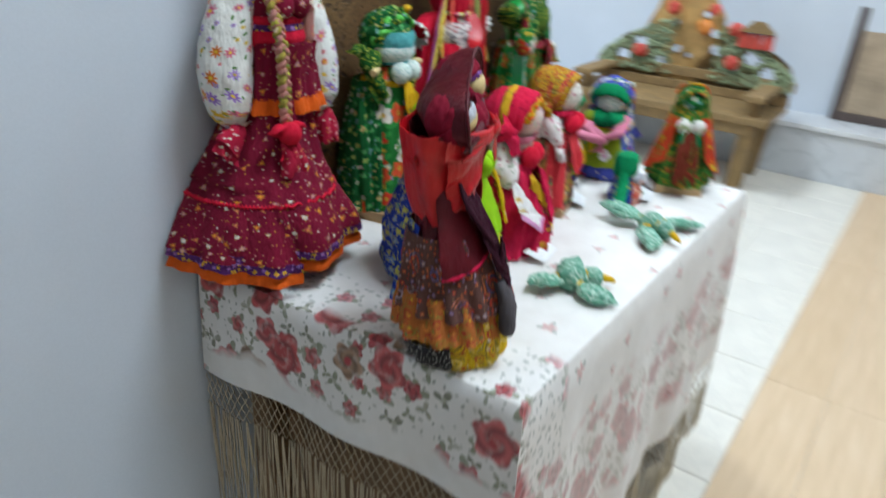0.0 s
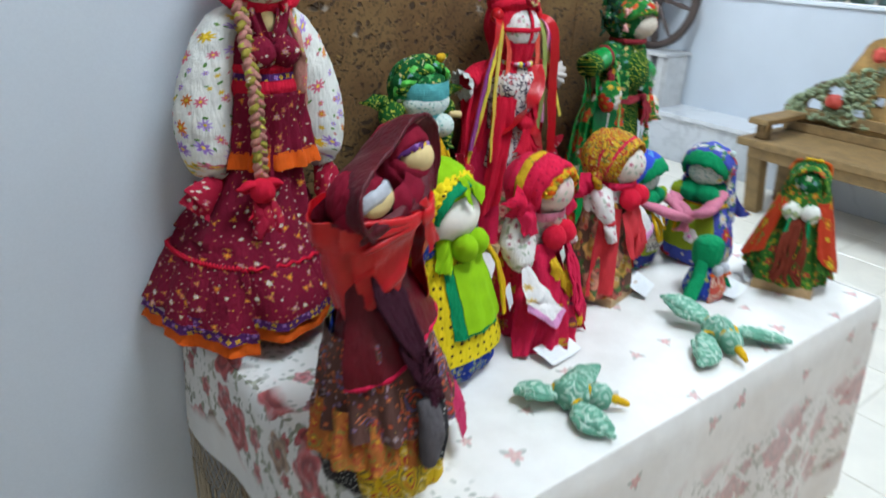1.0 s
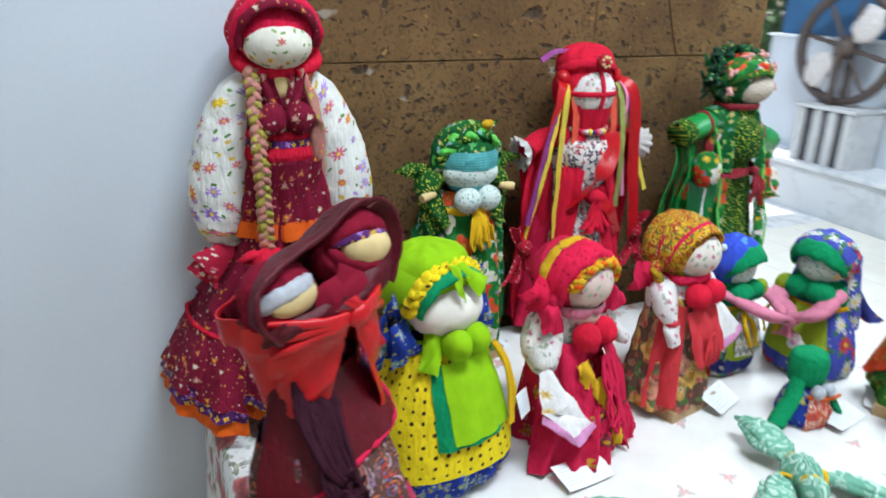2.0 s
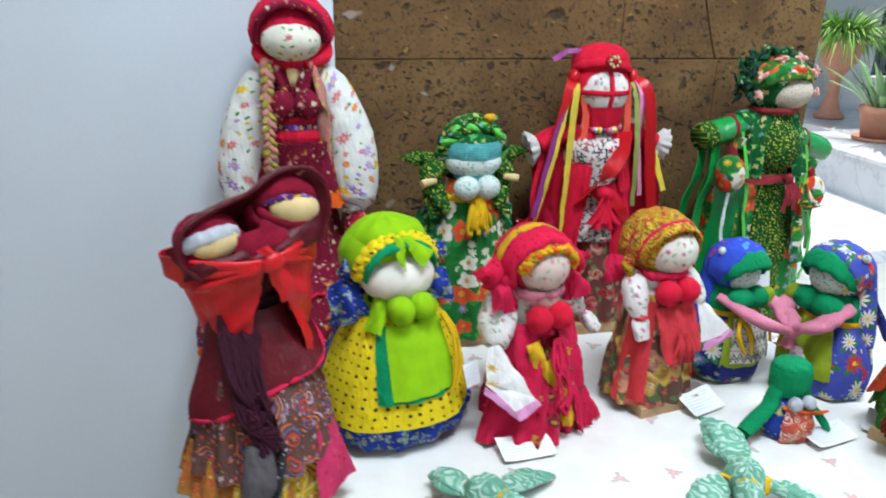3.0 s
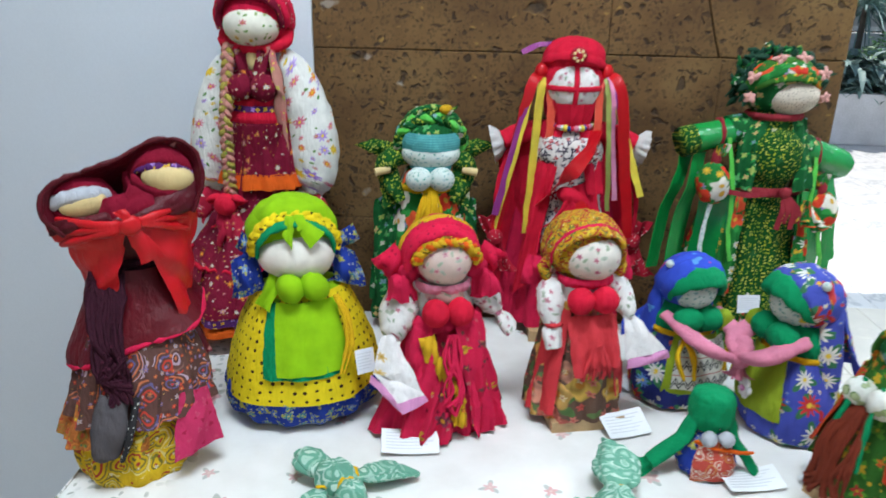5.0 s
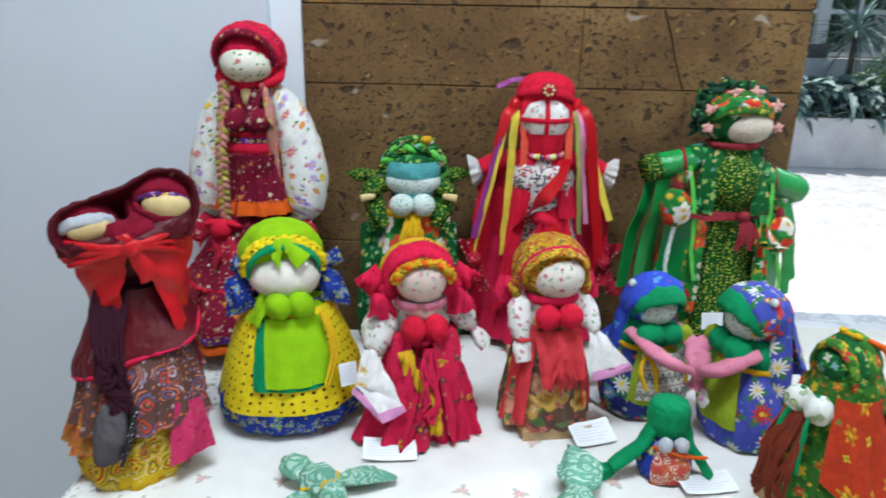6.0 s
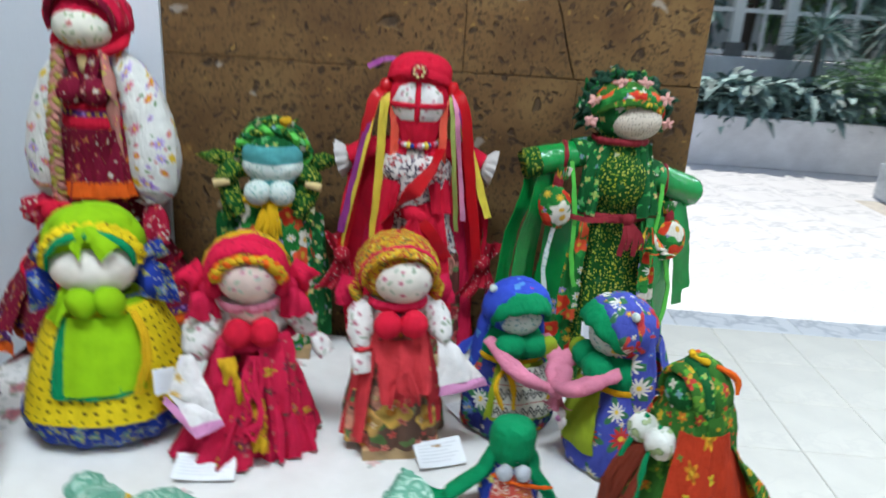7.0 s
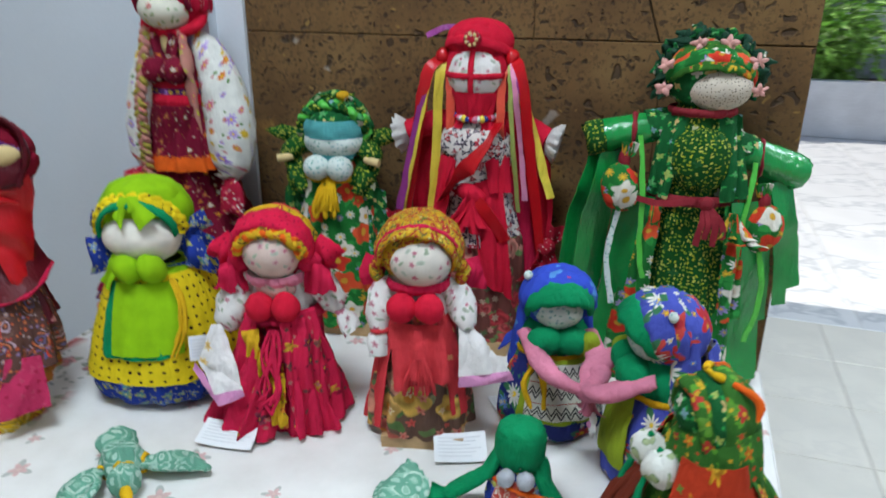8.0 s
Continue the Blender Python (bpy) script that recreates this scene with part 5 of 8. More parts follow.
    # the two heads in wine-red wraps
    for cx, cy, cz, q, roll in ((0.046, -0.02, 0.374, 0.84, 8), (-0.043, -0.024, 0.35, 0.66, -8)):
        s.ball("wine", (cx, cy + 0.012, cz), (0.045 * q, 0.043 * q, 0.044 * q), (0, roll, 0), 24, 0, 0.03)
        s.ball("cream", (cx + 0.003, cy - 0.022, cz + 0.001), (0.036 * q, 0.026 * q, 0.024 * q), (0, roll, 0), 24)
        if q > 0.8:
            s.arc("trim", (cx, cy - 0.002, cz), (0.043 * q, 0.044 * q), 0.007, 178, 362, (-26, roll, 0), 0.3, 8, 0.2, 0.05)
        else:
            s.arc("silver", (cx, cy - 0.003, cz), (0.043 * q, 0.051 * q), 0.014, 182, 358, (-26, roll, 0), 0.25, 8, 0.2, 0.05)
            s.arc("blue_white", (cx, cy + 0.002, cz), (0.045 * q, 0.046 * q), 0.006, 178, 362, (-44, roll, 0), 0.4, 8, 0.2, 0.05)
        for tilt, w in ((46, 0.022), (62, 0.024)):
            s.arc("wine", (cx, cy + 0.002, cz), (0.045 * q, 0.046 * q), w * q, 172, 368, (-tilt, roll, 0), 0.28, 10, tilt, 0.1)
        s.arc("wine", (cx, cy, cz), (0.045 * q, 0.047 * q), 0.022 * q, 180, 362, (30, roll, 0), 0.3, 10, 0.3, 0.1)
        s.arc("wine", (cx, cy + 0.004, cz - 0.004), (0.05 * q, 0.05 * q), 0.03 * q, 180, 362, (54, roll, 0), 0.3, 10, 0.9, 0.1)
    s.panel("wine", (0.006, -0.05, 0.372), (0.03, -0.062, 0.356), (0.03, -0.074, 0.332), (-0.012, -0.07, 0.336), 0.006, 0.003, 8, 0.7, 0.2)
    s.panel("wine", (-0.022, -0.056, 0.356), (0.008, -0.054, 0.364), (0.01, -0.076, 0.334), (-0.03, -0.066, 0.334), 0.006, 0.003, 8, 0.2, 1.2)
    s.panel("maroon", (0.03, -0.058, 0.352), (0.08, -0.05, 0.37), (0.078, -0.054, 0.338), (0.02, -0.076, 0.333), 0.006, 0.003, 8, 0.7, 2.2)
    # blue flowered cloth showing behind
    s.panel("blue_floral", (-0.06, 0.03, 0.2), (-0.02, 0.055, 0.2), (-0.02, 0.088, 0.07), (-0.075, 0.06, 0.06), 0.01, 0.006, 8, 0.2, 0.7)
    return tagged(s.done("doll", (0.68, 0.551, TABLE_Z), 28, 0.0013, 2.0, 0.985, lambda c: Vector((c.x * float(np.interp(c.z, (0.1, 0.17, 0.22, 0.26, 0.31), (0.95, 0.93, 0.85, 0.9, 0.98))) * (1.0 if c.x > 0 else float(np.interp(c.z, (0.08, 0.16), (0.87, 1)))) + 0.019 * float(np.interp(c.z, (0.03, 0.13), (0, 1))) * (1.0 if c.z < 0.3 else float(np.interp(c.x, (-0.07, 0.02), (0.35, 1)))), c.y * float(np.interp(c.z, (0.1, 0.22, 0.3), (0.98, 0.88, 0.8))) - 0.042 * max(0.0, 1 - c.z / 0.25), c.z))), "cloth doll with baby in maroon shawl and red satin knot", "doll", "dolls on the table")


def lime_doll():
    s = Sewn()
    r = between([(0.0, 0.075), (0.02, 0.106), (0.05, 0.112), (0.1, 0.1), (0.15, 0.08), (0.2, 0.056)])
    s.lathe("blue_floral", [(0.06, 0.0, 0.02), (0.098, 0.008, 0.05), (0.114, 0.03, 0.06), (0.113, 0.056, 0.05), (0.1, 0.08, 0.02)], (0, 0, 0), 1.0, 0.86, 13, 0.6, 96)
    s.lathe("blue_floral", [(0.1, 0.06, 0.03), (0.1, 0.1, 0.03), (0.078, 0.15, 0.03), (0.055, 0.2)], (0, 0.012, 0), 1.02, 0.86, 9, 0.2)
    s.apron("dots_yellow", r, 0.195, 0.05, 1.75, 0.004, 0.2, 0.006, 0.05, 0.9, 0.9)
    s.apron("emerald", r, 0.186, 0.088, 0.62, 0.0, 0.5, 0.010, -0.18, 0.9, 0.5, -0.12)
    s.apron("lime", r, 0.188, 0.094, 0.58, 0.0, 0.3, 0.013, -0.22, 0.9, 0.4, 0.03)
    s.lathe("lime", [(0.054, 0.178, 0.03), (0.06, 0.186, 0.05), (0.05, 0.194, 0.04), (0.034, 0.2)], (0, -0.004, 0), 1.05, 0.92, 14, 0.3, 64)
    for k in (-1, 1):
        s.ball("lime", (0.0165 * k, -0.064, 0.207), (0.019, 0.018, 0.018), seed=k)
    s.panel("lime", (-0.034, -0.03, 0.228), (-0.018, -0.046, 0.226), (-0.05, -0.062, 0.176), (-0.066, -0.046, 0.184), 0.008, 0.003, 8, 0.5, -1)
    s.ball("white", (-0.006, -0.034, 0.218), (0.026, 0.022, 0.022), n=18)
    # head: full lime cap, dotted plait, green brow band, bow ends
    s.ball("lime", (0, 0.006, 0.264), (0.065, 0.056, 0.053), n=44, gather=0.05, seed=0.6)
    s.ball("lime", (0, 0.002, 0.288), (0.053, 0.047, 0.03), (-8, 0, 0), n=44, gather=0.1, seed=2.6)
    s.ball("white", (0.002, -0.026, 0.242), (0.054, 0.041, 0.037), n=32)
    s.arc("emerald", (0, -0.036, 0.25), (0.053, 0.046), 0.017, 176, 364, (-70, 0, 0), 0.24, 10, 0.2, 0.05)
    path = []
    for i in range(41):
        a = radians(176 + i * 188 / 40)
        path.append(Vector((0, -0.026, 0.25)) + Euler((radians(-76), 0, 0)).to_matrix() @ Vector((0.058 * math.cos(a), 0.05 * math.sin(a), 0)))
    braid(s, ["dots_yellow"], path, Vector((0, 0.01, 0.25)), 0.0046, 0.0056, 4.5)
    for k in (-1, 1):
        s.panel("lime", (-0.002 * k, -0.052, 0.3), (0.009 * k, -0.05, 0.299), ((0.034 if k > 0 else 0.022) * k + 0.004, -0.064, 0.28), (0.012 * k + 0.004, -0.07, 0.262), 0.004, 0.0015, 7, 0.4, k, 8)
        s.panel("lime", (0.0, -0.05, 0.303), (0.012 * k, -0.046, 0.302), (0.016 * k, -0.06, 0.29), (0.002 * k, -0.063, 0.284), 0.004, 0.001, 7, 0.4, k + 2, 8)
    # crumpled blue bows behind the cheeks, yellow cord
    for k in (-1, 1):
        far = 0.096 if k > 0 else 0.08
        s.panel("blue_floral", (0.052 * k, 0.0, 0.25), ((far - 0.01) * k, -0.012, 0.274), (far * k, -0.006, 0.25), (0.056 * k, -0.01, 0.232), 0.006, 0.004, 10, 0.6, k)
        s.panel("blue_floral", (0.05 * k, -0.012, 0.238), (0.082 * k, -0.02, 0.236), (0.09 * k, -0.028, 0.185), (0.05 * k, -0.03, 0.2), 0.008, 0.005, 11, 0.3, k + 3)
        s.panel("blue_floral", (0.056 * k, 0.01, 0.24), (0.09 * k, 0.01, 0.226), (0.098 * k, 0.0, 0.175), (0.06 * k, 0.0, 0.19), 0.008, 0.005, 11, 0.3, k + 5)
    for dx in (0.0, 0.004):
        s.tube("yellow_yarn", [(0.04 + dx, -0.07, 0.196), (0.052 + dx, -0.082, 0.168), (0.052 + dx * 1.6, -0.094, 0.13), (0.04 + dx * 1.4, -0.106, 0.094)], [0.0015, 0.002, 0.0022, 0.0012], 1.0, 6)
    return tagged(s.done("doll", (0.872, 0.674, TABLE_Z), 22, 0.001, 3.0, 1.0, lambda c: Vector((c.x * (0.95 if c.x < 0 else 0.985), c.y, c.z)) + Vector((-0.007, -0.003, 0.004)) * min(1.0, max(0.0, (c.z - 0.2) / 0.03))), "plump cloth doll with lime scarf, lime apron, dotted yellow skirt", "doll", "dolls on the table")


def breasted(s, key, z, y, r, gap):
    for k in (-1, 1):
        s.ball(key, (gap * k, y, z), r, seed=k)


def red_low_doll():
    s = Sewn()
    r = between([(0.0, 0.084), (0.05, 0.074), (0.1, 0.062), (0.15, 0.052), (0.2, 0.042)])
    s.lathe("crimson_print", [(0.07, 0.0, 0.16), (0.068, 0.03, 0.15), (0.062, 0.08, 0.08), (0.053, 0.125, 0.04), (0.045, 0.16, 0.02)], (0, 0, 0), 1.0, 0.85, 7, 0.8, 96)
    s.lathe("crimson", [(0.064, 0.0, 0.14), (0.063, 0.015, 0.15), (0.056, 0.036, 0.13), (0.046, 0.058, 0.08)], (0.022, -0.024, 0), 0.95, 0.8, 8, 0.2, 96)
    s.panel("crimson", (-0.06, -0.01, 0.12), (-0.02, -0.06, 0.13), (-0.046, -0.1, 0.004), (-0.126, -0.05, 0.004), 0.014, 0.008, 13, 0.3, 0.5, 26)
    s.panel("crimson_print", (-0.02, -0.06, 0.1), (0.01, -0.066, 0.1), (0.0, -0.1, 0.004), (-0.06, -0.096, 0.004), 0.01, 0.008, 12, 0.2, 1.5, 22)
    s.panel("crimson_print", (0.008, -0.058, 0.155), (0.05, -0.03, 0.16), (0.074, -0.05, 0.03), (0.03, -0.09, 0.02), 0.014, 0.008, 14, 0.25, 2.5, 26)
    s.panel("crimson", (-0.054, -0.012, 0.155), (-0.02, -0.054, 0.155), (-0.024, -0.082, 0.07), (-0.066, -0.046, 0.06), 0.012, 0.006, 13, 0.3, 3.5, 20)
    s.panel("crimson", (0.012, -0.064, 0.095), (0.04, -0.05, 0.1), (0.094, -0.062, 0.004), (0.036, -0.094, 0.004), 0.013, 0.009, 15, 0.3, 4.1, 26)
    s.panel("crimson_print", (0.044, -0.03, 0.13), (0.05, 0.0, 0.135), (0.098, -0.004, 0.006), (0.084, -0.056, 0.004), 0.012, 0.008, 13, 0.3, 5.2, 24)
    for i, (x, z, w) in enumerate(((-0.03, 0.142, 0.02), (-0.012, 0.116, 0.024), (0.004, 0.088, 0.026), (0.008, 0.056, 0.022))):
        y = -0.056 - (0.142 - z) * 0.32
        s.panel("gold_print", (x - w * 0.5, y, z), (x + w * 0.5, y - 0.004, z + 0.004), (x + w * 0.7, y - 0.012, z - 0.034), (x - w * 0.3, y - 0.012, z - 0.03), 0.007, 0.005, 12, 0.5, i * 1.3, 12)
    rnd = random.Random(5)
    for i in range(7):
        a = rnd.uniform(-1, 1)
        s.tube("crimson", [(0.004 + 0.006 * a, -0.068, 0.148), (0.002 + 0.014 * a, -0.082, 0.115), (0.002 + 0.018 * rnd.uniform(-1, 1), -0.093, 0.08), (-0.002 + 0.016 * a, -0.1, 0.045 + 0.02 * rnd.random())], [0.0013] * 4, 1.0, 5, 3, i)
    s.lathe("crimson", [(0.046, 0.142, 0.04), (0.053, 0.151, 0.05), (0.046, 0.162, 0.03)], (0, -0.002, 0), 1.05, 0.95, 12, 0.4)
    s.lathe("rose_white", [(0.04, 0.155, 0.02), (0.042, 0.175, 0.03), (0.034, 0.194, 0.03), (0.02, 0.206)], (0, 0.004, 0), 1.1, 0.85, 9, 1.1)
    breasted(s, "red", 0.173, -0.05, 0.0185, 0.0165)
    s.ball("face_rose", (0, -0.026, 0.19), (0.026, 0.02, 0.016))
    # arms, wrist bands, handkerchief
    s.tube("rose_white", [(-0.028, 0, 0.196), (-0.05, -0.004, 0.186), (-0.062, -0.014, 0.162), (-0.072, -0.026, 0.14), (-0.076, -0.032, 0.132)], [0.014, 0.022, 0.026, 0.018, 0.009], 0.8, 20, 5, 0.2)
    s.tube("rose_white", [(0.028, 0, 0.196), (0.054, -0.002, 0.186), (0.07, -0.01, 0.166), (0.078, -0.014, 0.154)], [0.016, 0.021, 0.018, 0.008], 0.8, 20, 5, 0.6)
    s.tube("rose_white", [(0.078, -0.014, 0.155), (0.09, -0.018, 0.142), (0.102, -0.022, 0.13)], [0.008, 0.015, 0.017], 0.5, 14, 4)
    s.ball("pink", (0.079, -0.0145, 0.153), (0.0105, 0.0105, 0.0035), (0, 40, 0), 12)
    s.panel("hanky", (-0.09, -0.036, 0.14), (-0.076, -0.04, 0.142), (-0.046, -0.082, 0.075), (-0.115, -0.06, 0.098), 0.005, 0.003, 8, 0.5, 0.8, 14)
    s.panel("hanky", (-0.115, -0.06, 0.098), (-0.046, -0.082, 0.075), (-0.042, -0.088, 0.07), (-0.086, -0.088, 0.066), 0.003, 0.002, 8, 0.5, 0.8, 14)
    s.panel("pale_pink", (-0.118, -0.063, 0.098), (-0.084, -0.089, 0.067), (-0.076, -0.094, 0.052), (-0.122, -0.066, 0.088), 0.001, 0.001, 8, 0.5, 0.8, 10)
    s.panel("pale_pink", (-0.084, -0.089, 0.067), (-0.044, -0.089, 0.074), (-0.038, -0.092, 0.066), (-0.076, -0.094, 0.052), 0.001, 0.001, 8, 0.5, 0.8, 10)
    # head: high rolled scarf, gold plait over the brow
    s.ball("crimson", (0, 0.01, 0.236), (0.05, 0.046, 0.044), n=36, gather=0.05)
    s.ball("face_rose", (0.002, -0.018, 0.232), (0.037, 0.034, 0.034), n=28)
    for i, (tilt, w, ahead, k, key) in enumerate(((72, 0.024, 0.012, 0.95, "red_roll"), (80, 0.022, 0.0, 1.0, "red_roll"), (86, 0.014, -0.012, 1.05, "gold_print"), (92, 0.02, -0.024, 0.92, "red_roll"))):
        s.arc(key, (0, -0.004 - ahead, 0.232), (0.05 * k, 0.048 * k), w, 168, 372, (-tilt, 2 * (-1) ** i, 0), 0.36, 10, i, 0.1)
    path = []
    for i in range(37):
        a = radians(186 + i * 168 / 36)
        path.append(Vector((0.002, -0.03, 0.228)) + Euler((radians(-76), 0, 0)).to_matrix() @ Vector((0.042 * math.cos(a), 0.038 * math.sin(a), 0)))
    braid(s, ["gold_print", "gold_print", "orange"], path, Vector((0, 0.0, 0.228)), 0.0045, 0.0042, 5)
    s.lathe("pink", [(0.033, 0.196), (0.0355, 0.2), (0.033, 0.205)], (0, -0.012, 0), 1.05, 0.95)
    for k in (-1, 1):
        s.panel("crimson", (0.04 * k, -0.006, 0.222), (0.07 * k, 0.0, 0.234), (0.078 * k, 0.01, 0.204), (0.046 * k, -0.014, 0.2), 0.008, 0.004, 9, 0.5, k)
        s.panel("crimson", (0.04 * k, -0.01, 0.21), (0.06 * k, -0.008, 0.212), (0.06 * k, -0.02, 0.172), (0.036 * k, -0.028, 0.186), 0.008, 0.004, 9, 0.5, k + 2)
        s.ball("crimson", (0.045 * k, -0.01, 0.214), (0.013, 0.01, 0.011), n=14, gather=0.15)
    for k, seed in ((-1, 0.7), (1, 2.9)):
        s.panel("red_roll", (0.042 * k, -0.004, 0.218), (0.062 * k, 0.002, 0.25), (0.094 * k, 0.004, 0.226), (0.07 * k, -0.006, 0.206), 0.012, 0.007, 11, 0.6, seed)
        s.panel("crimson", (0.04 * k, -0.008, 0.216), (0.07 * k, 0.002, 0.214), (0.08 * k, -0.034, 0.19), (0.05 * k, -0.036, 0.184), 0.01, 0.004, 11, 0.4, seed + 1)
    return tagged(s.done("doll", (1.0765, 0.6752, TABLE_Z), 16, 0.0013, 4.0, 1.02, lambda c: Vector((c.x * (0.88 if c.z < 0.1 else 0.88 + 0.12 * min(1.0, (c.z - 0.1) / 0.05)), c.y, c.z)) + Vector((-0.004, -0.01, 0.01)) * min(1.0, max(0.0, (c.z - 0.185) / 0.03))), "cloth doll in a crimson dress with white sleeves and a handkerchief", "doll", "dolls on the table")


def gold_doll():
    s = Sewn()
    r = between([(0.0, 0.064), (0.08, 0.057), (0.16, 0.046), (0.2, 0.04)])
    s.sheet("wood", lambda u, v: (-0.046 + 0.108 * u, -0.056 + 0.107 * v, 0.018), 3, 3, 0.1, 0.1, 0.018)
    s.lathe("roses_gold", [(0.068, 0.016, 0.1), (0.066, 0.05, 0.09), (0.058, 0.1, 0.06), (0.048, 0.15, 0.04), (0.04, 0.19, 0.01)], (0, 0, 0), 1.0, 0.84, 9, 0.4, 84)
    s.panel("coral", (-0.044, -0.008, 0.18), (-0.026, -0.04, 0.182), (-0.046, -0.054, 0.03), (-0.072, -0.014, 0.024), 0.005, 0.004, 7, 0.1, 0.4)
    s.panel("coral", (0.026, -0.04, 0.182), (0.044, -0.008, 0.18), (0.068, -0.012, 0.04), (0.05, -0.05, 0.05), 0.005, 0.004, 7, 0.1, 1.4)
    s.panel("coral", (-0.034, -0.044, 0.176), (0.036, -0.044, 0.178), (0.042, -0.064, 0.108), (-0.024, -0.068, 0.096), 0.006, 0.005, 16, 0.1, 2.4, 18)
    tassel(s, "coral", (0.006, -0.066, 0.14), 0.055, 0.02, 9, 0.0014, 0.9)
    s.lathe("rose_white", [(0.038, 0.165, 0.02), (0.041, 0.188, 0.03), (0.034, 0.208, 0.03), (0.02, 0.22)], (0, 0.004, 0), 1.12, 0.85, 9, 0.7)
    breasted(s, "red", 0.2, -0.048, 0.0185, 0.017)
    s.tube("rose_white", [(-0.028, 0, 0.214), (-0.046, -0.008, 0.204), (-0.05, -0.02, 0.18), (-0.047, -0.03, 0.16)], [0.012, 0.017, 0.017, 0.009], 0.85, 18, 5, 0.2)
    s.tube("rose_white", [(-0.047, -0.03, 0.16), (-0.048, -0.034, 0.148), (-0.046, -0.038, 0.13)], [0.009, 0.014, 0.014], 0.6, 14, 4)
    s.ball("coral", (-0.047, -0.03, 0.161), (0.0115, 0.0115, 0.003), n=12)
    s.tube("rose_white", [(0.028, 0, 0.214), (0.05, -0.008, 0.2), (0.06, -0.022, 0.178), (0.062, -0.028, 0.166)], [0.013, 0.019, 0.015, 0.008], 0.85, 18, 5, 0.8)
    s.panel("hanky", (0.052, -0.03, 0.17), (0.07, -0.026, 0.168), (0.118, -0.046, 0.118), (0.056, -0.056, 0.112), 0.005, 0.003, 8, 0.4, 0.3, 14)
    s.panel("pale_pink", (0.056, -0.056, 0.112), (0.118, -0.046, 0.118), (0.124, -0.048, 0.106), (0.056, -0.059, 0.098), 0.002, 0.001, 8, 0.4, 0.3, 12)
    # head
    s.ball("gold_red", (0, 0.006, 0.262), (0.053, 0.049, 0.047), n=40, gather=0.04)
    s.ball("face_pale", (0.004, -0.02, 0.254), (0.039, 0.034, 0.034), n=28)
    for i, (key, tilt, w, ahead, k) in enumerate((("gold_red", 66, 0.016, 0.022, 0.88), ("crimson", 69, 0.004, 0.014, 0.97), ("gold_red", 74, 0.02, 0.006, 0.98), ("gold_red", 84, 0.02, -0.008, 1.0), ("crimson", 80, 0.005, -0.002, 1.03), ("gold_red", 96, 0.02, -0.02, 0.96))):
        s.arc(key, (0, 0.001 - ahead, 0.256), (0.053 * k, 0.049 * k), w, 168, 372, (-tilt, 3 * (-1) ** i, 0), 0.28, 10, i, 0.12)
    s.lathe("crimson", [(0.033, 0.214), (0.0365, 0.22), (0.034, 0.227)], (0, -0.008, 0), 1.08, 0.95)
    for k in (-1, 1):
        s.tube("gold_red", [(0.046 * k, 0.002, 0.25), (0.056 * k, 0.0, 0.234), (0.05 * k, -0.004, 0.216)], [0.007, 0.0085, 0.006], 0.7, 12, 4, k)
        s.panel("crimson", (0.044 * k, 0.01, 0.24), (0.074 * k, 0.02, 0.246), (0.084 * k, 0.024, 0.2), (0.05 * k, 0.004, 0.205), 0.008, 0.005, 9, 0.5, k)
    return tagged(s.done("doll", (1.2734, 0.684, TABLE_Z), 14, 0.0012, 5.0, 1.0), "cloth doll with gold-red headscarf and rose skirt on wood block", "doll", "dolls on the table")


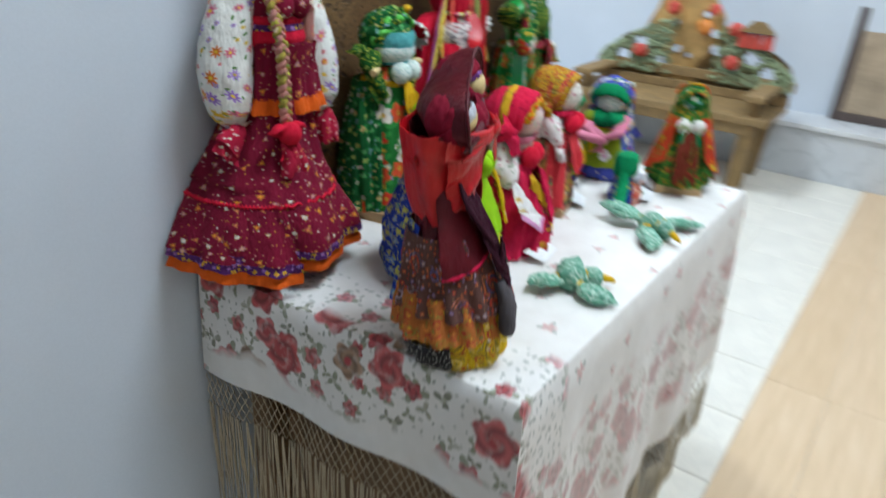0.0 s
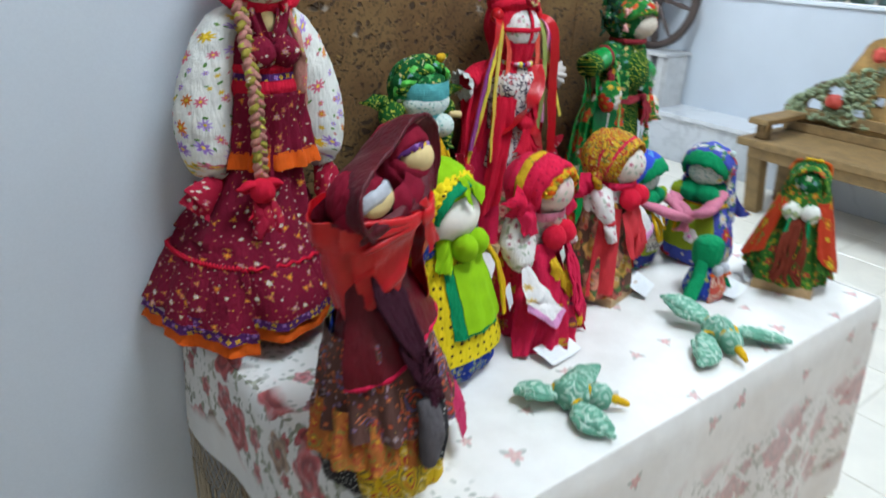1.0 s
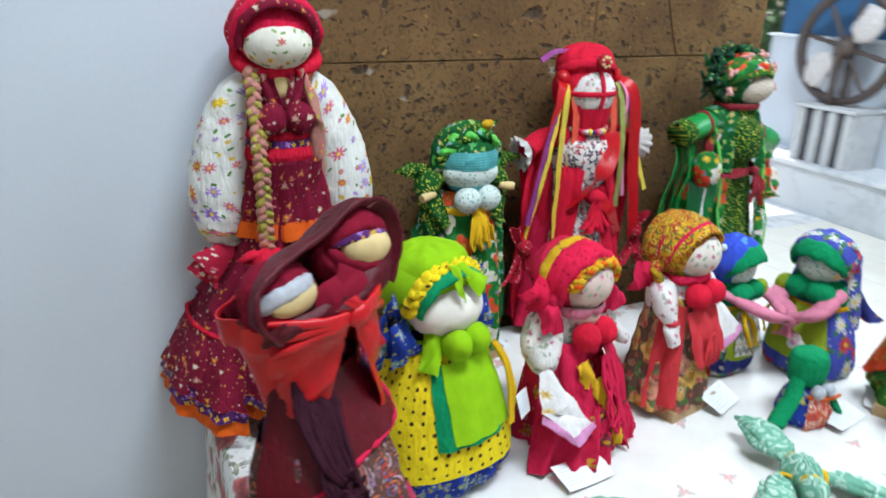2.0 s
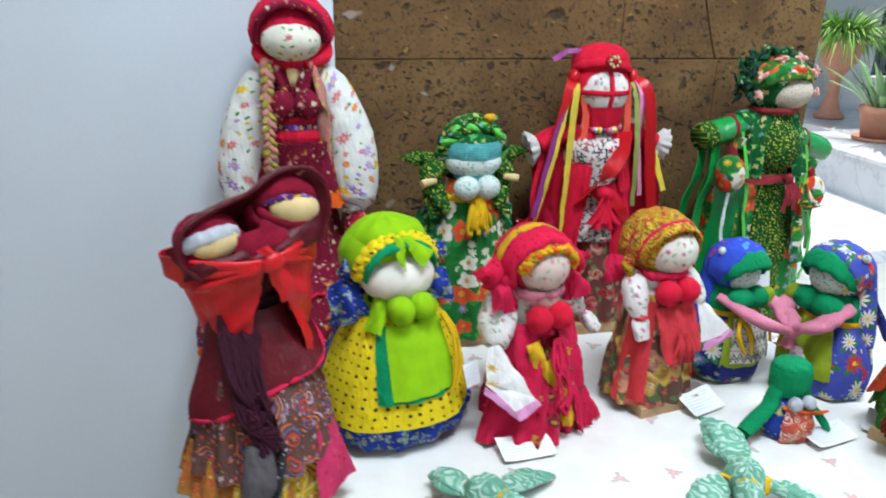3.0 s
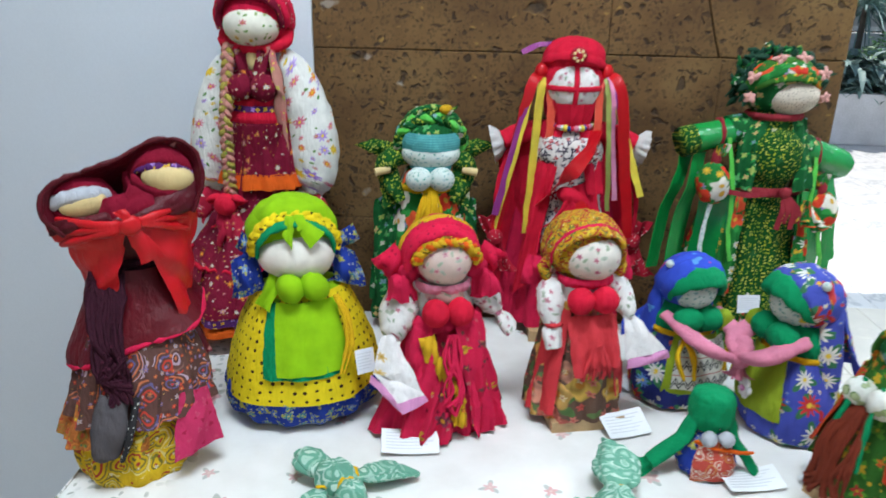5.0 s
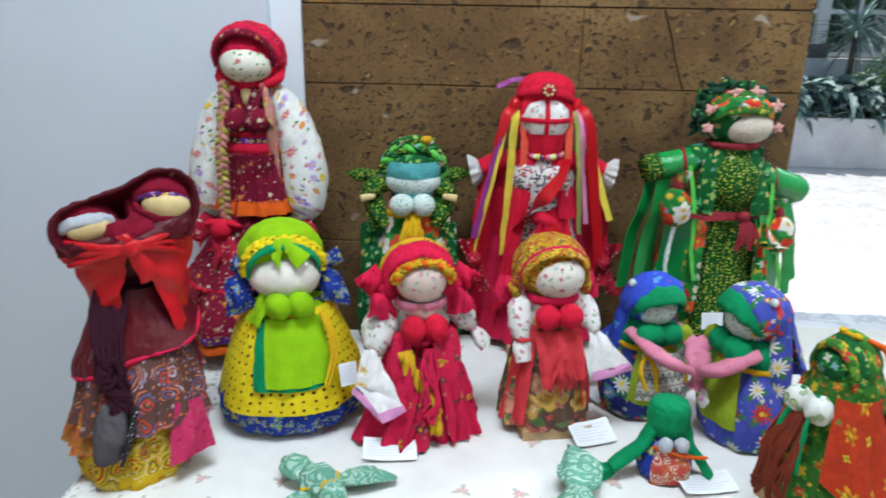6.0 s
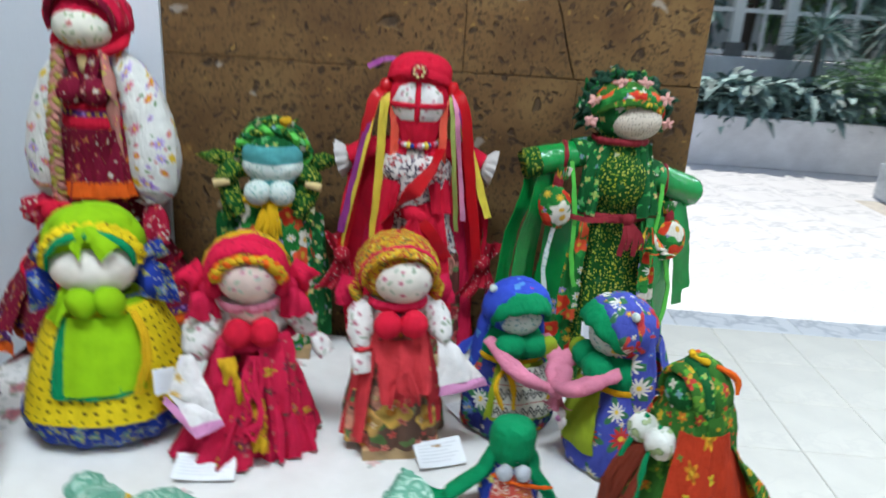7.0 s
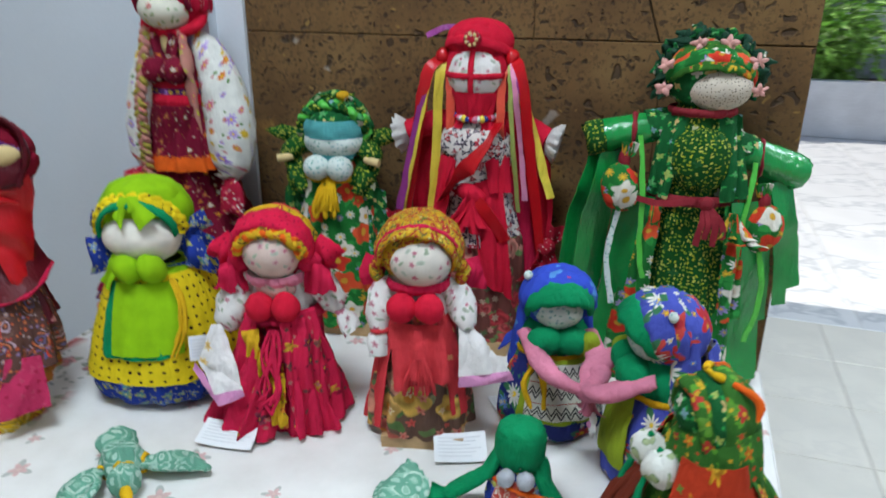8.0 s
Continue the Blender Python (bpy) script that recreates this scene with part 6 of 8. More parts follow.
def green_doll():
    s = Sewn()
    s.sheet("wood", lambda u, v: (-0.07 + 0.14 * u, -0.05 + 0.1 * v, 0.02), 3, 3, 0.1, 0.1, 0.02)
    s.lathe("poppy", [(0.074, 0.018, 0.08), (0.074, 0.08, 0.08), (0.07, 0.16, 0.07), (0.062, 0.22, 0.05), (0.05, 0.27, 0.03), (0.036, 0.305)], (0.004, 0, 0), 1.0, 0.78, 8, 0.9, 84)
    s.lathe("green_bloom", [(0.09, 0.02, 0.12), (0.088, 0.12, 0.12), (0.078, 0.2, 0.1), (0.056, 0.28, 0.04)], (0.002, 0.018, 0), 1.0, 0.66, 8, 0.2, 84)
    for k in (-1, 1):
        s.ball("face_green", (0.006 + 0.019 * k, -0.046, 0.296), (0.0215, 0.02, 0.02), seed=k)
        # crumpled sleeves with short rolled wrists
        s.tube("green_gold", [(0.03 * k, 0.004, 0.325), (0.055 * k, -0.004, 0.325), (0.07 * k, -0.014, 0.312), (0.072 * k, -0.02, 0.3)], [0.014, 0.02, 0.017, 0.008], 0.8, 16, 5, k)
        s.tube("cream", [(0.062 * k, -0.024, 0.308), (0.086 * k, -0.03, 0.304)], [0.006, 0.0062], 1.0, 10, 3)
        s.panel("green_gold", (0.05 * k, 0.008, 0.345), (0.09 * k, 0.004, 0.356), (0.122 * k, 0.002, 0.343), (0.06 * k, 0.0, 0.318), 0.008, 0.005, 9, 0.5, k)
        s.panel("green_gold", (0.05 * k, -0.01, 0.318), (0.084 * k, -0.01, 0.3), (0.07 * k, -0.026, 0.24), (0.036 * k, -0.04, 0.26), 0.01, 0.006, 11, 0.5, k + 4)
        s.panel("green_bloom", (0.044 * k, -0.012, 0.27), (0.088 * k, 0.0, 0.25), (0.1 * k, 0.004, 0.06), (0.06 * k, -0.03, 0.06), 0.008, 0.006, 11, 0.3, k + 6, 16)
    s.lathe("yellow_yarn", [(0.049, 0.271), (0.052, 0.276), (0.049, 0.281)], (0.004, 0, 0), 1.0, 0.86, steps=2)
    for i in range(8):
        a = -0.015 + 0.0043 * i
        z = 0.218 + 0.012 * ((i * 5) % 3)
        s.tube("yellow_yarn", [(0.006 + a * 0.5, -0.046, 0.279), (0.006 + a, -0.058, 0.255), (0.005 + a * 1.4, -0.064, 0.23), (0.006 + a * 1.2, -0.066, z), (0.008 + a, -0.062, z + 0.012)], [0.0017] * 5, 1.0, 6, 3)
    # head: tall wrap of green strips, teal crochet band across the brow
    s.ball("green_bloom", (0.008, 0.004, 0.356), (0.053, 0.048, 0.052), n=36, gather=0.05)
    s.ball("face_green", (0.008, -0.016, 0.335), (0.049, 0.038, 0.028), n=28)
    s.lathe("teal_knit", [(0.0475, 0.343), (0.0485, 0.352), (0.0475, 0.362), (0.044, 0.371)], (0.008, -0.007, 0), 1.02, 0.96, 0, 0.2, 40, 3)
    for i, (tilt, w, k, key) in enumerate(((62, 0.016, 1.0, "green_bloom"), (72, 0.018, 1.08, "green_gold"), (80, 0.018, 1.12, "green_bloom"), (90, 0.02, 1.06, "green_gold"))):
        s.arc(key, (0.008, 0.0, 0.352), (0.05 * k, 0.052 * k), w, 166, 374, (-tilt, 5 * (-1) ** i, 0), 0.4, 10, i, 0.25)
    path = []
    for i in range(37):
        a = radians(170 + i * 200 / 36)
        path.append(Vector((0.008, -0.008, 0.35)) + Euler((radians(-66), 0, 0)).to_matrix() @ Vector((0.054 * math.cos(a), 0.05 * math.sin(a), 0)))
    braid(s, ["green_bloom", "lime_ribbon", "green_gold"], path, Vector((0.008, 0.0, 0.35)), 0.007, 0.0062, 4)
    for k in (-1, 0, 1):
        s.panel("green_gold", (0.008 + 0.012 * k, -0.012, 0.404), (0.02 + 0.012 * k, -0.016, 0.406), (0.03 + 0.022 * k, -0.028, 0.414), (0.008 + 0.026 * k, -0.034, 0.402), 0.004, 0.002, 8, 0.5, k, 8)
    s.ball("gold_print", (0.03, -0.03, 0.41), (0.009, 0.006, 0.006), n=12, gather=0.15)
    s.lathe("teal_knit", [(0.03, 0.309), (0.032, 0.313), (0.03, 0.317)], (0.008, -0.014, 0), 1.1, 0.95, steps=2)
    return tagged(s.done("doll", (1.027, 0.938, TABLE_Z), 8, 0.0013, 6.0), "green cloth doll with teal band, poppy skirt, yellow yarn", "doll", "dolls on the table")


def red_tall_doll():
    s = Sewn()
    s.sheet("wood", lambda u, v: (-0.05 + 0.12 * u, -0.055 + 0.1 * v, 0.02), 3, 3, 0.1, 0.1, 0.02)
    s.lathe("roses", [(0.062, 0.02, 0.1), (0.062, 0.1, 0.1), (0.058, 0.18, 0.06), (0.055, 0.2, 0.05)], (0.02, -0.01, 0), 1.0, 0.72, 9, 0.7, 64)
    s.lathe("ink_white", [(0.064, 0.185, 0.1), (0.058, 0.22, 0.08), (0.048, 0.27, 0.04)], (0.008, -0.008, 0), 1.0, 0.75, 8, 0.3, 64)
    s.lathe("crimson", [(0.105, 0.02, 0.12), (0.1, 0.1, 0.1), (0.085, 0.22, 0.08), (0.065, 0.32, 0.05), (0.04, 0.37)], (0.005, 0.022, 0), 1.0, 0.58, 7, 1.9, 72)
    s.lathe("ink_white", [(0.05, 0.26), (0.052, 0.3), (0.056, 0.34), (0.046, 0.365), (0.026, 0.385)], (0, -0.006, 0), 1.05, 0.76, 0, 0.4)
    for k in (-1, 1):
        s.ball("ink_white", (0.024 * k, -0.03, 0.342), (0.025, 0.018, 0.027), seed=k * 0.3, gather=0.05)
        s.tube("red", [(0.03 * k, 0.004, 0.375), (0.075 * k, 0.0, 0.368), (0.112 * k, -0.008, 0.354)], [0.02, 0.023, 0.02], 0.8, 14, 5, k)
        s.lathe("lace", [(0.012, -0.006), (0.019, 0.0, 0.1), (0.023, 0.008, 0.2), (0.025, 0.014, 0.26)], (0.116 * k, -0.009, 0.352), folds=11, seed=k, n=48, steps=2, turn=(0, 104 * k, 0))
        s.sheet("red", lambda u, v, k=k: (k * (0.04 + 0.075 * u) + 0.006 * math.sin(v * 8 + u * 5), 0.002 - 0.01 * math.sin(u * 6), 0.37 - v * (0.2 + 0.14 * u)), 10, 14, 0.1, 0.3)
    s.panel("red", (0.0, -0.05, 0.285), (0.048, -0.036, 0.3), (0.074, -0.045, 0.1), (0.03, -0.066, 0.13), 0.006, 0.006, 11, 0.2, 0.7, 18)
    s.panel("red", (-0.05, -0.03, 0.33), (-0.02, -0.05, 0.32), (-0.05, -0.055, 0.12), (-0.085, -0.03, 0.08), 0.006, 0.006, 9, 0.2, 1.9, 18)
    # red sash across the chest and its knot
    s.ribbon("red_satin", [(0.04, -0.035, 0.38), (0.02, -0.062, 0.34), (-0.02, -0.062, 0.29), (-0.05, -0.03, 0.25)], 0.028, (0.7, 0, 0.7))
    s.ribbon("red_satin", [(0.0, -0.052, 0.275), (0.03, -0.062, 0.25), (0.06, -0.05, 0.2)], 0.018, (0.7, 0, 0.7))
    s.ball("red", (0.004, -0.052, 0.272), (0.024, 0.01, 0.014), (0, 20, 0), gather=0.15)
    for i in range(5):
        s.scarf_end("red", (0.004, -0.058, 0.272), (-0.03 + 0.015 * i, -0.066, 0.222 - 0.01 * (i % 2)), 0.01, 0.022, i)
    for k, x in ((-1, -0.118), (1, 0.122)):
        s.ribbon("red", [(x * 0.85, -0.01, 0.35), (x, -0.02, 0.26), (x, -0.022, 0.19)], 0.008)
        for j in range(3):
            s.scarf_end("red_dots", (x, -0.024, 0.19), (x + (j - 1) * 0.03, -0.03, 0.125 + 0.02 * (j == 1)), 0.014, 0.034, j + k)
        s.scarf_end("red_dots", (x, -0.024, 0.19), (x + 0.018 * k, -0.028, 0.225), 0.01, 0.026, k)
        s.ball("red_dots", (x, -0.028, 0.188), 0.013, n=12, gather=0.1)
    # beads
    for i in range(17):
        a = radians(200 + i * 140 / 16)
        s.ball(("face_green", "yel_ribbon", "blue_floral", "red", "pink")[i % 5], (0.036 * math.cos(a), -0.006 + 0.038 * math.sin(a), 0.388 - 0.004 * math.sin(i * 3.14 / 16)), 0.0042, n=8)
    # head with bands crossed over the face
    s.lathe("crimson", [(0.036, 0.385), (0.045, 0.405), (0.05, 0.43)], (0, 0, 0), 1.0, 0.9)
    s.ball("red", (0, 0.004, 0.452), (0.054, 0.048, 0.06), gather=0.03)
    s.ball("rose_white", (0, -0.017, 0.447), (0.042, 0.036, 0.042))
    s.arc("red", (0, -0.016, 0.448), (0.045, 0.039), 0.008, 190, 350, (0, 0, 0))
    s.arc("red", (0, -0.016, 0.447), (0.046, 0.039), 0.008, 190, 350, (0, 90, 0))
    s.lathe("red", [(0.034, 0.38, 0.06), (0.037, 0.392, 0.06), (0.041, 0.408, 0.04), (0.044, 0.424, 0.02)], (0, -0.009, 0), 0.98, 0.94, 11, 0.6, 72)
    for k in (-1, 1):
        s.panel("red", (0.012 * k, -0.036, 0.39), (0.044 * k, -0.014, 0.392), (0.062 * k, -0.024, 0.27), (0.034 * k, -0.052, 0.275), 0.006, 0.004, 10, 0.2, k + 6, 16)
    s.ball("red", (0, 0.004, 0.493), (0.051, 0.044, 0.034), n=56, gather=0.22, seed=0.7)
    for q in range(4):
        s.arc("red", (0, 0.0, 0.48 + q * 0.008), (0.051 - q * 0.008, 0.045 - q * 0.006), 0.014, 176, 364, (-22 - 4 * q, 6 * (-1) ** q, 0), bumps=0.15, seed=q)
    s.ball("red_dots", (0, -0.047, 0.5), (0.012, 0.009, 0.012), n=12)
    for i in range(7):
        a = i * 0.9
        s.ball("cream", (0.008 * math.cos(a), -0.055, 0.5 + 0.008 * math.sin(a)), 0.0025, n=8)
    s.ribbon("purple_ribbon", [(-0.02, 0.0, 0.512), (-0.055, 0.01, 0.512), (-0.085, 0.006, 0.5)], 0.008, (0, 0.4, 1))
    # long ribbons from both temples
    hung = {-1: (("coral_ribbon", -0.012, 0.3, 0.013, -0.006), ("yel_ribbon", 0.004, 0.2, 0.014, 0.012), ("yel_ribbon", 0.016, 0.17, 0.006, 0.06), ("purple_ribbon", 0.02, 0.23, 0.012, 0.05), ("red_satin", 0.022, 0.18, 0.018, 0.05)),
            1: (("coral_ribbon", -0.008, 0.3, 0.012, 0.0), ("yel_ribbon", 0.012, 0.27, 0.013, 0.062), ("olive_ribbon", 0.004, 0.24, 0.008, 0.02), ("purple_ribbon", 0.016, 0.36, 0.012, 0.022), ("pink_ribbon", 0.01, 0.26, 0.008, 0.024), ("red_satin", 0.024, 0.18, 0.018, 0.04))}
    for k in (-1, 1):
        for i, (key, dx, low, w, lean_) in enumerate(hung[k]):
            d = 0.475 - low
            x = k * (0.05 + dx)
            s.ribbon(key, [(k * 0.05, -0.006, 0.475), (x, -0.026 - 0.003 * i, 0.445), (x + k * lean_ * 0.45, -0.034 + 0.006 * math.sin(i * 2), 0.475 - d * 0.5), (x + k * lean_, -0.03 + 0.01 * math.sin(i * 3 + 1), low)], w, (1, 0.5 * math.sin(i * 2.2), 0))
        s.ball("red_satin", (k * 0.053, -0.012, 0.472), (0.01, 0.012, 0.012), n=12)
    return tagged(s.done("doll", (1.268, 0.962, TABLE_Z), 2, 0.0011, 7.0), "tall red cloth doll with banded face and many long ribbons", "doll", "dolls on the table")


def big_green_doll():
    s = Sewn()
    s.lathe("green_gold", [(0.08, 0.0, 0.11), (0.077, 0.08, 0.11), (0.068, 0.18, 0.09), (0.058, 0.26, 0.05), (0.052, 0.3, 0.02)], (0, 0, 0), 1.0, 0.72, 9, 0.4, 72)
    s.lathe("poppy", [(0.112, 0.0, 0.1), (0.105, 0.1, 0.09), (0.085, 0.22, 0.06), (0.058, 0.3, 0.03)], (0, 0.018, 0), 1.06, 0.62, 8, 1.4, 72)
    for k in (-1, 1):
        s.sheet("green_satin", lambda u, v, k=k: (k * (0.05 + 0.055 * u + 0.02 * v), -0.042 + 0.03 * u - 0.006 * math.sin(v * 7), 0.295 - v * 0.28), 8, 12, 0.06, 0.28)
    s.lathe("green_gold", [(0.044, 0.29), (0.045, 0.32), (0.046, 0.36), (0.04, 0.4), (0.028, 0.425)], (0, 0, 0), 1.0, 0.86, 6, 0.3)
    s.ball("green_gold", (0.002, -0.026, 0.35), (0.043, 0.031, 0.046), gather=0.08)
    for k in (-1, 1):
        s.panel("green_bloom", (0.016 * k, -0.03, 0.416), (0.05 * k, -0.012, 0.41), (0.068 * k, -0.03, 0.3), (0.038 * k, -0.05, 0.296), 0.006, 0.006, 11, 0.2, k + 3, 18)
        s.panel("poppy", (0.04 * k, -0.046, 0.29), (0.066 * k, -0.03, 0.29), (0.08 * k, -0.05, 0.13), (0.052 * k, -0.062, 0.12), 0.006, 0.006, 11, 0.2, k + 5, 18)
    # arms of rolled satin with ribbons and posies; one arm sags backwards
    for k in (-1, 1):
        def arm(x, y, z, k=k):
            t = max(0.0, (x - 0.03) / 0.12)
            return (x * k, y, z) if k < 0 else (x * (1 - 0.03 * t), y + 0.036 * t, z - 0.024 - 0.018 * t)
        s.tube("green_bloom", [arm(0.03, 0, 0.395), arm(0.07, -0.004, 0.388)], [0.022, 0.023], 0.95, 16, 4, k)
        s.tube("green_satin", [arm(0.06, -0.004, 0.389), arm(0.09, -0.008, 0.382), arm(0.128, -0.012, 0.374), arm(0.138, -0.013, 0.372)], [0.021, 0.0235, 0.0245, 0.021], 0.92, 18, 5, k)
        s.tube("green_gold" if k < 0 else "green_satin", [arm(0.128, -0.012, 0.374), arm(0.149, -0.014, 0.369), arm(0.15, -0.014, 0.369)], [0.025, 0.0245, 0.016], 0.92, 18, 4, k)
        s.ball("garnet", arm(0.088, -0.009, 0.382), (0.004, 0.0245, 0.0255), n=14)
        px, py, pz = (-0.1, -0.044, 0.308) if k < 0 else (0.098, -0.024, 0.256)
        s.ball("poppy", (px, py, pz), (0.025, 0.023, 0.033), (0, 8 * k, 0), 18, k, 0.06)
        s.ball("garnet", (px - 0.003 * k, py + 0.004, pz + 0.038), (0.007, 0.007, 0.016), n=12)
        for i in range(3):
            s.scarf_end("poppy", (px - 0.003 * k, py + 0.002, pz + 0.048), (px - 0.008 * k + 0.006 * (i - 1), py - 0.004, pz + 0.064), 0.006, 0.012, i)
        for x0, y0, x1, low, w in ((0.118, -0.02, 0.14, 0.13, 0.024), (0.132, -0.002, 0.16, 0.15, 0.026), (0.105, 0.01, 0.12, 0.09, 0.024)):
            p = Vector(arm(x0, y0, 0.355))
            q = Vector(arm(x1, y0 - 0.006, 0.25))
            s.ribbon("green_satin", [p, (p + q) / 2 + Vector((0, -0.01, 0)), q, Vector((q.x + 0.01 * k, q.y, low))], w, (1, 0.5, 0))
        s.ribbon("lime_ribbon", [arm(0.078, -0.034, 0.38), arm(0.07, -0.052, 0.3), arm(0.066, -0.056, 0.22), arm(0.058, -0.06, 0.18)], 0.007, (1, 0.2, 0))
        s.ribbon("face_green" if k < 0 else "lime_ribbon", [(px, py - 0.004, pz - 0.03), (px + 0.01 * k, py - 0.012, pz - 0.1), (px - 0.002 * k, py - 0.016, pz - 0.17)], 0.008, (1, 0.3, 0))
    # belt
    s.lathe("garnet", [(0.06, 0.288), (0.063, 0.295), (0.06, 0.302)], (0, 0, 0), 1.0, 0.82)
    s.ribbon("garnet", [(0.0, -0.056, 0.296), (-0.05, -0.064, 0.294), (-0.09, -0.05, 0.298)], 0.008, (0, 0.2, 1))
    for i in range(4):
        s.ribbon("garnet", [(0.014, -0.056, 0.297), (0.012 + 0.008 * i, -0.066, 0.27), (0.006 + 0.011 * i, -0.066, 0.238 + 0.01 * (i % 2))], 0.008, (1, 0.5 * math.sin(i * 2), 0))
    s.ball("garnet", (0.014, -0.058, 0.296), (0.009, 0.008, 0.008), n=12)
    for i in range(4):
        s.scarf_end("poppy", (0.05, -0.06, 0.285), (0.045 + 0.014 * i, -0.066, 0.25 - 0.008 * (i % 2)), 0.012, 0.028, i)
    # head, patterned scarf and wreath of leaves
    s.lathe("garnet", [(0.037, 0.409), (0.04, 0.414), (0.038, 0.419)], (0, -0.006, 0), 1.1, 0.9)
    head(s, (0.004, -0.002, 0.456), (0.053, 0.05, 0.045), "face_seed", "green_bloom", [("orange_green", 30, 0.014, 0.16, 0.98), ("poppy", 44, 0.02, 0.1, 1.04), ("orange_green", 58, 0.016, 0.02, 1.08), ("poppy", 72, 0.02, -0.1, 1.06), ("green_bloom", 86, 0.02, -0.25, 1.0)], -0.2, (0.82, 0.76, 0.7), 0.0, 0.26, 0.2)
    rnd = random.Random(8)
    for i in range(165):
        a = radians(rnd.uniform(-30, 205))
        rr = 0.05 + rnd.uniform(-0.003, 0.011)
        c = Vector((0.004 + rr * math.cos(a) * 1.06, rnd.uniform(-0.012, 0.034), 0.46 + rr * math.sin(a) * 0.84))
        w = a + rnd.choice((-1, 1)) * rnd.uniform(0.3, 1.5)
        d = Vector((math.cos(w), rnd.uniform(-0.7, 0.5), math.sin(w))).normalized() * rnd.uniform(0.012, 0.023)
        s.tube(("leaves", "leaves", "leaves", "green_bloom")[i % 4], [c, c + d * 0.5 + Vector((0, -0.002, 0.001)), c + d], [0.001, rnd.uniform(0.0035, 0.0065), 0.0005], 0.12, 6, 2, i, up=(rnd.uniform(-1, 1), 1, rnd.uniform(-1, 1)))
    for a in (-16, 30, 76, 108, 160, 196):
        a = radians(a)
        c = Vector((0.004 + 0.063 * math.cos(a), -0.03, 0.458 + 0.047 * math.sin(a)))
        for j in range(5):
            b = j * 1.26 + a * 3
            p = c + Vector((0.011 * math.cos(b), 0.005 * math.sin(j * 2 + a), 0.009 * math.sin(b)))
            s.tube("blossom", [c, (c + p) / 2 + Vector((0, -0.002, 0)), p], [0.0006, 0.0028, 0.0003], 0.25, 7, 3, j, up=(0.4 * math.sin(j * 3), 1, 0.4 * math.cos(j * 2)))
    return tagged(s.done("doll", (1.592, 0.945, TABLE_Z), 6, 0.0012, 8.0, 1.0), "large green cloth doll with a leaf wreath and satin arms", "doll", "dolls on the table")


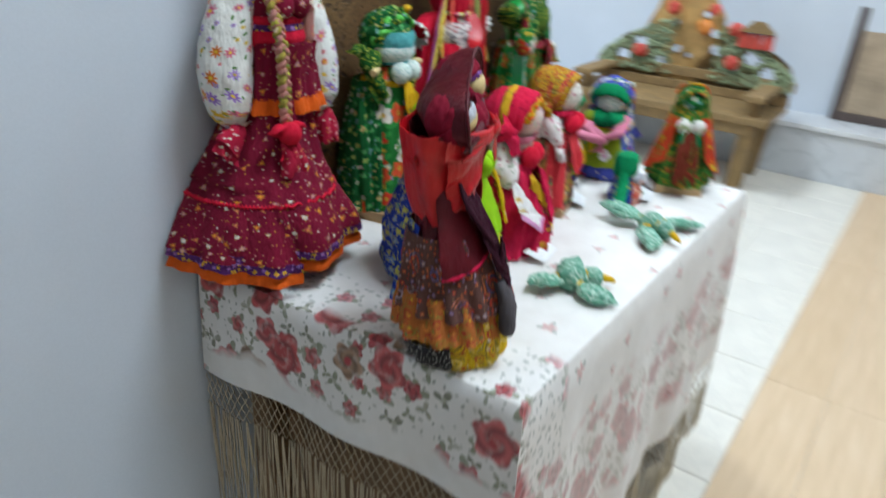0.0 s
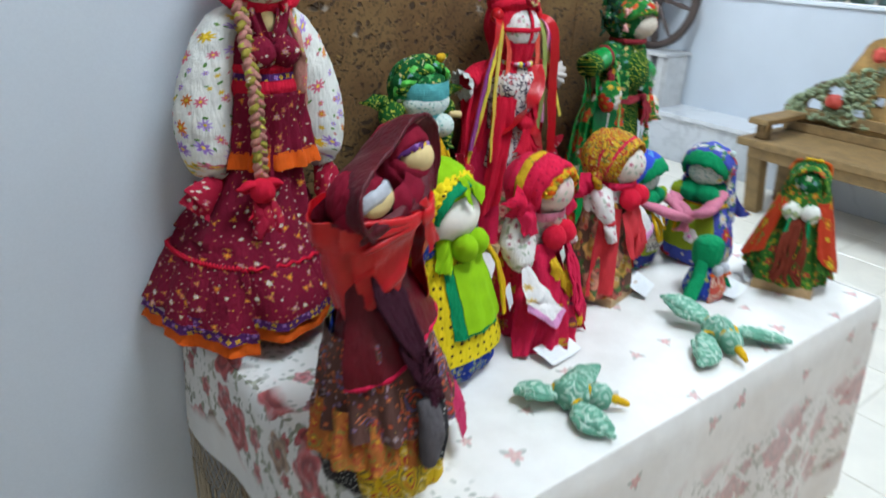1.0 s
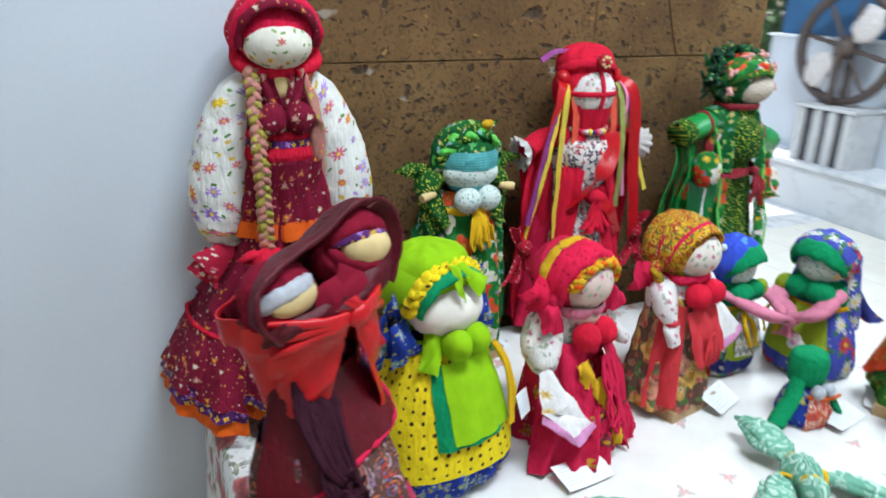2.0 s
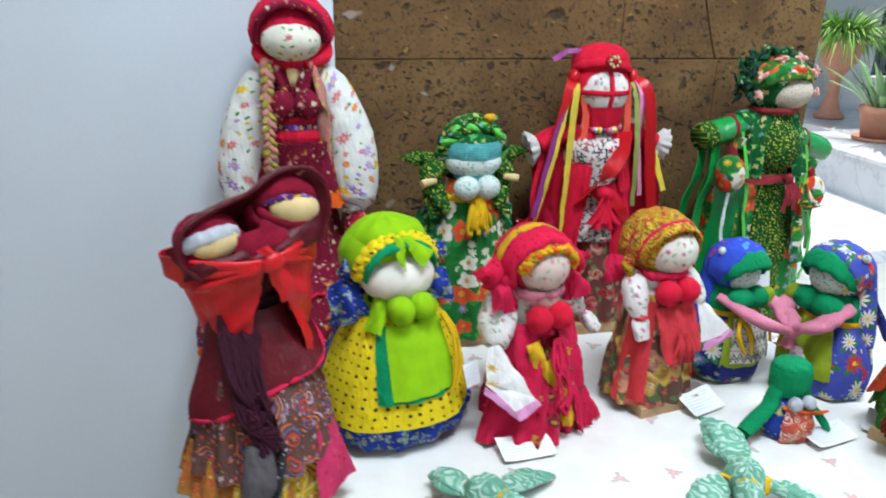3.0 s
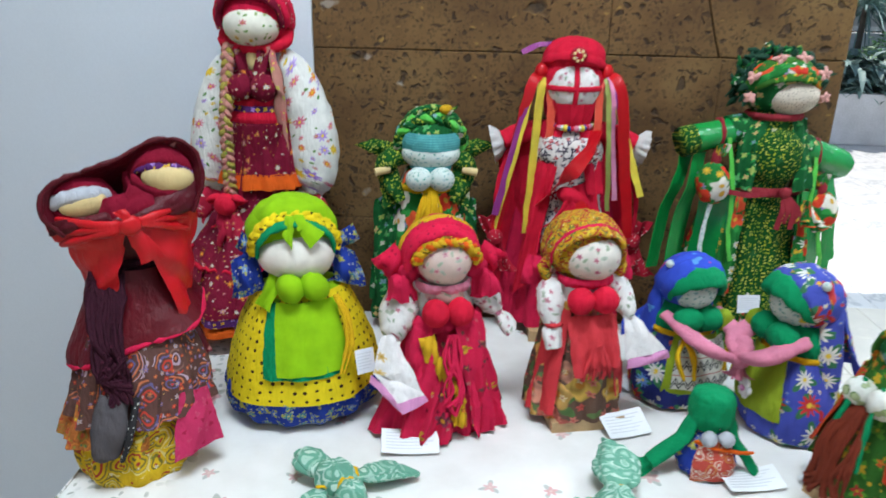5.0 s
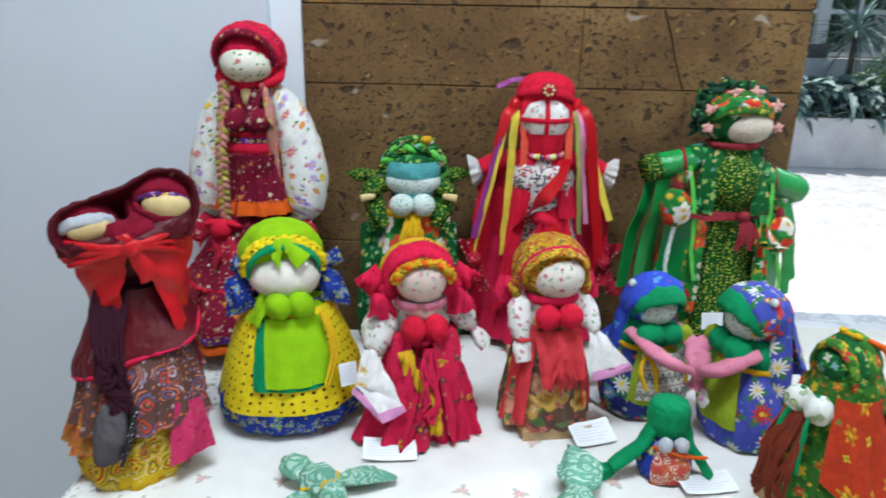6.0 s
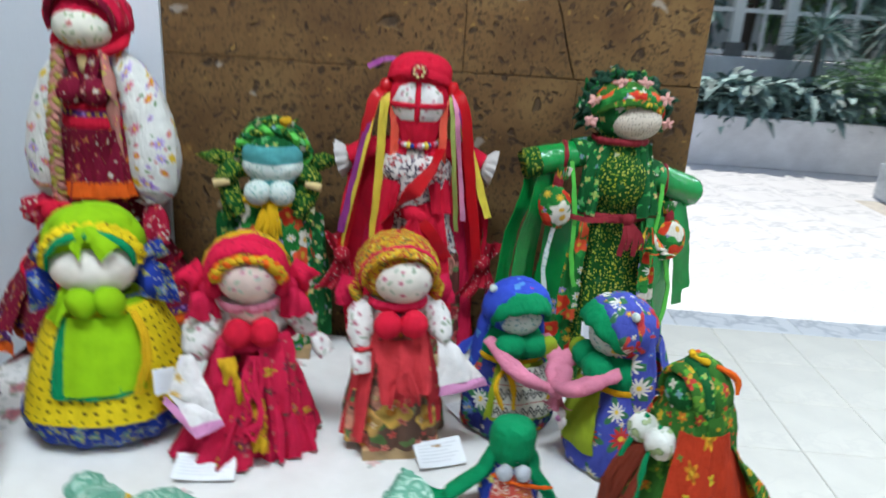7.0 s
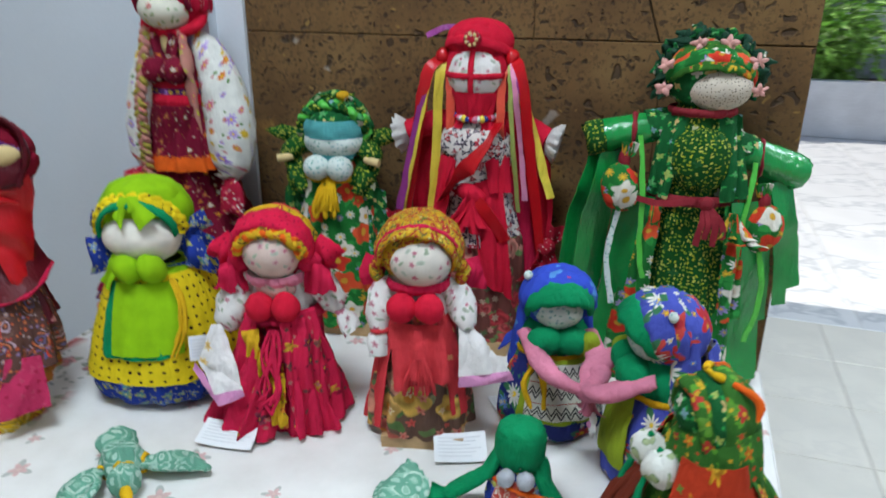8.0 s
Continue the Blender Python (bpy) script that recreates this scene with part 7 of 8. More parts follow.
def pair_doll(at, turn, scarf, skirt, sign, label, seed, scale=1.0, meet=(1.498, 0.658, 0.866)):
    """A small doll that holds out a pink arm towards its partner; sign: the side of the partner."""
    s = Sewn()
    r = between([(0.0, 0.06), (0.05, 0.066), (0.09, 0.056), (0.13, 0.043)])
    s.lathe(skirt, [(0.05, 0.0, 0.03), (0.065, 0.01, 0.05), (0.068, 0.04, 0.05), (0.058, 0.085, 0.03), (0.042, 0.128, 0.01)], (0, 0, 0), 1.0, 0.88, 8, seed, 56)
    s.apron("olive", r, 0.122, 0.036, 0.72, 0.0, seed, 0.006, 0.12, 0.9, 0.4, 0.0)
    if scarf == "sky_blue":
        s.apron("stitch", r, 0.118, 0.046, 0.72, 0.0, 0.0, 0.011, 0.06, 0.9, 0.4, 0.16)
    else:
        for i in range(5):
            b = i * 1.256
            s.ball("hanky", (0.014 + 0.008 * math.cos(b), -0.076, 0.07 + 0.008 * math.sin(b)), (0.006, 0.003, 0.006), n=10)
        s.ball("pale_pink", (0.014, -0.079, 0.07), 0.004, n=10)
    for k in (-1, 1):
        s.tube("yellow_yarn", [(-0.03, -0.054, 0.122), (-0.034 + 0.012 * k, -0.07, 0.102), (-0.028 + 0.008 * k, -0.078, 0.07)], [0.0022, 0.0028, 0.0018], 1.0, 6)
    s.lathe("yellow_yarn", [(0.046, 0.117), (0.048, 0.121), (0.046, 0.125)], (0, 0, 0), 1.0, 0.9, steps=2)
    s.lathe("emerald", [(0.042, 0.12), (0.043, 0.14), (0.034, 0.158), (0.022, 0.17)], (0, 0, 0), 1.05, 0.88)
    for k in (-1, 1):
        s.ball("emerald", (0.018 * k, -0.038, 0.146), (0.022, 0.019, 0.017), seed=k)
    s.ball("olive", (0.036 * sign, -0.044, 0.145), (0.014, 0.012, 0.016), n=14)
    # two pink arms that reach the place where the partners' arms are knotted
    m = (Matrix.Translation(at) @ pose(0, 0, 0, 0, 0, turn) @ Matrix.Scale(scale, 4)).inverted() @ Vector(meet)
    for side, w in ((-sign, 0.0145), (sign, 0.0135)):
        a = Vector((0.042 * side, -0.018, 0.148))
        b = (a + m) / 2 + Vector((0.01 * side, -0.022, -0.004))
        s.tube("pink", [a, b, m + Vector((0, 0, 0.004 * side))], [0.01, w, 0.007], 0.6, 16, 7, up=(0, 0.4, 1))
    s.ball("pink", m, (0.012, 0.011, 0.011), n=14, gather=0.15)
    s.scarf_end("pink", m, m + Vector((0.01 * sign, -0.004, -0.03)), 0.01, 0.026, seed)
    # scarf over the head, with its ends down the sides
    head(s, (0, -0.004, 0.192), (0.0445, 0.043, 0.041), "face_green", scarf, [("emerald", 40, 0.03, 0.34, 0.91), (scarf, 62, 0.026, 0.16, 1.02), (scarf, 78, 0.024, -0.05, 1.03)], -0.2, (0.74, 0.66, 0.7))
    for k in (-1, 1):
        s.tube(scarf, [(0.037 * k, 0.012, 0.196), (0.04 * k, 0.012, 0.168), (0.046 * k, 0.014, 0.13), (0.053 * k, 0.016, 0.085)], [0.011, 0.014, 0.016, 0.012], 0.5, 12, 5, k, up=(1, 0, 0))
    s.scarf_end(scarf, (0, 0.04, 0.18), (0.03 * -sign, 0.07, 0.09), 0.05, 0.09, 0.4, (1, 0.2, 0))
    s.ball("face_green", (-0.04 * sign, -0.008, 0.224), (0.006, 0.005, 0.006), n=10)
    return tagged(s.done("doll", at, turn, 0.001, seed, scale), label, "doll", "dolls on the table")


def orange_doll():
    s = Sewn()
    s.sheet("wood", lambda u, v: (-0.06 + 0.12 * u, -0.055 + 0.11 * v, 0.018), 3, 3, 0.1, 0.1, 0.018)
    s.lathe("orange_green", [(0.074, 0.017, 0.1), (0.074, 0.05, 0.09), (0.064, 0.11, 0.06), (0.042, 0.18)], (0, 0.004, 0), 1.0, 0.85, 8, 0.6, 56)
    # shawl: two fronts that hang to a point at each side, a green lining under them
    for k in (-1, 1):
        a0, a1 = (-58, 60) if k > 0 else (-122, -240)
        s.hang("orange_green", a0, a1, 0.172, 0.066, 0.044, 0.084, (0, 0.002), 1.08, 0.9, 0.003, k, 26, 0.034)
        s.hang("orange_shawl" if k > 0 else "orange_print", a0, a1, 0.176, 0.084, 0.047, 0.088, (0, 0.002), 1.08, 0.9, 0.004, k + 2, 26, 0.036)
        s.tube("emerald", [(0.013 * k, -0.05, 0.176), (0.02 * k, -0.072, 0.13), (0.026 * k, -0.082, 0.085)], [0.002, 0.0028, 0.002], 1.0, 6)
        s.ball("leaf_outline", (0.017 * k, -0.05, 0.158), (0.0175, 0.017, 0.016), seed=k, gather=0.05)
    rnd = random.Random(11)
    for i in range(22):
        a = rnd.uniform(-1, 1)
        x = -0.002 + 0.019 * a
        s.tube("rust", [(x * 0.6, -0.056, 0.148), (x + 0.006 * a, -0.08 - 0.006 * rnd.random(), 0.105), (x + 0.012 * rnd.uniform(-1, 1), -0.09 - 0.006 * rnd.random(), 0.065), (x + 0.012 * a, -0.092 - 0.008 * rnd.random(), 0.034 + 0.02 * rnd.random())], [0.002, 0.0026, 0.0024, 0.0014], 1.0, 6, 4, i)
    # loose corners of the scarf spread behind
    s.panel("orange_green", (0.0, 0.05, 0.16), (0.05, 0.03, 0.16), (0.1, 0.115, 0.03), (0.03, 0.14, 0.05), 0.008, 0.006, 11, 0.3, 0.6, 18)
    s.panel("gold_print", (0.03, 0.03, 0.15), (0.056, 0.01, 0.14), (0.094, 0.05, 0.06), (0.05, 0.09, 0.08), 0.008, 0.004, 9, 0.3, 1.6, 14)
    # hood-like scarf that hides most of the face
    s.ball("orange_green", (0, 0.01, 0.2), (0.038, 0.037, 0.04), n=44, gather=0.05)
    s.lathe("orange_green", [(0.05, 0.148, 0.04), (0.045, 0.18, 0.03), (0.038, 0.2)], (0, 0.012, 0), 1.04, 0.92, 7, 0.4)
    s.ball("face_green", (0, -0.008, 0.186), (0.024, 0.02, 0.022), n=24)
    s.ball("green_bloom", (0, -0.012, 0.206), (0.026, 0.02, 0.022), n=24)
    for key, tilt, w, ahead, k in (("orange_green", 78, 0.019, 0.012, 0.86), ("green_bloom", 84, 0.016, 0.002, 0.95), ("orange_green", 92, 0.018, -0.008, 1.0)):
        s.arc(key, (0, 0.0 - ahead, 0.195), (0.039 * k, 0.045 * k), w, 160, 380, (-tilt, 0, 0), 0.34, 10, tilt, 0.06)
    for k in (-1, 1):
        for a, b in ((18, 62), (70, 88)):
            s.tube(("orange", "yellow_yarn")[a > 40], [(0.043 * k * math.cos(radians(q)), 0.012 + 0.02 * math.sin(radians(3 * q)), 0.202 + 0.044 * math.sin(radians(q))) for q in (a, (a + b) / 2, b)], [0.002, 0.0032, 0.002], 0.6, 8)
    return tagged(s.done("doll", (1.62, 0.5, TABLE_Z), -66, 0.0012, 9.0, 0.99, lambda c: Vector((c.x * 0.9, c.y * 0.92, c.z * 1.05))), "cloth doll wrapped in orange and green prints on wood block", "doll", "dolls on the table")


def small_doll():
    s = Sewn()
    r = between([(0.0, 0.042), (0.03, 0.046), (0.06, 0.034), (0.075, 0.02)])
    s.lathe("blue_floral", [(0.034, 0.0), (0.043, 0.008), (0.045, 0.025), (0.036, 0.055), (0.018, 0.078)], (0, 0, 0), 1.0, 0.9)
    s.apron("coral_paisley", r, 0.068, 0.006, 0.7, 0.008, 0.4, 0.004, 0.1, 0.95, 0.2)
    s.tube("orange", [(-0.03, -0.026, 0.066), (0.0, -0.04, 0.062), (0.04, -0.034, 0.052), (0.06, -0.03, 0.05)], [0.0018] * 4, 1.0, 6)
    for k in (-1, 1):
        s.ball("silver", (0.013 * k, -0.034, 0.075), (0.012, 0.011, 0.011), n=14)
    s.ball("face_green", (0, -0.012, 0.09), (0.018, 0.015, 0.012), n=14)
    s.lathe("emerald", [(0.03, 0.08), (0.034, 0.1), (0.032, 0.125), (0.02, 0.134), (0.006, 0.135)], (0, 0.004, 0), 1.0, 0.95)
    s.tube("emerald", [(0.028, -0.002, 0.09), (0.036, -0.01, 0.06), (0.056, -0.018, 0.034), (0.07, -0.03, 0.012)], [0.012, 0.013, 0.012, 0.008], 0.5, 10, 5, 1)
    s.tube("emerald", [(-0.028, -0.002, 0.092), (-0.042, -0.008, 0.062), (-0.07, -0.014, 0.04), (-0.094, -0.02, 0.024)], [0.012, 0.014, 0.015, 0.014], 0.5, 10, 5, -1)
    s.scarf_end("emerald", (-0.08, -0.017, 0.034), (-0.124, -0.026, 0.018), 0.026, 0.036, 0.3, (0.1, 0.6, 0.6))
    s.ball("emerald", (0, 0.004, 0.128), (0.031, 0.029, 0.014), gather=0.05)
    return tagged(s.done("doll", (1.438, 0.564, TABLE_Z), 4, 0.0009, 10.0, 0.83), "small cloth doll with a green scarf and patterned apron", "doll", "dolls on the table")


def cloth_bird(at, turn, label, seed, tips, tail):
    """A knotted cloth bird lying on its belly, head to -y; tips are the ends of its wings, tail that of its tail."""
    s = Sewn()
    s.ball("jade_swirl", (0, 0, 0.022), (0.024, 0.027, 0.022), gather=0.16, seed=seed)
    s.ball("jade_swirl", (0, -0.036, 0.021), (0.017, 0.019, 0.017), gather=0.14, seed=seed + 1)
    s.lathe("yellow_yarn", [(0.012, -0.003), (0.0145, 0), (0.012, 0.003)], (0, -0.021, 0.022), turn=(90, 0, 0), steps=2, n=24)
    s.tube("yellow_yarn", [(0, -0.05, 0.022), (0, -0.06, 0.02), (0.001, -0.078, 0.013)], [0.0052, 0.0045, 0.0016], 0.9, 10)

    def lobe(a, b, wide, seed, flat):
        """A pinched and crumpled leaf of cloth from its tie a to its end b."""
        a, b = Vector(a), Vector(b)
        d = b - a
        side = d.cross(Vector((0, 0, 1))).normalized()
        for lift, k in ((0.0, 1.0), (0.006, 0.72)):
            pts = [a + d * t + side * (0.006 * math.sin(seed + 5 * t)) + Vector((0, 0, lift * math.sin(3 * t))) for t in (0, 0.12, 0.35, 0.62, 0.85, 1.0)]
            s.tube("jade_swirl", pts, [0.006, 0.009, wide * 0.95 * k, wide * k, wide * 0.52 * k, 0.002], 0.24, 26, 7, seed, up=flat)
        w = pose(0, 0, 0, 90, 0, math.degrees(math.atan2(d.y, d.x)) + 90).to_euler()
        s.lathe("yellow_yarn", [(0.008, -0.0025), (0.0105, 0), (0.008, 0.0025)], a + d * 0.1, turn=[math.degrees(q) for q in w], steps=2, n=20)
    for k, tip in zip((-1, 1), tips):
        lobe((0.015 * k, -0.004, 0.02), (*tip, 0.011), 0.021, seed + k, (0.2 * math.sin(seed + k), 0.2, 1))
    lobe((0, 0.018, 0.022), tail, 0.022 + 0.4 * (tail[2] - 0.02), seed + 3, (0.1, -0.3, 1))
    return tagged(s.done("cloth_bird", at, turn, 0.0015, seed, 1.0), label, "cloth bird", "cloth birds")


tall_doll()
mother_doll()
lime_doll()
red_low_doll()
gold_doll()
green_doll()
red_tall_doll()
big_green_doll()
pair_doll((1.44, 0.752, TABLE_Z), 18, "sky_blue", "navy_floral", 1, "small cloth doll in bright blue headscarf with knotted pink arms", 11.0)
pair_doll((1.583, 0.682, TABLE_Z), -78, "daisy_blue", "daisy_blue", -1, "small cloth doll in blue daisy headscarf with knotted pink arms", 12.0, 1.05)
orange_doll()
small_doll()
cloth_bird((0.968, 0.461, TABLE_Z), 45, "green and white cloth bird with yellow beak on the tablecloth", 1.0, ((-0.078, -0.048), (0.096, -0.04)), (-0.012, 0.08, 0.02))
cloth_bird((1.303, 0.445, TABLE_Z), -24, "green and white cloth bird with yellow beak beside the small doll", 2.0, ((-0.082, -0.075), (0.115, -0.03)), (-0.043, 0.108, 0.034))


# ---------------------------------------------------------------- paper cards by the dolls
PAPER = grained("white_paper", (0.76, 0.77, 0.78), 0.7, 0.03, 30.0, 300.0, 0.05, 0.0004)
INK = grained("grey_print", (0.62, 0.63, 0.65), 0.8, 0.1)


def card(at, rz, tilt, w, h, curl, label, lines=6):
    e = tagged(empty("paper_card", at), label, "paper card", "paper cards")
    e.rotation_euler = (radians(tilt), 0, radians(rz))

    def f(u, v, lift=0.0):
        x, y = (u - 0.5) * w, (v - 0.5) * h
        return (x, y, curl * (2 * u - 1) ** 2 + 0.4 * curl * (2 * v - 1) * (2 * u - 1) + lift)

    def grid(name, u0, u1, v0, v1, n, lift, mat, thick):
        s = Sewn()
        s.sheet(mat, lambda u, v: f(u0 + (u1 - u0) * u, v0 + (v1 - v0) * v, lift), n, 3, w, h, thick)
        bmesh.ops.recalc_face_normals(s.bm, faces=s.bm.faces)
        me = bpy.data.meshes.new(name)
        s.bm.to_mesh(me)
        s.bm.free()
        me.materials.append(mat)
        ob = new(name, me)
        ob.parent = e
    grid("sheet", 0, 1, 0, 1, 10, 0.0, PAPER, 0.0004)
    for i in range(lines):
        v = 0.82 - 0.62 * i / max(1, lines - 1)
        grid("text_line", 0.08, 0.9 - 0.3 * ((i * 7) % 3) / 3, v - 0.018, v + 0.018, 8, 0.0006, INK, 0.0002)
    return e


card((1.047, 0.565, 0.763), 8, 18, 0.078, 0.042, 0.004, "small white printed card leaning on the crimson doll's hem")
card((1.346, 0.636, 0.765), 22, 24, 0.068, 0.042, 0.003, "white printed card beside the doll's wooden block")
card((1.489, 0.532, 0.76), 14, 10, 0.078, 0.036, 0.004, "white printed card lying before the small green doll")
card((1.582, 0.536, 0.766), -52, 26, 0.05, 0.042, 0.004, "white printed card propped beside the orange doll")
card((0.978, 0.612, 0.856), 34, 74, 0.027, 0.034, 0.001, "small white card pinned to the dotted yellow skirt")
card((1.578, 0.868, 0.862), 8, 78, 0.038, 0.03, 0.001, "small white card pinned to the large green doll")
card((1.1, 0.93, 0.757), 30, 4, 0.05, 0.04, 0.002, "white card lying behind the crimson doll")
card((1.377, 0.768, 0.76), 40, 12, 0.05, 0.034, 0.002, "white card lying beside the gold scarf doll")


# ---------------------------------------------------------------- carved bench
def blob(bm, c, r, rnd, flat=1.0, n=2):
    """A lumpy rounded piece."""
    out = bmesh.ops.create_icosphere(bm, subdivisions=n, radius=1.0)["verts"]
    off = Vector((rnd.uniform(0, 50), rnd.uniform(0, 50), rnd.uniform(0, 50)))
    for v in out:
        k = 1 + 0.35 * noise.noise(v.co * 1.7 + off)
        v.co = Vector((c[0] + v.co.x * r * k * flat, c[1] + v.co.y * r * k, c[2] + v.co.z * r * k))


def bench():
    rnd = random.Random(3)
    e = tagged(empty("carved_bench", (4.25, 1.34, 0)), "rustic wooden bench with a carved painted tree as back", "bench")
    pine = grained("honey_carved_wood", (0.64, 0.4, 0.15), 0.6, 0.3, 14.0, 90.0, 0.5, 0.004)
    leaf_paint = grained("sage_green_paint", (0.27, 0.33, 0.19), 0.75, 0.4, 30.0, 120.0, 0.7, 0.006)
    red_paint = grained("red_apple_paint", (0.5, 0.06, 0.04), 0.5, 0.2)
    orange_paint = grained("orange_fruit_paint", (0.62, 0.2, 0.03), 0.5, 0.2)
    box("seat", -0.28, 0.24, -0.62, 0.64, 0.415, 0.46, OLD_WOOD, e, 0.008)
    box("seat_rail", -0.26, -0.23, -0.55, 0.57, 0.35, 0.414, OLD_WOOD, e, 0.006)
    for y in (-0.52, 0.54):
        for x, lean_ in ((-0.2, 0.05), (0.17, 0.0)):
            bm = bmesh.new()
            for v in box_bm(bm, x - 0.04, x + 0.04, y - 0.045, y + 0.045, 0.0, 0.414, 0.008):
                v.co.x += lean_ * (1 - v.co.z / 0.414)
                v.co.y *= 1 - 0.05 * (1 - v.co.z / 0.414)
            finish("leg", bm, OLD_WOOD, e)
        box("arm_post", -0.22, -0.15, y - 0.03, y + 0.03, 0.46, 0.55, OLD_WOOD, e, 0.008)
        box("armrest", -0.27, 0.2, y - 0.06, y + 0.06, 0.55, 0.585, OLD_WOOD, e, 0.008)
    bm = bmesh.new()
    for z, half in ((0.461, 0.62), (0.55, 0.64)):
        box_bm(bm, 0.17, 0.22, -half, half, z, z + 0.06, 0.006)
    finish("back_rail", bm, OLD_WOOD, e)
    # tree trunk and back board: carved planks with a bumpy outline and see-through gaps
    def lift(z):
        return 1.09 - (1.09 - z) * 0.86

    def board(name, width, z0, z1, x, thick, gaps, mat, label):
        bm = bmesh.new()
        nu, nv = 44, 40
        rows = []
        for i in range(nv + 1):
            z = z0 + (z1 - z0) * i / nv
            w = width(z)
            z = lift(z)
            rows.append([bm.verts.new((x + 0.012 * noise.noise(Vector((q * 9 * w, z * 9, x * 30))), (0.075 if name == "trunk" else 0.0) + w * q * (1 + 0.08 * noise.noise(Vector((q, z * 12, 3)))), z)) for q in [2 * j / nu - 1 for j in range(nu + 1)]])
        for a, b in zip(rows, rows[1:]):
            for j in range(nu):
                c = (a[j].co + b[j + 1].co) / 2
                if all((c.y - gy) ** 2 + (c.z - lift(gz)) ** 2 > gr * gr for gy, gz, gr in gaps):
                    bm.faces.new((a[j], a[j + 1], b[j + 1], b[j]))
        bmesh.ops.solidify(bm, geom=bm.faces[:], thickness=thick)
        finish(name, bm, mat, e, label, True)
    trunk = between([(0.42, 0.13), (0.52, 0.1), (0.6, 0.12), (0.66, 0.18), (0.72, 0.25), (0.8, 0.26), (0.86, 0.24), (0.92, 0.22), (1.0, 0.19), (1.05, 0.15), (1.09, 0.05)])
    board("trunk", trunk, 0.42, 1.09, 0.19, 0.05, ((-0.13, 0.68, 0.035), (0.12, 0.66, 0.03), (-0.1, 0.8, 0.03), (0.04, 0.62, 0.022), (0.14, 0.84, 0.024), (-0.04, 0.93, 0.022)), pine, "honey-coloured carved tree trunk")
    hills = between([(0.36, 0.62), (0.44, 0.62), (0.56, 0.62), (0.62, 0.58), (0.7, 0.5), (0.78, 0.36), (0.84, 0.26)])
    board("back_board", hills, 0.36, 0.84, 0.22, 0.03, ((-0.13, 0.68, 0.035), (0.12, 0.66, 0.03), (-0.1, 0.8, 0.03), (0.04, 0.62, 0.022), (-0.36, 0.66, 0.05), (0.36, 0.66, 0.05), (0.47, 0.55, 0.045), (-0.47, 0.56, 0.045), (-0.24, 0.56, 0.035), (0.22, 0.54, 0.04), (0.57, 0.52, 0.02), (-0.57, 0.53, 0.02)), OLD_WOOD, "brown carved back board with holes")
    for k in (-1, 1):
        bm = bmesh.new()
        for i in range(760):
            a = rnd.uniform(0.14, 0.62)
            top = 0.88 - 0.85 * max(0.0, a - 0.16) ** 1.3
            z = rnd.uniform(0.46, top)
            if (a - 0.36) ** 2 + (z - 0.66) ** 2 < 0.003 or (a - 0.47) ** 2 + (z - 0.56) ** 2 < 0.003:
                continue
            blob(bm, (0.175 + rnd.uniform(-0.025, 0.025), k * a, lift(z)), rnd.uniform(0.008, 0.016), rnd, 0.6, 1)
        finish("foliage", bm, leaf_paint, e, "sage green carved leaves", True)
    for y, z, r, mat in ((0.34, 0.62, 0.045, red_paint), (-0.26, 0.62, 0.045, red_paint), (0.16, 0.96, 0.04, red_paint), (-0.24, 0.86, 0.04, red_paint), (-0.06, 0.85, 0.045, orange_paint), (-0.1, 0.98, 0.035, red_paint)):
        bm = bmesh.new()
        blob(bm, (0.13, y, lift(z)), r, rnd, 0.6, 3)
        finish("carved_fruit", bm, mat, e, "", True)
    # a little carved house among the leaves
    bm = bmesh.new()
    for v in box_bm(bm, 0.11, 0.16, -0.47, -0.27, lift(0.85), lift(0.93), 0.006):
        v.co.y = -0.37 + (v.co.y + 0.37) * (1.0 if v.co.z < lift(0.89) else 0.35)
    finish("house_roof", bm, OLD_WOOD, e, "brown carved roof")
    for y in (-0.44, -0.37, -0.3):
        box("house_window", 0.125, 0.165, y - 0.03, y + 0.03, lift(0.74), lift(0.845), red_paint, e, 0.006, "red painted carved window")
    e.scale = (1.0, 0.95, 0.925)


bench()


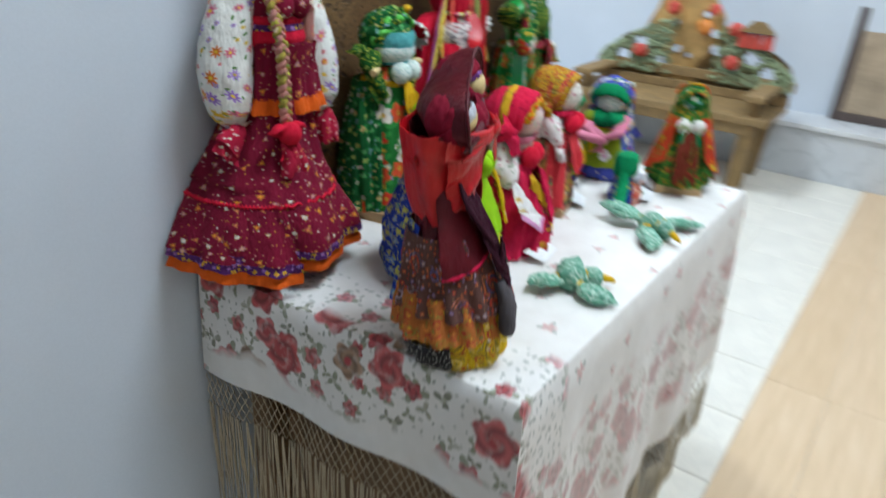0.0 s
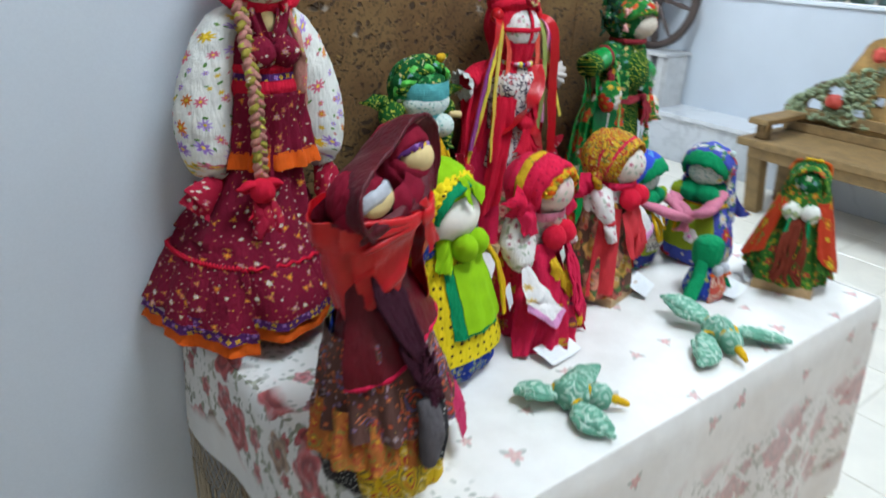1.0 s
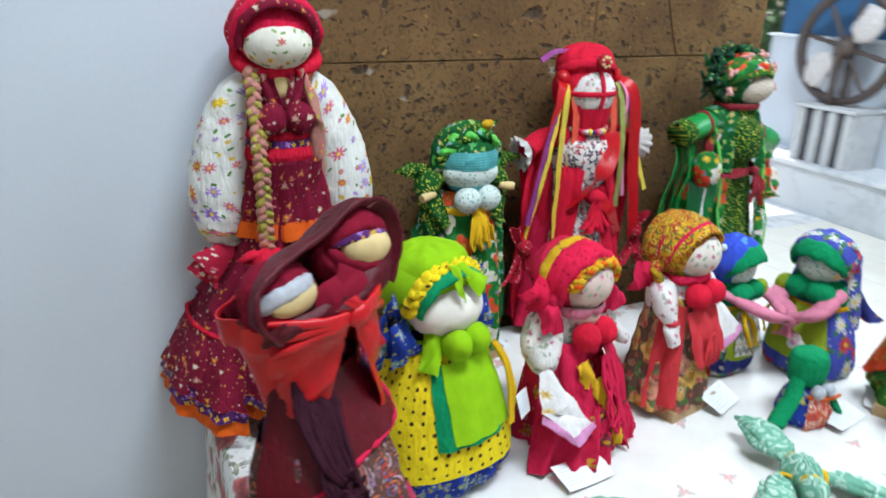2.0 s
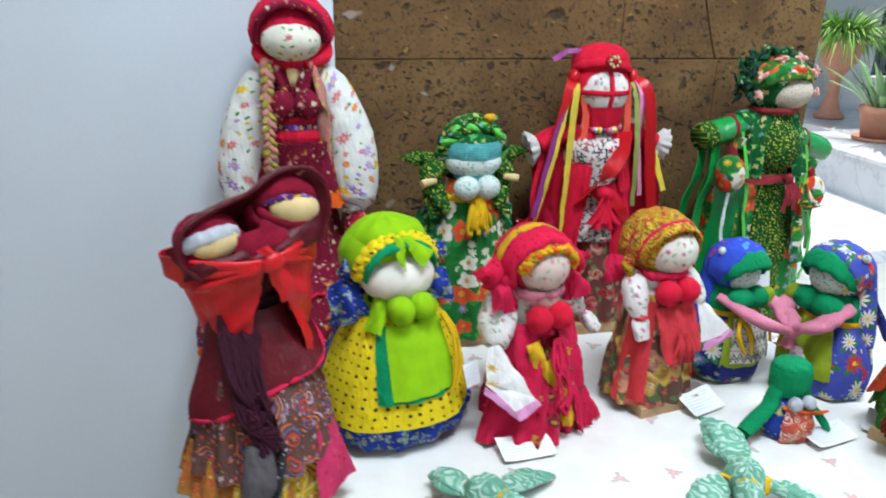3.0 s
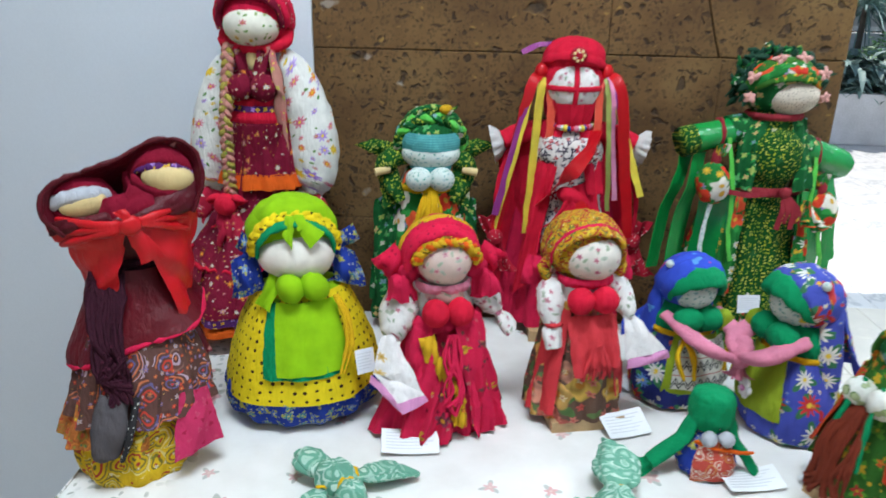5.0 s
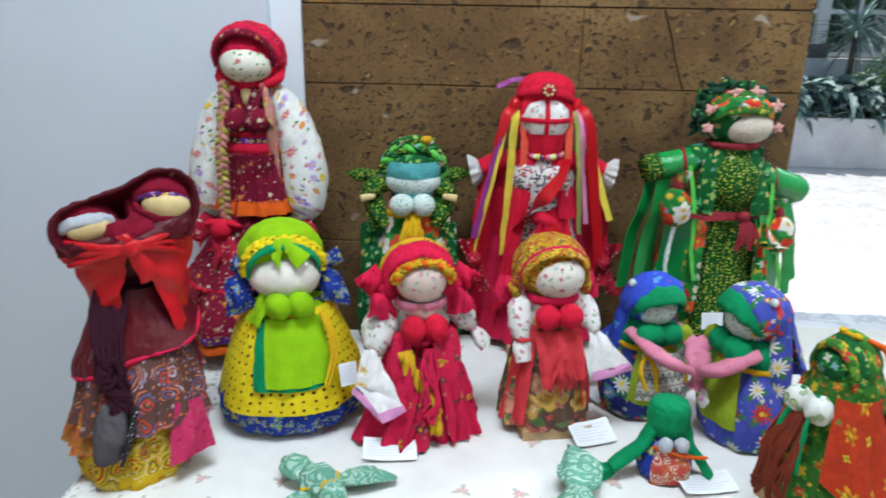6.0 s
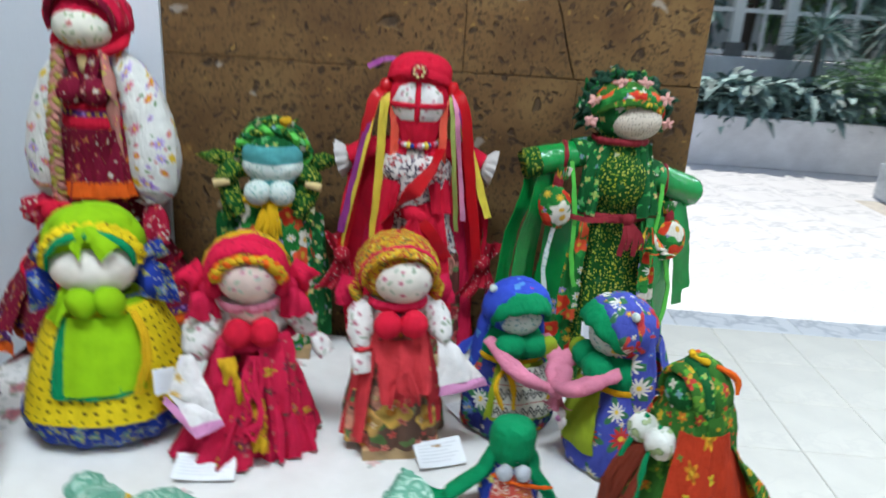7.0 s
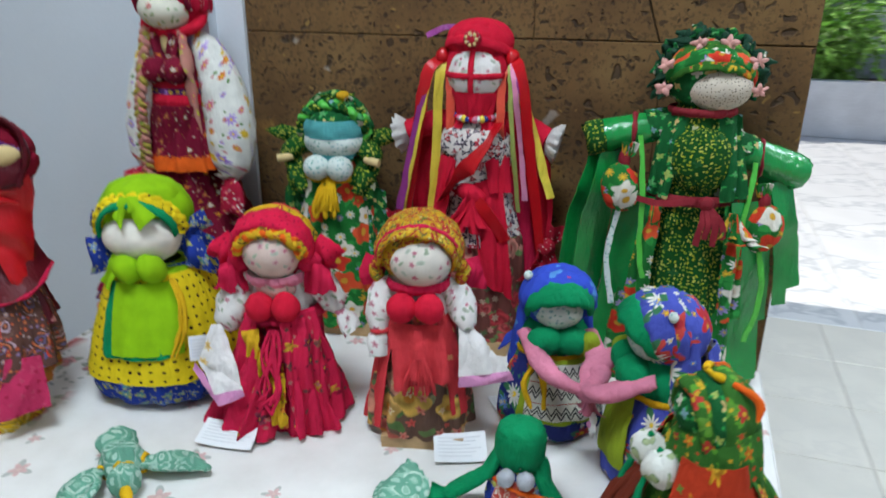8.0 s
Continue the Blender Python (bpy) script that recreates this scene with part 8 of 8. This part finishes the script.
# ---------------------------------------------------------------- spinning wheel on its crate
def spinning_wheel():
    e = tagged(empty("spinning_wheel", (4.74, 3.16, LEDGE_Z)), "old dark wooden spinning wheel standing on the plinth", "spinning wheel")
    c, r = Vector((0, 0.04, 0.735)), 0.36
    ringm = pose(c.x, c.y, c.z, 0, 90, 0)
    bm = bmesh.new()
    n = 48
    rows = []
    for rr, zz in ((r - 0.045, -0.022), (r, -0.026), (r, 0.026), (r - 0.045, 0.022)):
        rows.append([bm.verts.new(ringm @ Vector((rr * math.cos(2 * math.pi * i / n), rr * math.sin(2 * math.pi * i / n), zz))) for i in range(n)])
    for a, b in zip(rows, rows[1:] + rows[:1]):
        for i in range(n):
            bm.faces.new((a[i], a[(i + 1) % n], b[(i + 1) % n], b[i]))
    finish("rim", bm, DARK_WOOD, e, "", True)
    turned("hub", [(0.03, -0.07), (0.05, -0.05), (0.075, -0.02), (0.075, 0.02), (0.05, 0.05), (0.03, 0.07)], DARK_WOOD, e, n=20, m=ringm)
    for i in range(8):
        m = ringm @ pose(0, 0, 0, 0, 0, 45 * i + 12) @ pose(0, 0, 0, 0, 90, 0)
        turned("spoke", [(0.012, 0.06), (0.017, 0.12), (0.011, 0.16), (0.018, 0.22), (0.012, 0.3), (0.01, 0.325)], DARK_WOOD, e, n=10, m=m)
    for x in (-0.06, 0.06):
        turned("post", [(0.02, 0.38), (0.028, 0.45), (0.018, 0.5), (0.024, 0.6), (0.018, 0.76), (0.022, 0.78)], DARK_WOOD, e, at=(x, 0.04, 0), n=14)
    wool = cloth("raw_wool_rag", (0.6, 0.56, 0.54))
    for a in (35, 215):
        s = Sewn()
        q = [ringm @ Vector((k * r * math.cos(radians(a + d)), k * r * math.sin(radians(a + d)), -0.035)) for k, d in ((0.3, 0), (0.55, 12), (0.85, 2))]
        s.tube(wool, [tuple(p) for p in q], [0.05, 0.085, 0.06], 0.25, 12, 5, 0, up=(1, 0, 0))
        ob = s.done("wool_cloth", (0, 0, 0), 0, 0.006, 2)
        ob.parent = e


def crate():
    e = tagged(empty("crate", (4.74, 3.15, LEDGE_Z)), "pale slatted wooden crate under the spinning wheel", "crate")
    pale = grained("whitewashed_wood", (0.5, 0.5, 0.5), 0.75, 0.2, 20.0)
    # near-black colour of the solid core stands for shade between the slats
    dark = grained("crate_inside_shade", (0.06, 0.06, 0.065), 0.85, 0.2)
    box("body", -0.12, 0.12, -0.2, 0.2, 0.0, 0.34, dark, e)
    for y in (-0.21, -0.09, 0.02, 0.15):
        box("slat", -0.14, -0.122, y, y + 0.06, 0.0, 0.35, pale, e, 0.003)
    box("lid", -0.15, 0.15, -0.23, 0.23, 0.352, 0.375, pale, e, 0.004)
    for y in (-0.225, 0.207):
        box("side", -0.12, 0.12, y, y + 0.018, 0.0, 0.35, pale, e, 0.003)


spinning_wheel()
crate()
BLUE = grained("blue_painted_board", (0.03, 0.12, 0.26), 0.5, 0.25, 5.0)
tagged(box("blue_board", 4.93, 4.96, 2.75, 3.9, 1.112, 1.75, BLUE, bevel=0.004), "blue painted board standing on the low wall", "board")


def picture_frame():
    e = tagged(empty("picture_frame", (4.84, 0.42, LEDGE_Z)), "dark wooden picture frame leaning against the white wall", "picture frame")
    e.rotation_euler = (0, radians(7), 0)
    dark = DARK_WOOD
    for n_, y0, y1, z0, z1 in (("frame_side", -0.36, -0.31, 0.0, 0.75), ("frame_side", 0.09, 0.14, 0.0, 0.75), ("frame_rail", -0.309, 0.089, 0.0, 0.05), ("frame_rail", -0.309, 0.089, 0.7, 0.75)):
        box(n_, -0.02, 0.02, y0, y1, z0, z1, dark, e, 0.004)
    box("picture", -0.004, 0.012, -0.309, 0.089, 0.051, 0.699, grained("faded_tan_print", (0.36, 0.27, 0.18), 0.6, 0.45, 6.0), e)


picture_frame()


# ---------------------------------------------------------------- plants and the court
def leaf_mat(name, base, rough=0.45):
    n = Nodes(name, rough)
    rnd = n.add("NewGeometry", {}, "Random Per Island")
    col = n.ramp(rnd, [(0.0, tuple(c * 0.5 for c in base)), (0.5, base), (1.0, tuple(min(1, c * 1.7) for c in base))])
    n.bsdf.inputs["Transmission Weight"].default_value = 0.0
    return n.colour(col)


def leaves_mesh(name, blades, mat, parent=None, label=""):
    """blades: rows of base, direction, up, length, width, droop."""
    verts, faces = [], []
    for p, d, up, ln, w, droop in blades:
        p, d = Vector(p), Vector(d).normalized()
        side = d.cross(Vector(up))
        side = side.normalized() if side.length > 1e-3 else d.orthogonal().normalized()
        b = len(verts)
        for t, k in ((0.0, 0.25), (0.35, 1.0), (0.7, 0.8), (1.0, 0.04)):
            c = p + d * (ln * t) + Vector((0, 0, -droop * ln * t * t))
            fold = side.cross(d) * (0.12 * w * k)
            verts += [c - side * (w * k / 2) + fold, c - fold * 0.6, c + side * (w * k / 2) + fold]
        for i in range(3):
            q = b + 3 * i
            faces += [(q, q + 1, q + 4, q + 3), (q + 1, q + 2, q + 5, q + 4)]
    me = bpy.data.meshes.new(name)
    me.from_pydata([tuple(v) for v in verts], [], faces)
    me.materials.append(mat)
    ob = new(name, me)
    if parent is not None:
        ob.parent = parent
    if label:
        ob["label"] = label
    return ob


GREEN_DARK = leaf_mat("dark_bluish_leaf", (0.2, 0.31, 0.29), 0.6)
GREEN_MID = leaf_mat("fresh_leaf", (0.17, 0.31, 0.13), 0.55)
GREEN_LIGHT = leaf_mat("bright_grass_leaf", (0.24, 0.45, 0.08), 0.55)
BARK = grained("grey_bark", (0.12, 0.09, 0.07), 0.9, 0.3, 20.0, 80.0, 0.8, 0.01)
TERRA = grained("terracotta", (0.52, 0.24, 0.15), 0.8, 0.2, 12.0)

# the plinth widens into a platform at its end
tagged(box("platform", 5.06, 7.2, 3.98, 6.3, 0, LEDGE_Z - 0.004, MARBLE_GREY, bevel=0.006), "broad grey marble platform with potted plants", "platform", kind="structure")


def goblet_pot():
    e = tagged(empty("goblet_planter", (5.5, 5.8, LEDGE_Z)), "tall terracotta goblet planter with arching green leaves", "planter")
    turned("pot", [(0.13, 0.0), (0.14, 0.02), (0.09, 0.06), (0.055, 0.2), (0.05, 0.36), (0.08, 0.42), (0.16, 0.52), (0.185, 0.68), (0.2, 0.7), (0.2, 0.73), (0.17, 0.73), (0.15, 0.69)], TERRA, e)
    rnd = random.Random(5)
    bl = []
    for i in range(520):
        a, up = rnd.uniform(0, 6.28), rnd.uniform(0.5, 2.2)
        d = (math.cos(a), math.sin(a), up)
        bl.append(((0.08 * math.cos(a), 0.08 * math.sin(a), 0.71), d, (0, 0, 1), rnd.uniform(0.32, 0.62), rnd.uniform(0.014, 0.026), rnd.uniform(0.3, 1.1)))
    leaves_mesh("leaves", bl, GREEN_LIGHT, e)


def low_pot():
    e = tagged(empty("flower_pot", (5.1, 4.7, LEDGE_Z)), "terracotta flower pot with long green leaves", "flower pot")
    turned("pot", [(0.11, 0.0), (0.15, 0.22), (0.165, 0.22), (0.165, 0.27), (0.145, 0.27), (0.14, 0.23)], TERRA, e)
    turned("saucer", [(0.13, -0.0), (0.17, 0.004), (0.175, 0.03), (0.165, 0.03), (0.12, 0.01)], TERRA, e)
    rnd = random.Random(6)
    bl = []
    for i in range(46):
        a = rnd.uniform(0, 6.28)
        bl.append(((0.05 * math.cos(a), 0.05 * math.sin(a), 0.22), (math.cos(a), math.sin(a), rnd.uniform(0.8, 3.0)), (0, 0, 1), rnd.uniform(0.45, 0.85), rnd.uniform(0.03, 0.05), rnd.uniform(0.2, 0.6)))
    leaves_mesh("leaves", bl, GREEN_MID, e)


goblet_pot()
low_pot()
tagged(box("planter_wall", -2.0, 9.0, 7.4, 7.55, 0, 0.53, CONCRETE, bevel=0.008), "low grey rendered wall of a planting bed", "wall", kind="structure")
tagged(box("planter_soil", -2.0, 9.0, 7.55, 8.6, 0, 0.45, SOIL), "dark soil of the planting bed", "soil", kind="structure")
tagged(box("planter_step", -2.0, 9.0, 8.6, 8.75, 0, 1.1, CONCRETE, bevel=0.008), "higher grey wall behind the planting bed", "wall", kind="structure")
tagged(box("planter_bank", -6.0, 14.0, 8.75, 16.0, 0, 1.0, SOIL), "raised bed of dark soil behind the wall", "soil", kind="structure")


def broad_clump(x, y, z, seed, n=26, size=0.5):
    rnd = random.Random(seed)
    e = tagged(empty("broadleaf_plant", (x, y, z)), "dark broad-leaved plant hanging over the planter wall", "plant", "planter plants")
    bl = []
    for i in range(n):
        a, u = rnd.uniform(0, 6.28), rnd.uniform(0.0, 1.2)
        p = (rnd.uniform(-0.14, 0.14), rnd.uniform(-0.14, 0.14), rnd.uniform(0.08, 0.42))
        bl.append((p, (math.cos(a), math.sin(a) - 0.3, u), (0, 0, 1), rnd.uniform(0.4, 0.65) * size, rnd.uniform(0.13, 0.2) * size, rnd.uniform(0.3, 0.9)))
    leaves_mesh("leaves", bl, GREEN_DARK, e)


rnd_p = random.Random(12)
for i in range(34):
    x = 3.9 + (i // 2) * 0.165
    y = 7.56 + 0.3 * (i % 2)
    broad_clump(x + rnd_p.uniform(-0.06, 0.06), y + rnd_p.uniform(-0.04, 0.1), 0.45, i, 40, rnd_p.uniform(0.52, 0.72))


def bush(name, at, size, mat, n, leaf, seed, label, group):
    """A rounded shrub of many small leaves with uneven outline."""
    rnd = random.Random(seed)
    e = tagged(empty(name, at), label, "shrub", group)
    bl = []
    for i in range(n):
        v = Vector((rnd.gauss(0, 1), rnd.gauss(0, 1), rnd.gauss(0, 1))).normalized()
        r = rnd.uniform(0.55, 1.0) * (1 + 0.35 * noise.noise(v * 2 + Vector((seed, 0, 0))))
        p = (v.x * size[0] * r, v.y * size[1] * r, max(0.02, size[2] * (0.9 + v.z * r)))
        bl.append((p, (v + Vector((rnd.uniform(-1, 1), rnd.uniform(-1, 1), rnd.uniform(-0.6, 0.8)))), (rnd.uniform(-1, 1), rnd.uniform(-1, 1), 1), rnd.uniform(0.6, 1.3) * leaf, rnd.uniform(0.3, 0.5) * leaf, 0.3))
    leaves_mesh("leaves", bl, mat, e)
    bm = bmesh.new()
    for i in range(5):
        a = i * 1.256
        box_bm(bm, -0.012, 0.012, -0.012, 0.012, 0, size[2] * 1.3, 0.0, pose(0, 0, 0, 20 * math.cos(a), 20 * math.sin(a), 0))
    finish("stems", bm, BARK, e)


bush("shrub", (5.75, 7.75, 0.35), (0.75, 0.45, 0.45), GREEN_MID, 3000, 0.07, 31, "dense small-leaved green shrub in the planting bed", "shrubs")
bush("shrub", (2.4, 7.9, 0.4), (0.95, 0.5, 0.5), GREEN_LIGHT, 5200, 0.1, 32, "bright green leafy shrub in the planting bed", "shrubs")
bush("shrub", (0.8, 8.0, 0.4), (0.9, 0.5, 0.55), GREEN_MID, 900, 0.09, 33, "green leafy shrub in the planting bed", "shrubs")


def spiky(x, y, z, h, seed):
    e = tagged(empty("dragon_tree", (x, y, z)), "spiky dragon tree with a thin trunk", "tree", "dragon trees")
    turned("trunk", [(0.05, 0), (0.035, h * 0.4), (0.03, h)], BARK, e, n=10)
    rnd = random.Random(seed)
    bl = []
    for i in range(80):
        v = Vector((rnd.gauss(0, 1), rnd.gauss(0, 1), rnd.gauss(0.4, 0.8))).normalized()
        bl.append(((0, 0, h + rnd.uniform(-0.1, 0.05)), v, (0.1, 0.2, 1), rnd.uniform(0.4, 0.65), rnd.uniform(0.02, 0.035), rnd.uniform(0.1, 0.5)))
    leaves_mesh("leaves", bl, GREEN_DARK, e)


spiky(5.12, 8.15, 0.45, 0.98, 41)
spiky(5.95, 8.3, 0.45, 1.1, 42)
spiky(4.1, 9.2, 1.0, 1.2, 43)
WHITE_POST = grained("white_painted_post", (0.72, 0.73, 0.72), 0.6, 0.06)
for x in (4.35, 4.95, 8.2):
    e = tagged(empty("white_column", (x, 8.68, 1.1)), "slim white painted column on a dark foot", "column", "white columns")
    box("foot", -0.11, 0.11, -0.07, 0.07, 0.0, 0.16, DARK_GRANITE, e, 0.005)
    box("shaft", -0.06, 0.06, -0.06, 0.06, 0.16, 2.6, WHITE_POST, e, 0.008)


def railing():
    e = tagged(empty("white_railing", (4.65, 8.68, 1.1)), "white painted lattice railing between the columns", "railing")
    for i in range(9):
        box("post", -1.4 + i * 0.35, -1.365 + i * 0.35, -0.02, 0.02, 0.0, 1.5, WHITE_POST, e, 0.004)
    for z in (0.02, 0.5, 1.0, 1.45):
        box("rail", -1.42, 1.46, -0.028, -0.0205, z, z + 0.05, WHITE_POST, e, 0.002)


railing()


def tree(x, y, z, h, r, seed, n=2600):
    rnd = random.Random(seed)
    e = tagged(empty("leafy_tree", (x, y, z)), "leafy green tree behind the planting beds", "tree", "background trees")
    bm = bmesh.new()
    rings = []
    for k in range(7):
        t = k / 6
        rr = 0.14 * (1 - 0.75 * t)
        rings.append([bm.verts.new((rr * math.cos(j) + 0.1 * math.sin(3 * t), rr * math.sin(j), h * t)) for j in [6.283 * q / 10 for q in range(10)]])
    for a, b in zip(rings, rings[1:]):
        for j in range(10):
            bm.faces.new((a[j], a[(j + 1) % 10], b[(j + 1) % 10], b[j]))
    for i in range(7):
        box_bm(bm, -0.03, 0.03, -0.03, 0.03, 0, r * 0.9, 0.0, pose(0, 0, h * (0.45 + 0.07 * i), 55 * math.cos(i * 2.4), 55 * math.sin(i * 2.4), 0))
    finish("trunk", bm, BARK, e)
    lumps = [Vector((rnd.gauss(0, 0.5) * r, rnd.gauss(0, 0.4) * r, h * 0.75 + rnd.gauss(0, 0.4) * r)) for i in range(16)]
    bl = []
    for i in range(n):
        c = rnd.choice(lumps)
        v = Vector((rnd.gauss(0, 1), rnd.gauss(0, 1), rnd.gauss(0, 1))).normalized()
        p = c + v * rnd.uniform(0.15, 0.5) * r
        bl.append((p, (v + Vector((rnd.uniform(-1, 1), rnd.uniform(-1, 1), rnd.uniform(-1, 0.5)))), (rnd.uniform(-1, 1), 0.3, 1), rnd.uniform(0.12, 0.24), rnd.uniform(0.06, 0.11), 0.4))
    leaves_mesh("crown", bl, GREEN_MID if seed % 2 else GREEN_DARK, e)


for i, (x, y, h, r) in enumerate(((3.2, 11.0, 2.4, 1.5), (5.4, 11.5, 2.8, 1.6), (7.6, 11.0, 2.4, 1.6), (10.0, 10.5, 2.6, 1.7), (1.0, 11.0, 2.4, 1.6), (8.6, 14.0, 4.0, 2.2), (4.4, 14.5, 4.2, 2.4))):
    tree(x, y, 1.0, h, r, 50 + i)
for i, (x, y, h, r) in enumerate(((8.2, 3.0, 1.9, 1.3), (8.6, 5.4, 2.1, 1.5), (8.4, 0.8, 1.9, 1.3), (9.0, 7.6, 2.3, 1.5))):
    tree(x, y, 0.0, h, r, 60 + i, 1600)
HOUSE = grained("pale_house_render", (0.6, 0.58, 0.53), 0.85, 0.1, 2.0)
PANE = grained("dark_window_pane", (0.05, 0.06, 0.07), 0.15, 0.1)
e = tagged(empty("building", (4.0, 19.0, 0)), "pale building with windows behind the trees", "building")
box("wall", -10, 12, 0, 6, 0, 9, HOUSE, e)
for i in range(7):
    for j in range(3):
        w = box("window", -8.4 + i * 2.6, -7.2 + i * 2.6, -0.02, 0.1, 1.2 + j * 2.7, 2.7 + j * 2.7, PANE, e)
        box("sill", -8.5 + i * 2.6, -7.1 + i * 2.6, -0.1, -0.021, 1.12 + j * 2.7, 1.19 + j * 2.7, HOUSE, w)


# ---------------------------------------------------------------- stone blocks, tiles, slabs and planks
def block(name, outline, y0, y1, mat, parent, bevel=0.0014):
    """A stone block from its outline in x and z, with softened front edges."""
    bm = bmesh.new()
    cx, cz = [sum(p[i] for p in outline) / len(outline) for i in (0, 1)]

    def ring(y, inset):
        return [bm.verts.new((x + inset * (1 if x < cx else -1), y, z + inset * (1 if z < cz else -1))) for x, z in outline]
    rings = [ring(y1, 0.0), ring(y0 + bevel, 0.0), ring(y0, bevel)]
    n = len(outline)
    for a, b in zip(rings, rings[1:]):
        for i in range(n):
            bm.faces.new((a[i], a[(i + 1) % n], b[(i + 1) % n], b[i]))
    bm.faces.new(rings[-1])
    return finish(name, bm, mat, parent)


def quad(x0, x1, z0, z1, g=0.0007, side=0.00035):
    return [(x0 + side, z0 + g), (x1 - side, z0 + g), (x1 - side, z1 - g), (x0 + side, z1 - g)]


X0, X1 = 0.812, 1.736
COURSES = [(0.0, 0.31, (1.3,)), (0.31, 0.62, (1.1, 1.5)), (0.62, 0.932, ()), (0.932, 1.246, (1.53,)), (1.39, 1.7, (1.15,)), (1.7, 2.02, (1.4,)), (2.02, 2.34, (1.2, 1.55)), (2.34, 2.66, (1.33,)), (2.66, 2.998, (1.1, 1.5))]
for k, (z0, z1, seams) in enumerate(COURSES):
    xs = [X0, *seams, X1]
    for j, (a, b) in enumerate(zip(xs, xs[1:])):
        y = WALL_Y + 0.0012 * math.sin(k * 3 + j * 5)
        block("stone_block", quad(a, b, z0, z1), y, 1.0555, TUFF, pier)
# the course above the eye-level joint, one of its blocks split by a slanting crack
z0, z1 = 1.246, 1.39
g = 0.0008
block("stone_block", quad(X0, 1.333, z0, z1), WALL_Y, 1.0555, TUFF, pier)
block("stone_block", [(1.3334, z0 + g), (1.5218, z0 + g), (1.5068, 1.29), (1.4908, 1.345), (1.4748, z1 - g), (1.3334, z1 - g)], WALL_Y, 1.0555, TUFF, pier, 0.0015)
block("stone_block", [(1.524, z0 + g), (X1 - g, z0 + g), (X1 - g, z1 - g), (1.477, z1 - g), (1.493, 1.345), (1.509, 1.29)], WALL_Y, 1.0555, TUFF, pier, 0.0015)


def paving(name, mat, parent, xs, ys, z0, z1, gap, keep=lambda x, y: True, stagger=0.0):
    """Loose pieces on one shared mesh per size."""
    meshes = {}
    for j, (ya, yb) in enumerate(zip(ys, ys[1:])):
        for xa, xb in zip(xs, xs[1:]):
            sh = stagger * (j % 3)
            x, y = (xa + xb) / 2 + sh, (ya + yb) / 2
            if not keep(x, y):
                continue
            key = (round(xb - xa, 3), round(yb - ya, 3))
            if key not in meshes:
                bm = bmesh.new()
                w, d = key[0] / 2 - gap / 2, key[1] / 2 - gap / 2
                b = min(0.003, gap)
                lo = [bm.verts.new((sx * w, sy * d, z0)) for sx, sy in ((-1, -1), (1, -1), (1, 1), (-1, 1))]
                mid = [bm.verts.new((sx * w, sy * d, z1 - b)) for sx, sy in ((-1, -1), (1, -1), (1, 1), (-1, 1))]
                hi = [bm.verts.new((sx * (w - b), sy * (d - b), z1)) for sx, sy in ((-1, -1), (1, -1), (1, 1), (-1, 1))]
                for a, c in ((lo, mid), (mid, hi)):
                    for i in range(4):
                        bm.faces.new((a[i], a[(i + 1) % 4], c[(i + 1) % 4], c[i]))
                bm.faces.new(hi)
                me = bpy.data.meshes.new(name)
                bm.to_mesh(me)
                bm.free()
                me.materials.append(mat)
                meshes[key] = me
            ob = new(name, meshes[key])
            ob.location = (x, y, 0)
            ob.parent = parent


def steps(a, b, s):
    n = round((b - a) / s)
    return [a + (b - a) * i / n for i in range(n + 1)]


paving("floor_tile", TILE, floor, steps(-0.1, 4.56, 0.333), steps(0.24, 2.95, 0.333), -0.004, 0.0, 0.003)
paving("plank", LAMINATE, floor, steps(-2.6, 4.56, 1.2), steps(-2.6, 0.24, 0.19), -0.004, 0.002, 0.001)
paving("marble_slab", MARBLE_FLOOR, court, steps(-3.0, 9.0, 0.6), steps(2.95, 7.4, 0.6), -0.004, 0.0, 0.003, lambda x, y: not (x > 5.0 and y < 6.4))
